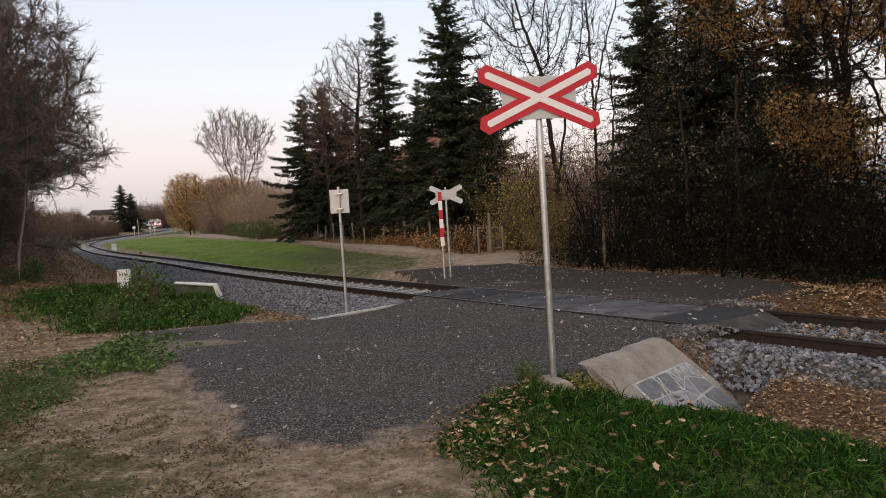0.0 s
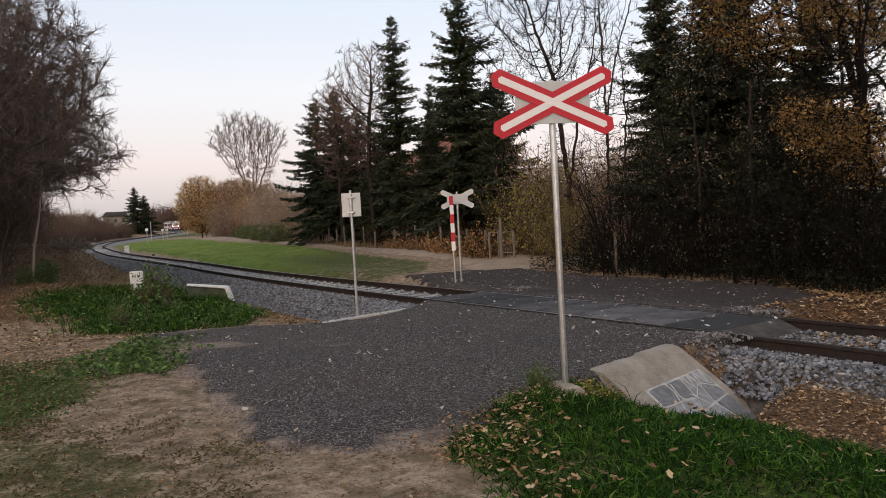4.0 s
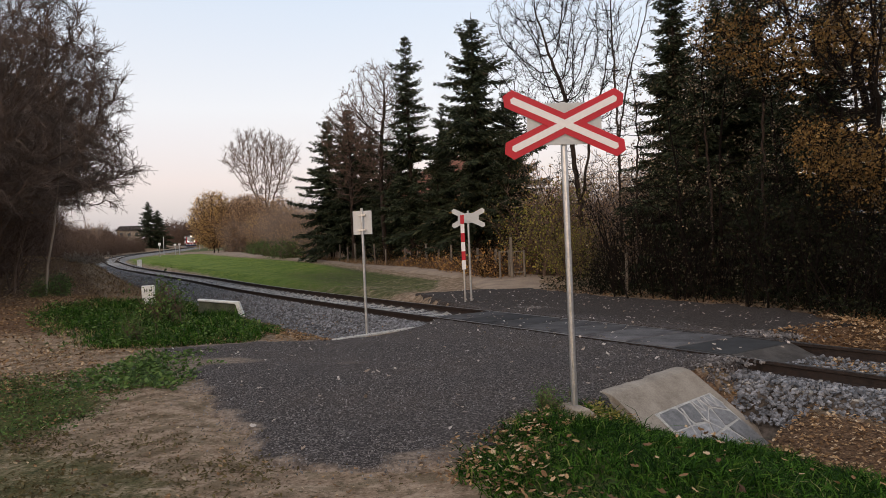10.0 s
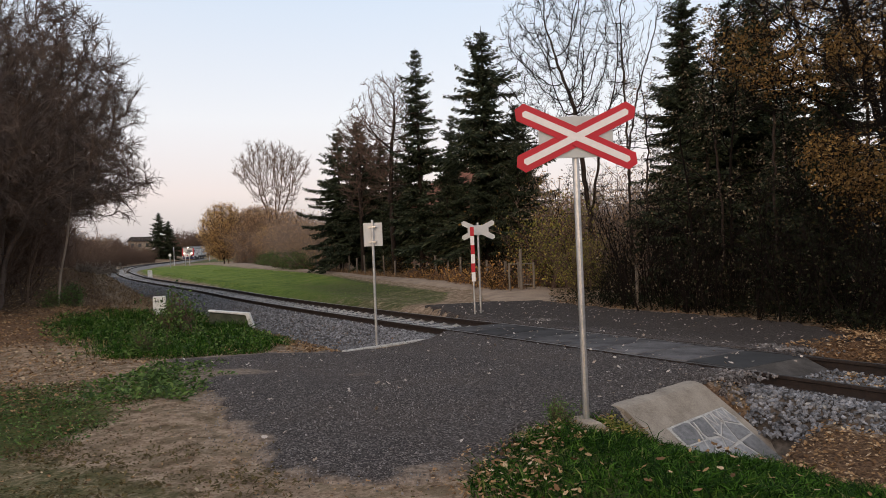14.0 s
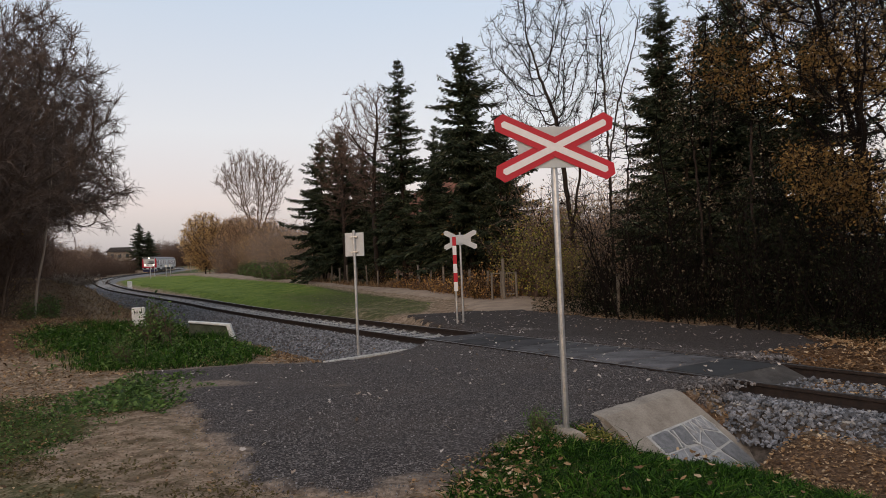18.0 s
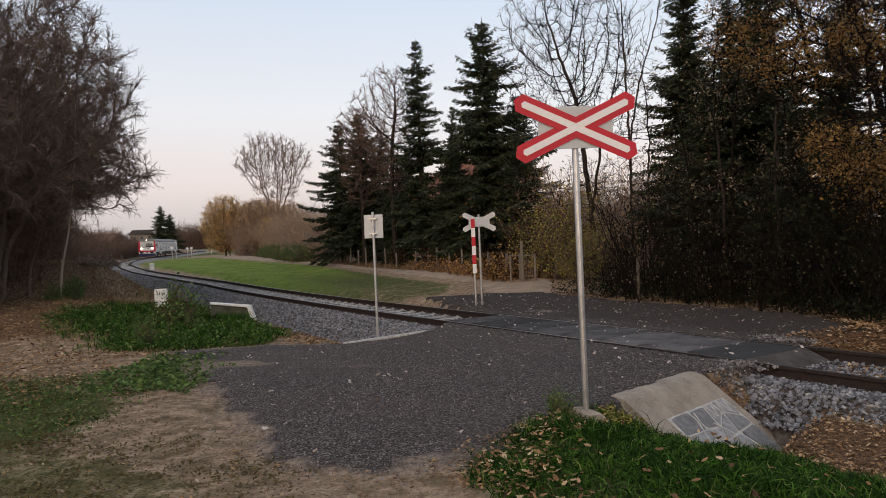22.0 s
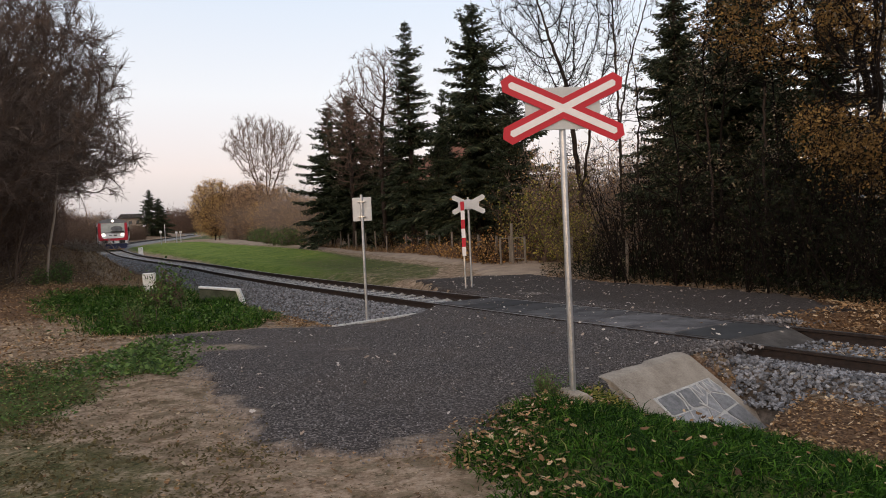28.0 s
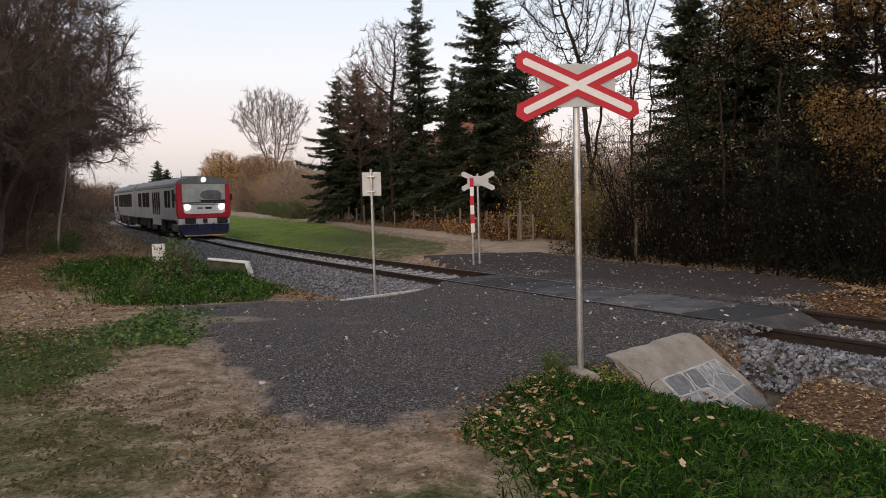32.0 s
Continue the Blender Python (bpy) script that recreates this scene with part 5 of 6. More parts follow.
    for x, y, k, sz in ((-33.5, 104, 0, 1.0), (-30.0, 106, 1, 0.92), (-35.4, 112, 1, 0.85), (-27.2, 100, 1, 0.9), (-25.0, 98.5, 1, 0.86), (-24.2, 95, 0, 0.56), (-22.0, 99, 1, 0.8)):
        plant("autumn_tree", gold[k], ("round autumn tree with golden leaves", "round autumn tree with faded tan leaves")[k], "tree", (x, y), 57 * x, sz, "autumn trees by the farm track")
    # brown scrub between the golden trees and the spruces
    scrub = [thicket_meshes(s, 3.5, 5.0, 45, M_TWIG_GREY, M_LEAF_TAN, 5200, 0.1, 0.3, 0.012) for s in (31, 32)]
    for i in range(12):
        t = i / 16
        x, y = -22.5 + 15.5 * t + rnd.uniform(-1.2, 1.2), 92 - 44 * t + rnd.uniform(-3, 3)
        plant("scrub_bush", scrub[i % 2], "pale brown leafless scrub", "bush", (x + 2.8, y), 71 * i, rnd.uniform(0.75, 1.15) * (1.1 - 0.25 * t), "scrub along the farm track")
    for i, (x, y, sz) in enumerate(((-28.6, 98, 1.0), (-26.4, 99, 1.15), (-24.3, 98, 1.05), (-22.3, 92, 1.1), (-20.4, 90, 1.05), (-18.6, 86, 1.0), (-16.4, 80, 0.95), (-14.0, 74, 0.9))):
        plant("scrub_bush", scrub[i % 2], "tall pale brown scrub with last leaves", "bush", (x, y), 31 * i, sz, "scrub along the farm track")
    for i, (x, y, sz) in enumerate(((7.6, 36.5, 1.0), (9.6, 36, 1.1), (6.0, 39, 1.0), (11.5, 34, 1.1), (8.8, 32, 0.8), (3.0, 48, 1.0))):
        plant("scrub_bush", scrub[i % 2], "brown scrub behind the spruces", "bush", (x, y), 51 * i, sz, "scrub behind the spruces")
    birch = broadleaf(44, M_TWIG_PALE, M_TWIG, height=7.5, trunk_r=0.05, levels=3, split=(7, 4, 3), first=0.5, reach=0.12, spread=0.5, min_r=0.005)
    plant("young_birch", birch, "slender pale young birch on the bank", "tree", (-12.2, 21.4), 0, 0.85)
    pile = thicket_meshes(45, 2.4, 0.9, 70, M_TWIG_PALE, M_LEAF_PALE, 600, 0.1, 1.2, 0.012)
    plant("brush_pile", pile, "heap of cut pale branches on the bank", "brushwood", (-16.3, 31.5), 0, 0.7)
    # left bank: dense bare trees and a brown thicket
    plum = [crown_tree(q, M_TWIG_DIM, M_TWIG_DIM, [[(0, 0, -0.2), (0.2, 0.1, 1.6), (1.3, 0.4, 4.0)], [(0.1, 0, 0.5), (-1.2, 0.5, 4.2)], [(0, 0, 0.8), (0.2, -1.4, 4.4)], [(0, 0, 1.0), (0.0, 0.8, 5.5)]],
                       [(0, 0, 6.3, 4.3, 4.3, 4.0), (0.2, 0, 4.2, 4.4, 4.2, 2.0)], 3900, 0.23, 2.2, 0.28, 0.008, 2.25, per=5, side=2, length=0.5, twig_r=0.0058, lift=0.05, cut=0.03, leaf=M_LEAF_DULL, leaves=2500, leaf_size=0.05) for q in (41, 42)]
    for i, (x, y, sz, tn) in enumerate(((-13.5, 20.5, 1.0, 0), (-16.6, 15.4, 1.0, 120), (-16.6, 26.0, 1.0, 40), (-20.6, 33.0, 0.95, 300), (-27, 42, 0.75, 30), (-33, 51, 0.7, 150))):
        plant("bare_tree", plum[i % 2], "leafless tree with a dense cloud of brown twigs", "tree", (x, y), tn, sz, "bare trees on the bank")
    th = [thicket_meshes(s, 3.0, 3.6, 90, M_TWIG_RED, M_LEAF_BROWN, 260, 0.07, 0.3, 0.006) for s in (51, 52)]
    for i in range(26):
        t = i / 25
        x, y = -12.4 - 26.5 * t + rnd.uniform(-1.6, 0.2), 16.5 + 50 * t + rnd.uniform(-2, 2)
        plant("thicket_bush", th[i % 2], "reddish-brown leafless thicket on the bank", "bush", (x - 1.7, y), 67 * i, rnd.uniform(0.75, 1.15), "thicket on the bank")
    for i, (x, y) in enumerate(((-16.0, 20.6), (-17.2, 23.2), (-15.4, 18.2), (-18.6, 25.8), (-20.8, 28.6), (-16.4, 22.2), (-22.4, 31.4))):
        plant("thicket_bush", th[i % 2], "reddish-brown leafless thicket on the bank", "bush", (x, y), 47 * i, 0.95 + 0.1 * (i % 3), "thicket on the bank")
    for i in range(12):
        t = i / 11
        x, y = -42 - 26 * t + rnd.uniform(-2, 1), 74 + 80 * t + rnd.uniform(-3, 3)
        plant("thicket_bush", scrub[i % 2], "brown leafless lineside scrub", "bush", (x - 6, y), 67 * i, rnd.uniform(0.9, 1.3), "scrub on the far bank")
    dusk = [thicket_meshes(s, 5.0, 5.0, 110, M_TWIG, M_LEAF_BROWN, 160, 0.12, 0.3, 0.012) for s in (33, 34)]
    for i in range(40):
        y = 64 + 92 * (i % 20) / 19 + rnd.uniform(-2, 2)
        x = float(np.interp(y, LINE[:, 1], LINE[:, 0])) - (4.6 if i < 20 else 9.5) - rnd.uniform(0, 2)
        plant("thicket_bush", (th[i % 2] if i < 20 else dusk[i % 2]), "dense brown leafless scrub by the line", "bush", (x, y), 57 * i, rnd.uniform(0.75, 1.1), "scrub on the far bank")
    for i, (x, y, sz) in enumerate(((-16.4, 20.5, 0.7), (-17.6, 25, 0.75), (-19.6, 29, 0.7), (-21.6, 33, 0.7), (-24, 38, 0.75), (-27.5, 43, 0.8), (-15.6, 17.5, 0.6), (-31, 50, 0.8))):
        plant("thicket_bush", dusk[i % 2], "dense brown leafless thicket on the bank", "bush", (x, y), 57 * i, sz, "thicket on the bank")
    for i, (x, y, sz) in enumerate(((-108, 300, 2.1), (-103, 292, 1.9), (-99, 300, 2.2), (-94, 290, 1.8), (-116, 306, 2.2), (-124, 312, 2.3), (-88, 285, 1.6))):
        plant("thicket_bush", dusk[i % 2], "far brown trees behind the line", "tree", (x, y), 57 * i, sz, "far trees behind the line")


def build_wood():
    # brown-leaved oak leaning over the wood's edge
    oak = [crown_tree(61, M_TWIG_SHADED, M_TWIG_SHADED, [[(0, 0, -0.2), (-0.2, 0, 3.5), (-0.8, 0, 6.5)], [(-0.1, 0, 3.0), (-1.6, 0.1, 5.0)]], [(-2.6, 0.2, 6.2, 1.5, 1.9, 1.8), (-0.6, 0, 8.6, 2.4, 2.4, 1.8), (-2.2, 0.4, 8.8, 1.8, 1.8, 1.2)], 1100, 0.24, 2.8, 0.32, 0.008, per=2, length=0.35, leaf=M_LEAF_BROWN, leaves=7500, leaf_size=0.075, leaf_spread=0.12, patchy=0.65),
           crown_tree(62, M_TWIG_SHADED, M_TWIG_SHADED, [[(0, 0, -0.2), (-0.1, 0, 2.2), (-0.3, 0, 5.0)]], [(-0.7, 0, 3.6, 1.2, 1.5, 1.0), (-0.2, 0, 5.8, 1.3, 1.6, 1.2), (-0.3, 0.3, 2.4, 0.8, 1.2, 0.5)], 600, 0.22, 2.8, 0.3, 0.008, per=2, length=0.35, leaf=M_LEAF_BROWN, leaves=4600, leaf_size=0.075, leaf_spread=0.12, patchy=0.55)]
    for x, y, k, sz, tn in ((10.3, 15.2, 0, 1.0, 0), (9.5, 14.0, 1, 1.0, 0), (13.4, 18.0, 0, 1.0, 30), (12.6, 21.0, 0, 1.1, -40), (8.6, 12.7, 1, 0.9, 30)):
        plant("oak_tree", oak[k], "oak with withered orange-brown leaves", "tree", (x, y), tn, sz, "oaks at the wood's edge")
    # undergrowth with the wood's deep shade painted into twigs and most leaves
    und = [thicket_meshes(s, 2.2, 3.2, 22, M_TWIG_SHADED, lf, n, 0.068, 0.28, 0.004) for s, lf, n in ((71, M_LEAF_PALE, 420), (72, M_LEAF_SHADED, 2600), (73, M_LEAF_SHADED, 1900))]
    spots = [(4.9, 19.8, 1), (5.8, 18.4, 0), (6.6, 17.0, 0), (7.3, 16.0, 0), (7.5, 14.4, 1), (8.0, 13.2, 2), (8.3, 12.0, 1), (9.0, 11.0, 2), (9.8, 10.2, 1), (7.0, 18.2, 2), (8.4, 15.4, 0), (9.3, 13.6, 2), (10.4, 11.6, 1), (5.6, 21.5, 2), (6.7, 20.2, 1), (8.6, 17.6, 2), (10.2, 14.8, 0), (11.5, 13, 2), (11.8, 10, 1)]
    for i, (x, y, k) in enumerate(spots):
        plant("undergrowth_bush", und[k], ("shrub with withered pale leaves", "leafy shrub in shade colours", "dense shrub in shade colours")[k] + " at the wood's edge", "bush", (x, y), 83 * i, 0.55 + 0.8 * ((i * 37) % 10) / 10, "undergrowth of the wood")
    beech = broadleaf(66, M_TWIG_SHADED, M_TWIG_SHADED, M_LEAF_PALE, 3, 0.075, 0.1, thin=0.7, height=6.0, trunk_r=0.07, levels=3, split=(10, 5, 4), first=0.12, reach=0.4, spread=0.75, droop=0.3)
    for x, y, sz, tn in ((7.6, 18.0, 1.0, 0), (6.7, 17.8, 0.85, 200), (8.3, 16.4, 0.9, 130), (9.2, 15.0, 0.8, 250), (8.8, 12.8, 0.6, 40)):
        plant("young_beech", beech, "young beech holding pale withered leaves", "tree", (x, y), tn, sz, "young beeches at the wood's edge")
    stem = crown_tree(67, M_BARK, M_TWIG_SHADED, [[(0, 0, -0.2), (0.1, 0, 2.5), (0.0, 0.1, 5.5), (0.15, 0, 7.5)]], [(0, 0, 6.0, 1.1, 1.1, 2.2), (0.1, 0, 3.0, 0.8, 0.8, 1.2)], 130, 0.25, 2.4, 0.35, 0.007, per=1, side=1, length=0.35, leaf=M_LEAF_PALE, leaves=420, leaf_size=0.075, leaf_spread=0.06)
    for x, y, sz, tn in ((7.2, 17.6, 1.0, 0), (7.9, 15.8, 1.05, 150), (8.6, 13.0, 1.0, 300), (6.2, 20.2, 0.95, 190), (9.3, 14.8, 1.1, 260)):
        plant("sapling", stem, "slender sapling with a few pale withered leaves", "tree", (x, y), tn, sz, "saplings at the wood's edge")
    gb = thicket_meshes(75, 1.8, 2.6, 22, M_TWIG_SHADED, M_LEAF_BROWN, 700, 0.11, 0.3, 0.006)
    gg = thicket_meshes(76, 1.8, 3.4, 30, M_TWIG, M_LEAF_OLIVE, 3600, 0.1, 0.3, 0.006)
    for x, y, me, sz in ((4.3, 26.7, gg, 1.0), (4.9, 27.3, gb, 1.0), (4.9, 24.3, gg, 0.6), (2.3, 27.6, gb, 0.36), (1.7, 28.8, gb, 0.4), (2.7, 26.9, gb, 0.3), (1.9, 31.6, gb, 0.5), (0.9, 34.8, gb, 0.45), (-0.5, 38.2, gb, 0.5), (2.4, 28.2, gb, 0.45), (3.4, 30.5, gb, 0.6), (-3, 42, gb, 0.5), (0.2, 36.6, gb, 0.4), (2.2, 26.9, gb, 0.3), (5.3, 36.0, gb, 1.9), (4.6, 34.5, gb, 1.3)):
        plant("autumn_shrub", me, "yellowing shrub by the garden fence", "bush", (x, y), 40 * x, sz, "shrubs along the fence")
    fern = thicket_meshes(78, 1.1, 0.85, 26, M_TWIG, M_LEAF_RUST, 650, 0.1, 0.5, 0.006)
    for i, (x, y, sz) in enumerate(((-0.1, 35.4, 1.0), (0.4, 33.6, 0.9), (0.9, 31.9, 1.0), (1.35, 30.3, 0.85), (1.8, 28.8, 1.1), (2.2, 27.6, 1.0), (2.6, 26.8, 0.8), (3.3, 27.4, 1.2), (-1.4, 37.6, 0.9), (2.3, 30.6, 1.4))):
        plant("rusty_shrub", fern, "low shrub with rusty orange leaves", "bush", (x, y), 63 * i, sz, "rusty shrubs along the fence")
    hedge = thicket_meshes(77, 2.6, 1.5, 60, M_TWIG, M_LEAF_GREEN, 2600, 0.16, 0.5, 0.008)
    for i in range(9):
        t = i / 8
        plant("hedge_bush", hedge, "low green bramble hedge", "bush", (-21.5 + 9.5 * t, 84 - 24 * t), 50 * i, 1.0, "brambles along the farm track")


def build_fence():
    f = empty("garden_fence")
    tagged(f, "weathered wooden post and wire garden fence", "fence")
    pts = [(2.9, 26.2), (1.9, 29.6), (-0.4, 36.8), (-2.9, 40.8), (-5.3, 45.8), (-8.2, 52), (-10.8, 57.8), (-13.6, 63.5)]
    post = None
    prev = None
    line = bend(pts, 1.7)
    for i, p in enumerate(line):
        z = float(terrain(np.array([p.x]), np.array([p.y]))[0])
        if post is None:
            post = part("post", boxed(-0.05, -0.05, -0.2, 0.05, 0.05, 1.45, 0.012), M_WOOD, f)
            ob = post
        else:
            ob = post.copy()
            scene.collection.objects.link(ob)
        ob.matrix_basis = pose(p.x, p.y, z, rnd.uniform(-3, 3), rnd.uniform(-3, 3), 20 * i) @ Matrix.Diagonal((0.9, 0.9, rnd.uniform(0.62, 0.9), 1))
        if prev is not None:
            for h in (0.3, 0.6, 0.85):
                part("wire", rod(bmesh.new(), (*prev[:2], prev[2] + h), (p.x, p.y, z + h), 0.004, n=4, cap=False), M_RUST, f)
        prev = (p.x, p.y, z)
    g = empty("garden_gate", pose(2.95, 25.8, float(terrain(np.array([2.95]), np.array([25.8]))[0]), 0, 0, -8))
    part("gate_post", rod(bmesh.new(), (0, 0, -0.3), (0, 0, 1.62), 0.055), M_WOOD, g, "tall weathered post")
    part("gate_post", rod(bmesh.new(), (-0.45, 0, -0.3), (-0.45, 0, 1.1), 0.04), M_WOOD, g)
    part("gate_post", rod(bmesh.new(), (0.48, 0, -0.3), (0.48, 0, 1.1), 0.04), M_WOOD, g)
    part("rail", boxed(-0.45, -0.015, 1.04, 0.48, 0.015, 1.08), M_WOOD, g)
    part("rail", boxed(0.02, -0.015, 0.25, 0.48, 0.015, 0.29), M_WOOD, g)
    for i in range(6):
        part("bar", boxed(0.08 + i * 0.07, -0.006, 0.25, 0.09 + i * 0.07, 0.006, 1.06), M_WOOD, g)
    tagged(g, "weathered grey garden gate between posts", "gate")
    for x, y, h in ((5.35, 18.9, 1.2), (4.35, 21.6, 1.2)):
        tagged(part("fence_post", rod(bmesh.new(), (0, 0, -0.3), (0, 0, h), 0.05, 0.045), M_WOOD), "weathered grey wooden post at the wood's edge", "post", "lone posts").matrix_basis = pose(x, y, float(terrain(np.array([x]), np.array([y]))[0]), 0, 2, 0)


def build_far():
    b = empty("brick_house", pose(1.2, 68, float(terrain(np.array([1.2]), np.array([68.0]))[0]), 0, 0, 12))
    part("wall", boxed(-6, -4, -1, 6, 4, 5.2), M_BRICK, b, "red-brown brick wall")
    part("roof", prism([(-6.5, 5.2), (6.5, 5.2), (0, 9.0)], 8.8), M_BRICK, b, "red tiled roof")
    for x in (-3.6, 0.0, 3.6):
        part("window", boxed(x - 0.6, -4.05, 2.6, x + 0.6, -3.98, 4.0), M_SIGN_WHITE, b, "white window")
    tagged(b, "red-brown house glimpsed behind the spruces", "house")
    # lineside boards and lamps far up the line
    for x, y, h, kind in ((-40.2, 100, 1.7, 0), (-42.5, 112, 1.8, 1), (-41.8, 112, 1.8, 1), (-49.5, 125, 3.4, 2), (-55, 160, 3.0, 2), (-38.0, 140, 2.0, 0)):
        z = float(terrain(np.array([x]), np.array([y]))[0])
        p = empty("lineside_marker", pose(x, y, z))
        part("post", rod(bmesh.new(), (0, 0, -0.3), (0, 0, h), 0.06), M_ZINC, p)
        if kind < 2:
            part("board", prism([(-0.15, h - 0.05), (0.15, h - 0.05), (0.22, h + 0.15), (0.15, h + 0.35), (-0.15, h + 0.35), (-0.22, h + 0.15)] if kind == 0 else [(-0.2, h - 0.3), (0.2, h - 0.3), (0.2, h), (-0.2, h)], 0.06), M_SIGN_WHITE, p, "small white board")
        tagged(p, "small white lineside board on a post", "railway sign", "lineside boards")
    h = empty("farmhouse", pose(-89.2, 200, float(terrain(np.array([-89.2]), np.array([200.0]))[0]), 0, 0, 25))
    part("wall", boxed(-3.2, -3, -1, 3.2, 3, 4.4), M_CONCRETE, h)
    part("roof", prism([(-3.6, 4.4), (3.6, 4.4), (2.4, 5.7), (-2.4, 5.7)], 6.8), M_PANEL, h, "dark pitched roof")
    for x in (-2.0, 0.0, 2.0):
        part("window", boxed(x - 0.4, -3.05, 2.7, x + 0.4, -2.98, 3.8), M_GLASS_DIM, h, "dim window")
    tagged(h, "low house with a dark roof behind the thicket", "house")


# ---- railcar ----
M_SILVER = surface("silver_grey_paint", (0.4, 0.41, 0.425), (0.52, 0.53, 0.545), 1.5, 30, 0.35, 0.1, 0)
M_TRAIN_RED = surface("train_red", (0.45, 0.012, 0.03), (0.55, 0.02, 0.04), 2, 30, 0.35, relief=0)
M_TRAIN_BLUE = surface("dark_blue_skirt", (0.012, 0.015, 0.045), (0.035, 0.042, 0.12), 3, 30, 0.3, relief=0)
M_TRAIN_DARK = surface("grimy_underframe", (0.012, 0.012, 0.013), (0.04, 0.038, 0.036), 3, 30, 0.8)
M_ROOF = surface("grey_roof_paint", (0.10, 0.10, 0.105), (0.2, 0.2, 0.205), 2, 30, 0.6, relief=0)
M_YELLOW = surface("yellow_edge", (0.55, 0.3, 0.1), (0.65, 0.38, 0.14), 3, 30, 0.5, relief=0)
M_GLASS = surface("tinted_glass", (0.015, 0.017, 0.018), (0.03, 0.032, 0.034), 0.6, 8, 0.08, relief=0)
# pale base colour paints the sky's reflection onto the windscreen
M_SCREEN_SKY = surface("sky_toned_windscreen", (0.34, 0.35, 0.33), (0.58, 0.59, 0.55), 0.8, 4, 0.12, relief=0)
M_LAMP = glow("headlight_glow", (1.0, 0.92, 0.78), 5.0)


def rounded_section(half, z0, z1, top):
    return [(-half, z0), (half, z0), (half * 1.01, z0 + 0.5), (half, z1), (half * 0.93, z1 + top * 0.45), (half * 0.7, z1 + top * 0.8), (half * 0.3, z1 + top), (-half * 0.3, z1 + top), (-half * 0.7, z1 + top * 0.8), (-half * 0.93, z1 + top * 0.45), (-half, z1), (-half * 1.01, z0 + 0.5)]


def along_y(bm, y0, y1):
    """Carry a prism built round y = 0 (depth 1) to the stretch y0..y1."""
    for v in bm.verts:
        v.co.y = y0 + (v.co.y + 0.5) * (y1 - y0)
    return bm


def build_car(name, label, driving):
    car = empty(name)
    tagged(car, label, "railcar", "two-car diesel train")
    L = 14.0
    y0 = 0.28 if driving else 0.12
    part("body", along_y(prism(rounded_section(1.5, 0.95, 2.95, 0.02), 1.0), y0, L - 0.12), M_SILVER, car, "silver-grey body sides")
    roof = [(-1.5, 2.97), (1.5, 2.97), (1.46, 3.1), (1.25, 3.3), (0.8, 3.43), (0.25, 3.48), (-0.25, 3.48), (-0.8, 3.43), (-1.25, 3.3), (-1.46, 3.1)]
    part("roof", along_y(prism(roof, 1.0), y0 - 0.1, L - 0.1), M_ROOF, car, "grey curved roof")
    part("underframe", boxed(-1.3, 0.5, 0.45, 1.3, L - 0.3, 0.95), M_TRAIN_DARK, car, "dark grimy underframe")
    for sx in (-1, 1):
        for yy, w in ((3.9, 1.6), (6.4, 1.9), (8.9, 1.2)):
            part("equipment_box", boxed(sx * 1.08, yy, 0.32, sx * 1.4, yy + w, 0.9, 0.03), M_TRAIN_DARK, car)
    for yb in (2.6, 11.0):
        for sx in (-0.75, 0.75):
            w = part("wheel", rod(bmesh.new(), (sx - 0.065, 0, 0), (sx + 0.065, 0, 0), 0.42, n=24), M_TRAIN_DARK, car)
            w.matrix_basis = pose(0, yb, 0.42)
            part("rim", rod(rod(bmesh.new(), (sx * 1.09 - 0.01, 0, 0), (sx * 1.09 + 0.01, 0, 0), 0.3, n=20), (sx * 1.1, 0, 0), (sx * 1.14, 0, 0), 0.1, n=12), M_RUST, w)
    # windows along both sides
    if driving:
        wins = [(0.62, 1.12, 1.75, 2.72), (1.75, 2.3, 1.75, 2.68), (2.5, 3.3, 1.75, 2.68), (8.4, 9.5, 1.75, 2.68), (9.7, 10.9, 1.75, 2.68), (11.4, 12.6, 1.75, 2.68)]
        doors = [(4.6, 7.2)]
    else:
        wins = [(1.6 + i * 1.05, 2.45 + i * 1.05, 1.75, 2.68) for i in range(8)] + [(11.8, 12.7, 1.75, 2.68)]
        doors = [(10.2, 11.5)]
    for sx in (-1, 1):
        for a, b, z0, z1 in wins:
            w = part("window", boxed(sx * 1.495, a, z0, sx * 1.522, b, z1, 0.006), M_GLASS, car, "dark tinted window")
            part("window_rim", boxed(sx * 1.5, a - 0.04, z0 - 0.05, sx * 1.518, b + 0.04, z0 - 0.002), M_TRAIN_DARK, w)
        for a, b in doors:
            dr = part("door", boxed(sx * 1.49, a, 0.62, sx * 1.53, b, 2.8, 0.01), M_SILVER, car, "silver folding entrance door")
            n = 4 if b - a > 2 else 2
            wd = (b - a) / n
            for i in range(n):
                part("door_pane", boxed(sx * 1.525, a + i * wd + 0.1, 0.95 + 0.3, sx * 1.54, a + (i + 1) * wd - 0.1, 2.65, 0.005), M_GLASS, dr, "tall dark door window")
        part("sill_line", boxed(sx * 1.5, y0 + 0.3, 0.96, sx * 1.512, L - 0.2, 1.0), M_TRAIN_DARK, car)
        part("side_stripe", boxed(sx * 1.5, y0 + 0.3, 2.86, sx * 1.512, L - 0.2, 2.93), M_ROOF, car, "grey cant-rail line")
    for i in range(4):
        part("roof_unit", boxed(-0.5, 2.5 + 3 * i, 3.44, 0.5, 3.5 + 3 * i, 3.56, 0.04), M_ROOF, car)
    if not driving:
        part("gangway", boxed(-0.6, -0.22, 1.0, 0.6, 0.2, 2.9, 0.03), M_TRAIN_DARK, car, "black gangway bellows")
        return car
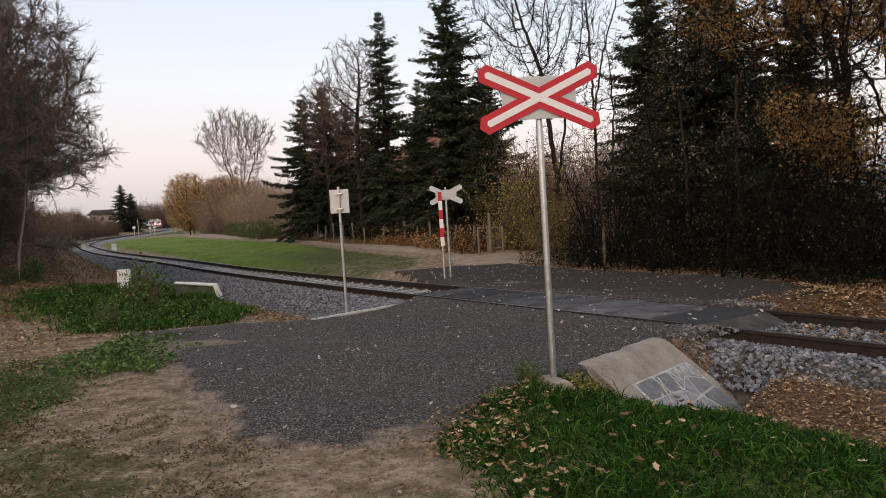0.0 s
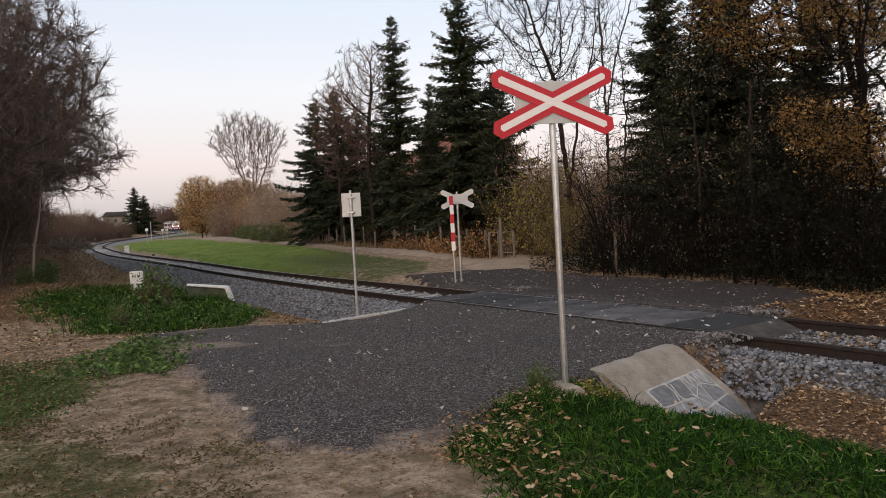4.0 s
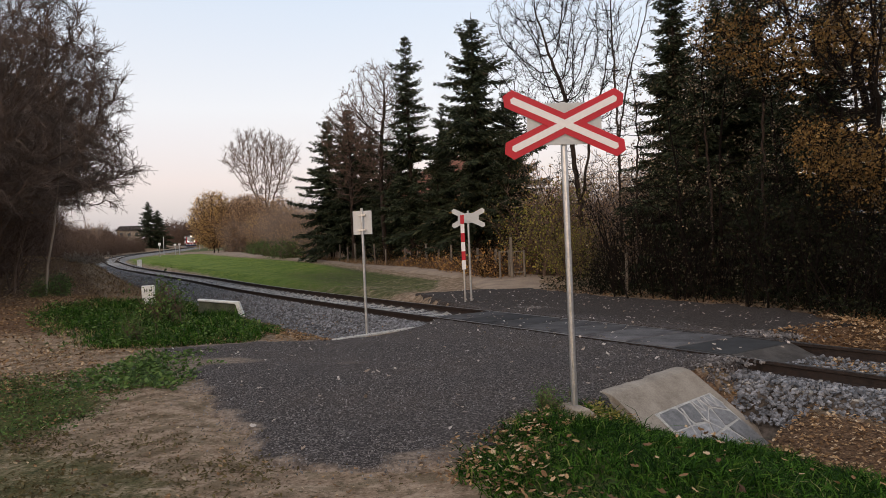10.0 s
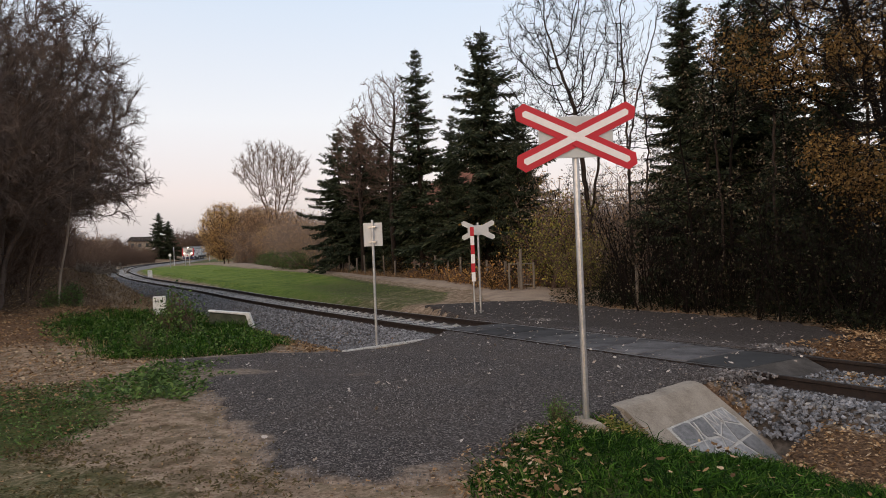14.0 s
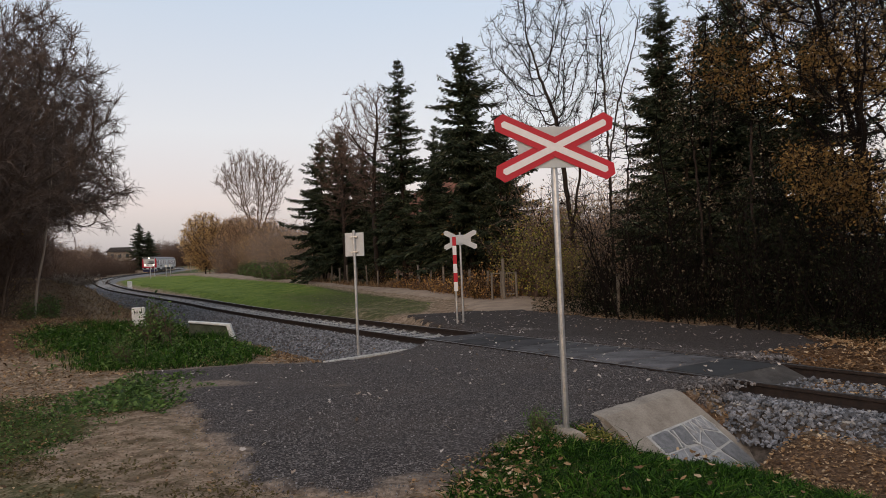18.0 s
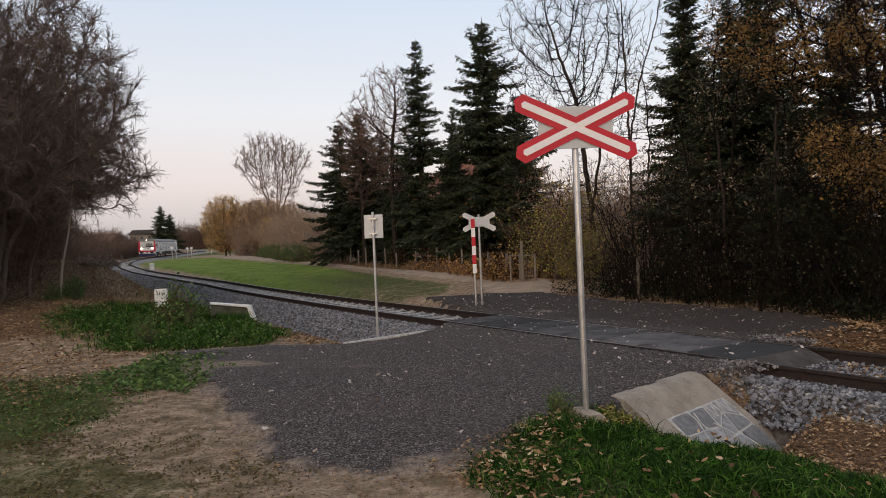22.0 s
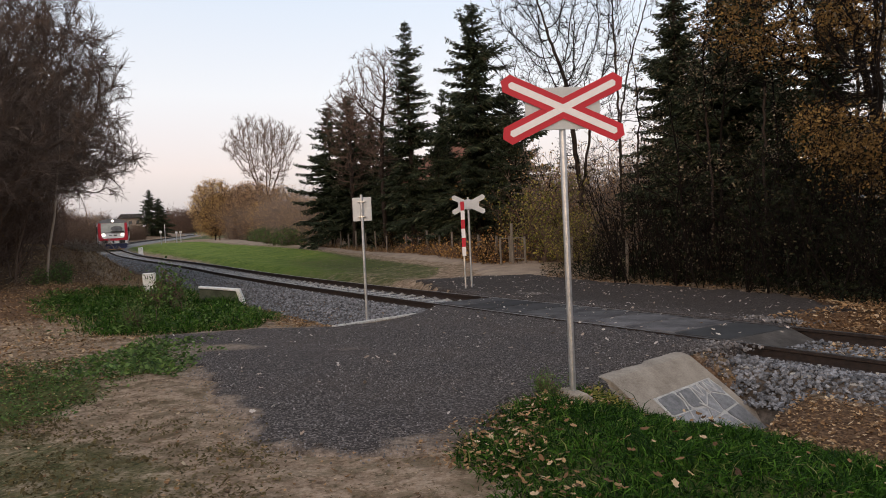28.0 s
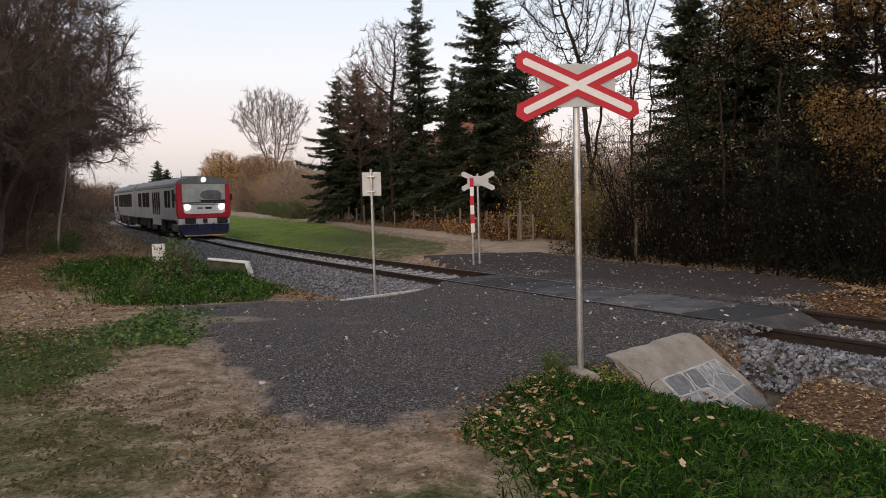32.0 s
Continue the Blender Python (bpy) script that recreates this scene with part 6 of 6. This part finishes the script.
    # cab front: red frame, windscreen, lamp panel, buffer beam, plough
    face = [(-1.42, 1.05), (1.42, 1.05), (1.5, 1.3), (1.48, 2.95), (1.3, 3.2), (-1.3, 3.2), (-1.48, 2.95), (-1.5, 1.3)]
    cab = part("cab_front", along_y(prism(face, 1.0, bevel=0.05), 0.06, 0.9), M_TRAIN_RED, car, "red frame round the cab front")
    part("brow", along_y(prism([(-1.36, 3.02), (1.36, 3.02), (1.3, 3.2), (0.85, 3.4), (0.3, 3.47), (-0.3, 3.47), (-0.85, 3.4), (-1.3, 3.2)], 1.0), 0.02, 0.6), M_ROOF, cab, "dark brow above the windscreen")
    part("windscreen", boxed(-1.19, 0.015, 1.98, 1.19, 0.07, 3.01, 0.01), M_SCREEN_SKY, cab, "wide windscreen with the sky's reflection painted pale")
    # flat grey piece added as the dark reflection in the glass
    part("reflection_patch", prism([(-0.25, 2.35), (0.0, 2.15), (0.95, 2.12), (1.0, 2.45), (0.8, 2.66), (0.2, 2.68), (-0.1, 2.58)], 0.008), M_ROOF, cab, "grey patch shaped as a dark reflection in the windscreen").matrix_basis = Matrix.Translation((0, 0.009, 0))
    part("dashboard", boxed(-0.2, 0.004, 2.0, 1.17, 0.013, 2.12, 0.003), M_TRAIN_DARK, cab)
    part("wiper_strip", boxed(-1.19, 0.0, 1.93, 1.19, 0.05, 1.98), M_TRAIN_DARK, cab)
    part("lamp_panel", prism([(-1.17, 1.92), (1.17, 1.92), (1.13, 1.42), (0.95, 1.33), (-0.95, 1.33), (-1.13, 1.42)], 0.06), M_SIGN_WHITE, cab, "off-white lamp panel").matrix_basis = Matrix.Translation((0, 0.05, 0))
    part("grille_line", boxed(-0.95, 0.01, 1.84, 0.95, 0.02, 1.87), M_TRAIN_DARK, cab)
    part("number_mark", boxed(0.05, 0.01, 1.6, 0.4, 0.02, 1.72), M_TRAIN_DARK, cab)
    part("number_mark", boxed(-0.4, 0.01, 1.6, -0.1, 0.02, 1.7), M_ROOF, cab)
    for x, z, r in ((-0.95, 1.72, 0.15), (0.95, 1.72, 0.15), (0.0, 3.26, 0.12)):
        part("headlight", rod(bmesh.new(), (x, -0.035, z), (x, 0.03, z), r, n=20), M_LAMP, car, "glowing white headlight")
    part("buffer_beam", boxed(-1.42, 0.08, 0.72, 1.42, 0.6, 1.06, 0.03), M_SIGN_WHITE, car, "pale buffer beam")
    for sx in (-0.88, 0.88):
        bf = part("buffer", rod(bmesh.new(), (sx, -0.35, 0.95), (sx, 0.1, 0.95), 0.13, n=14), M_TRAIN_DARK, car, "black buffer")
        part("buffer_head", boxed(sx - 0.3, -0.4, 0.78, sx + 0.3, -0.34, 1.13, 0.04, 2), M_TRAIN_DARK, bf)
    part("coupling", boxed(-0.09, -0.2, 0.8, 0.09, 0.1, 1.05, 0.02), M_TRAIN_DARK, car)
    part("plough", prism([(-1.38, 0.72), (1.38, 0.72), (1.28, 0.2), (1.05, 0.1), (-1.05, 0.1), (-1.28, 0.2)], 0.12), M_TRAIN_BLUE, car, "dark blue snow plough skirt").matrix_basis = Matrix.Translation((0, 0.1, 0))
    part("plough_edge", boxed(-1.15, -0.02, 0.07, 1.15, 0.06, 0.125), M_YELLOW, car, "yellow-orange lower edge")
    part("skirt", boxed(-1.4, 0.16, 0.3, 1.4, 2.0, 0.74, 0.04), M_TRAIN_BLUE, car)
    for sx in (-0.45, 0.45):
        part("hose", rod(rod(bmesh.new(), (sx, -0.06, 0.8), (sx, -0.1, 0.5), 0.025), (sx, -0.1, 0.5), (sx * 0.7, -0.05, 0.36), 0.025), M_TRAIN_DARK, car)
    for sx in (-1, 1):
        part("mirror", boxed(sx * 1.5, 0.28, 2.1, sx * 1.68, 0.34, 2.45, 0.015), M_TRAIN_DARK, car)
    part("aerial", rod(bmesh.new(), (-0.9, 1.4, 3.4), (-0.9, 1.4, 3.85), 0.02, n=6), M_TRAIN_DARK, car)
    return car


# ---- grass, weeds, fallen leaves ----
def scatter(rng, poly, n, edge=0.1):
    p = np.array(poly, float)
    lo, hi = p.min(0), p.max(0)
    out = np.zeros((0, 2))
    while len(out) < n:
        q = lo + (hi - lo) * rng.random((n * 2, 2))
        keep = inside(poly, q[:, 0], q[:, 1]) > -edge * rng.random(len(q)) + edge * 0.5 * wobble(q[:, 0], q[:, 1], 3)
        out = np.vstack([out, q[keep]])
    out = out[:n]
    return np.column_stack([out, terrain(out[:, 0], out[:, 1])])


def clip_road(p, margin=0.02):
    return p[(inside(ROAD, p[:, 0], p[:, 1]) < margin) & (inside(APRON, p[:, 0], p[:, 1]) < 0.03)]


def grass(name, label, seed, p, height, width, material, lean=0.5, clump=0.0):
    rng = np.random.default_rng(seed)
    n = len(p)
    a = unit(np.column_stack([rng.normal(size=(n, 2)) * lean, np.ones(n)]))
    h = height * rng.uniform(0.45, 1.25, (n, 1)) * (1 + 0.5 * wobble(p[:, 0], p[:, 1], 2.6, seed)[:, None])
    side = unit(np.cross(a, rng.normal(size=(n, 3))))
    fall = np.column_stack([a[:, :2] * 0.35, -0.22 * np.ones(n)]) * h
    b = p - [0, 0, 0.02]
    mid = b + a * h * 0.55
    tip = mid + a * h * 0.45 + fall
    w = width * rng.uniform(0.6, 1.3, (n, 1))
    v = np.stack([b - side * w * 0.5, b + side * w * 0.5, mid + side * w * 0.4, mid - side * w * 0.4, tip + side * w * 0.06, tip - side * w * 0.06], 1).reshape(-1, 3)
    i = np.arange(n)[:, None] * 6
    f = np.concatenate([i + [0, 1, 2, 3], i + [3, 2, 4, 5]])
    tagged(new(name, fast_mesh(name, v, f, material)), label, "grass", kind="stuff")


def weeds(name, label, seed, p, size, material, rise=0.1):
    rng = np.random.default_rng(seed)
    q = p + np.column_stack([rng.normal(size=(len(p), 2)) * 0.03, rng.uniform(0.0, rise, len(p))])
    a = unit(np.column_stack([rng.normal(size=(len(p), 2)), rng.uniform(-0.1, 0.7, len(p))]))
    b = unit(np.cross(a, np.array([0, 0, 1.0]) + 0.4 * rng.normal(size=(len(p), 3))))
    s = size * rng.uniform(0.5, 1.4, (len(p), 1))
    v, f = blades(q, a * s, b * s * 0.5, np.array([0, 0, 1.0]) * s * 0.15)
    tagged(new(name, fast_mesh(name, v, f, material)), label, "weeds", kind="stuff")


def litter(name, label, seed, p, size, material, lift=0.012):
    """Fallen leaves: flat five-cornered leaves, curled up a little."""
    rng = np.random.default_rng(seed)
    n = len(p)
    ang = rng.random(n) * 6.283
    a = np.column_stack([np.cos(ang), np.sin(ang), rng.normal(size=n) * 0.3])
    b = np.column_stack([-np.sin(ang), np.cos(ang), rng.normal(size=n) * 0.3])
    s = size * rng.uniform(0.55, 1.35, (n, 1))
    c = p + [0, 0, lift]
    up = np.array([0, 0, 1.0]) * s * rng.uniform(0.0, 0.42, (n, 1))
    side = rng.uniform(0.75, 1.2, (n, 1))
    rim = [(-0.55, 0.0, 0.9), (-0.34, -0.2, 0.5), (-0.12, -0.34, 1.0), (0.08, -0.22, 0.45), (0.28, -0.27, 0.8), (0.58, 0.0, 1.0), (0.3, 0.25, 0.6), (0.1, 0.21, 0.35), (-0.1, 0.36, 0.9), (-0.36, 0.19, 0.5)]
    v = np.stack([c + a * s * u + b * s * w * side + up * h * rng.uniform(0.4, 1.1, (n, 1)) for u, w, h in rim], 1).reshape(-1, 3)
    i = np.arange(n)[:, None] * 10
    f = np.concatenate([i + [0, 1, 2, 9], i + [2, 3, 8, 9], i + [3, 4, 7, 8], i + [4, 5, 6, 7]])
    tagged(new(name, fast_mesh(name, v, f, material)), label, "leaves", kind="stuff")


def strip(rng, n, s0, s1, d0, d1):
    """Points beside the track: along s, across d."""
    s, d = rng.uniform(s0, s1, n), rng.uniform(d0, d1, n) + DC
    x, y = N.x * d + U.x * s, N.y * d + U.y * s
    return np.column_stack([x, y, terrain(x, y)])


def build_cover():
    rng = np.random.default_rng(17)
    grass("grass", "lush green grass on the verge by the sign", 1, clip_road(scatter(rng, GRASS_NEAR, 56000, 0.25)), 0.13, 0.010, M_GRASS, 0.6)
    grass("grass", "green grass and weeds on the ditch bank", 2, clip_road(scatter(rng, GRASS_LEFT, 24000, 0.7)), 0.24, 0.013, M_GRASS, 0.5)
    weeds("weeds", "low broad-leaved weeds on the ditch bank", 3, clip_road(scatter(rng, GRASS_LEFT, 3200, 1.1)), 0.09, M_LEAF_GREEN, 0.16)
    weeds("weeds", "low green weeds at the road's edge", 4, scatter(rng, GRASS_TUFT, 2200, 0.7), 0.075, M_LEAF_GREEN, 0.05)
    weeds("weeds", "sparse weeds in the trodden soil", 5, scatter(rng, GRASS_SIDE, 5200, 0.9), 0.042, M_LEAF_GREEN, 0.04)
    side_p = scatter(rng, GRASS_SIDE, 26000, 0.9)
    side_p = side_p[wobble(side_p[:, 0], side_p[:, 1], 2.2, 4) + 0.5 * wobble(side_p[:, 0], side_p[:, 1], 6, 2) + 0.4 * rng.normal(size=len(side_p)) > -0.1]
    grass("grass", "short green grass in the trodden soil", 6, side_p, 0.055, 0.008, M_GRASS, 0.9)
    grass("grass", "thin olive turf at the verge's foot", 29, scatter(rng, GRASS_FOOT, 7000, 0.4), 0.035, 0.006, M_STUNTED, 1.0)
    near = [(-3.4, 2.6), (2, 2.6), (0.4, 4.6), (-1.2, 4.9), (-2.2, 5.8), (-3.2, 6.4), (-4.5, 5.2)]
    grass("dry_grass", "short worn dry grass in the soil", 7, scatter(rng, near, 5200, 0.2), 0.03, 0.005, M_GRASS_DRY, 1.3)
    lawn = scatter(rng, LAWN, 26000, 0.3)
    lawn = lawn[rng.random(len(lawn)) < 0.28 + 0.12 * smooth(26, 34, lawn[:, 1]) + 0.6 * smooth(34, 58, lawn[:, 1]) + 0.25 * wobble(lawn[:, 0], lawn[:, 1], 0.8)]
    grass("grass", "mown grass strip beside the line", 8, lawn[lawn[:, 1] < 70], 0.06, 0.03, M_LAWN, 0.8)
    fence = [(3.2, 25.6), (3.9, 27.2), (2.6, 31), (0.6, 37), (-2.2, 41.6), (-7.4, 52), (-10.0, 57.8), (-11.2, 57.2), (-8.6, 51.6), (-3.3, 40.6), (-0.8, 36.2), (1.5, 29.4)]
    grass("dry_grass", "tall dry grass along the fence", 9, scatter(rng, fence, 5000, 0.4), 0.36, 0.016, M_GRASS_DRY, 0.35)
    grass("dry_grass", "dry grass on the ditch bank", 10, strip(rng, 2500, 17, 42, -6.5, -3.4), 0.3, 0.014, M_GRASS_DRY, 0.5)
    bank_g = strip(rng, 5200, 20, 38, -8.0, -3.6)
    bank_g = bank_g[wobble(bank_g[:, 0], bank_g[:, 1], 1.3, 8) + 0.4 * rng.normal(size=len(bank_g)) > -0.1]
    grass("dry_grass", "tan dry grass on the bank above the line", 33, bank_g, 0.22, 0.016, M_GRASS_DRY, 0.7)
    # leaves
    litter("fallen_leaves", "brown fallen leaves in the ditch", 11, clip_road(strip(rng, 8000, 0.5, 5.7, -3.1, -0.95), -0.05), 0.035, M_FALLEN, 0.02)
    litter("fallen_leaves", "brown fallen leaves beside the far rail", 12, clip_road(strip(rng, 21000, -1.5, 6.8, 1.15, 5.2), -0.02), 0.058, M_FALLEN, 0.07)
    litter("fallen_leaves", "fallen leaves between the rails", 13, strip(rng, 2800, -2, 4.8, -0.66, 0.66) * [1, 1, 0] + [0, 0, -0.125], 0.05, M_FALLEN, 0.01)
    litter("fallen_leaves", "brown fallen leaves at the ballast's foot", 14, clip_road(strip(rng, 2600, 11.6, 21, -3.9, -2.3), -0.05), 0.06, M_FALLEN, 0.06)
    bank_p = clip_road(strip(rng, 52000, 7, 42, -14, -3.9), -0.05)
    bank_p = bank_p[(bank_p[:, 0] < -4.6 - 0.8 * rng.random(len(bank_p))) | (bank_p[:, 1] > 11.5)]
    litter("fallen_leaves", "brown leaf litter on the bank", 15, bank_p, 0.05, M_FALLEN, 0.02)
    toe = strip(rng, 1700, 12.4, 22, -2.75, -1.6)
    toe = toe[rng.random(len(toe)) < 0.35 + 0.65 * smooth(1.8, 2.6, DC - toe[:, 0] * N.x - toe[:, 1] * N.y)]
    toe[:, 2] = np.interp(DC - toe[:, 0] * N.x - toe[:, 1] * N.y, [1.4, 2.6], [-0.155, -0.44]) + 0.035
    litter("fallen_leaves", "brown fallen leaves caught on the ballast shoulder", 31, toe, 0.05, M_FALLEN, 0.0)
    yellow = [(1.3, 6.25), (1.72, 6.68), (1.95, 6.4), (1.5, 6.05)]
    weeds("weeds", "yellowing weeds beside the culvert apron", 32, scatter(rng, yellow, 420, 0.06), 0.045, M_LEAF_OLIVE, 0.1)
    road = scatter(rng, ROAD, 820, 0.0)
    road = road[rng.random(len(road)) < np.where(road[:, 0] * N.x + road[:, 1] * N.y > DC - 2, 1.0, 0.45)]
    road[:, 2] = level(road[:, 1]) + 0.006
    d, s = track_coords(road[:, 0], road[:, 1])
    road = road[np.abs(np.abs(d) - 0.75) > 0.1]
    litter("fallen_leaves", "scattered pale dry leaves on the road", 16, road, 0.05, M_FALLEN_PALE, 0.01)
    edge = [(3.2, 21.5), (4.3, 19.3), (5.2, 17.6), (6.6, 15.2), (7.2, 13), (7.0, 11.3), (8, 11.6), (8.2, 13.6), (7, 16.8), (5.6, 19.6), (4.4, 22.4)]
    e = scatter(rng, edge, 1300, 0.3)
    litter("fallen_leaves", "brown fallen leaves along the wood's edge", 17, np.column_stack([e[:, :2], np.maximum(e[:, 2], -0.02)]), 0.055, M_FALLEN, 0.02)
    litter("fallen_leaves", "brown leaves caught in the grass", 18, scatter(rng, GRASS_NEAR, 260, 0.3), 0.045, M_FALLEN, 0.11)
    edge_l = scatter(rng, [(0.14, 5.0), (0.45, 5.3), (0.7, 4.6), (0.9, 3.6), (0.95, 2.8), (0.7, 2.7), (0.45, 3.7), (0.28, 4.4)], 190, 0.14)
    litter("fallen_leaves", "pale brown leaves drifted along the verge", 30, edge_l, 0.043, M_FALLEN, 0.06)
    litter("fallen_leaves", "brown leaves round the sign's foot", 19, scatter(rng, [(0.8, 6.05), (1.5, 6.6), (1.7, 6.5), (1.5, 6.0), (0.75, 5.2), (0.7, 4.3), (0.1, 4.2), (-0.2, 4.9)], 520, 0.05), 0.034, M_FALLEN, 0.06)
    litter("fallen_leaves", "single dry leaves on the trodden soil", 20, scatter(rng, [(-6, 4), (0, 3), (0, 5), (-2.5, 6.5), (-4, 9), (-8, 11)], 170, 0.1), 0.04, M_FALLEN, 0.012)
    long = scatter(rng, [(1.7, 6.5), (2.0, 6.35), (2.5, 6.0), (2.7, 5.9), (2.3, 5.9), (1.8, 6.2)], 60, 0.05)
    grass("grass", "long arching grass blades at the apron's foot", 23, long, 0.42, 0.01, M_GRASS, 0.7)
    soil = [(-8.5, 10.5), (-6, 4), (-3, 3.2), (0, 3), (-0.1, 4.9), (-1.3, 5.0), (-2.4, 6.4), (-3.1, 7.6), (-5.2, 10.2), (-5.4, 12)]
    litter("fallen_leaves", "small dark rotting leaves on the soil", 21, scatter(rng, soil, 2600, 0.1), 0.022, M_FALLEN, 0.004)
    tuft = scatter(rng, soil, 30000, 0.1)
    tuft = tuft[wobble(tuft[:, 0], tuft[:, 1], 1.6, 7) + 0.8 * wobble(tuft[:, 0], tuft[:, 1], 4.6, 3) + 0.5 * rng.normal(size=len(tuft)) > 0.35]
    weeds("weeds", "flattened olive-brown tufts in the soil", 22, tuft, 0.02, M_STUNTED, 0.008)
    clump = np.vstack([scatter(rng, GRASS_FRONT, 9000, 0.8), scatter(rng, GRASS_SIDE, 9000, 1.2)])
    clump = clump[wobble(clump[:, 0], clump[:, 1], 3.0, 1) + 0.6 * wobble(clump[:, 0], clump[:, 1], 7, 9) + 0.4 * rng.normal(size=len(clump)) > 0.0]
    weeds("weeds", "mossy olive turf in the trodden soil", 24, clump, 0.036, M_STUNTED, 0.028)
    fringe = [(3.4, 21.8), (4.5, 19.5), (5.4, 17.8), (6.8, 15.4), (7.3, 13), (7.2, 11.2), (9.5, 10.2), (9.5, 12), (8.2, 15.6), (6.4, 19.6), (4.8, 22.4)]
    # bramble leaves also carry the wood's shade as colour
    weeds("weeds", "low bramble in shade colours along the wood's edge", 27, scatter(rng, fringe, 8000, 0.3), 0.075, M_LEAF_SHADED, 0.4)
    litter("fallen_leaves", "yellowed leaves on the mossy turf", 25, np.vstack([scatter(rng, GRASS_SIDE, 260, 0.8), scatter(rng, GRASS_FRONT, 110, 0.5)]), 0.03, M_FALLEN, 0.03)
    stone_foot = [(-8.7, 18.3), (-7.2, 17.6), (-6.6, 18.6), (-7.4, 19.3), (-8.6, 19.2)]
    grass("grass", "tall grass round the distance stone", 26, scatter(rng, stone_foot, 2000, 0.3), 0.42, 0.014, M_GRASS, 0.35)
    wall_foot = [(-6.3, 16.1), (-4.9, 16.3), (-4.8, 16.85), (-6.2, 16.9)]
    grass("grass", "grass at the headwall's foot", 28, scatter(rng, wall_foot, 1500, 0.2), 0.4, 0.012, M_GRASS, 0.4)
    weed = thicket_meshes(81, 0.7, 1.0, 16, M_TWIG, M_LEAF_GREEN, 1700, 0.075, 0.25, 0.004)
    plant("tall_weed", weed, "tall dark green weed on the ditch bank", "weed", (-6.15, 15.6), 0, 1.0)
    plant("tall_weed", weed, "green nettle beside the sign's footing", "weed", (1.02, 6.32), 60, 0.28)
    for x, y, sz in ((-12.0, 21.8, 0.6), (-12.5, 22.8, 0.7), (-12.1, 20.9, 0.55), (-12.9, 23.6, 0.6)):
        plant("tall_weed", weed, "dark green bramble clump under the birch", "weed", (x, y), 90 * x, sz, "brambles under the birch")
    plant("tall_weed", weed, "small leafy weed at the road's corner", "weed", (-5.6, 12.6), 60, 0.55)


# ---- the moving train ----
TRAIN_Y = [(0.0, 258), (3, 243), (5, 233), (7, 222.5), (9, 211), (11, 200), (13, 187), (15, 174), (17, 161), (19, 147.5), (21, 134), (23, 119), (25, 103), (26, 94.5), (27, 85.5), (28, 76), (29, 67), (30, 58.5), (30.5, 54), (31, 49.4), (31.5, 44.3), (32, 38.9)]


def car_pose(s):
    a, _ = at_arc(s + 2.6)
    b, _ = at_arc(s + 11.0)
    d = b - a
    f = a - d / np.linalg.norm(d) * 2.6
    return pose(*f, math.degrees(math.atan2(d[2], math.hypot(d[0], d[1]))), 0, math.degrees(math.atan2(-d[0], d[1])))


def motions(lead, trailer):
    order = np.argsort(LINE[:, 1])
    ts = sorted(set([i * 0.5 for i in range(65)]))
    y = np.interp(ts, [t for t, _ in TRAIN_Y], [v for _, v in TRAIN_Y])
    s = np.interp(y, LINE[order, 1], ARC[order])
    s = np.convolve(np.pad(s, 2, mode="reflect", reflect_type="odd"), np.ones(5) / 5, "valid")
    walk(lead, [(t, car_pose(v)) for t, v in zip(ts, s)])
    walk(trailer, [(t, car_pose(v + 14.1)) for t, v in zip(ts, s)])


build_ground()
build_road()
build_path()
build_hills()
build_signs()
build_headwalls()
build_trees()
build_wood()
build_fence()
build_far()
LEAD = build_car("railcar", "silver railcar with red cab frame and lit headlights", True)
TRAILER = build_car("railcar", "silver trailer coach coupled behind the railcar", False)
build_cover()
build_crossing()
build_track()
build_ballast()
motions(LEAD, TRAILER)
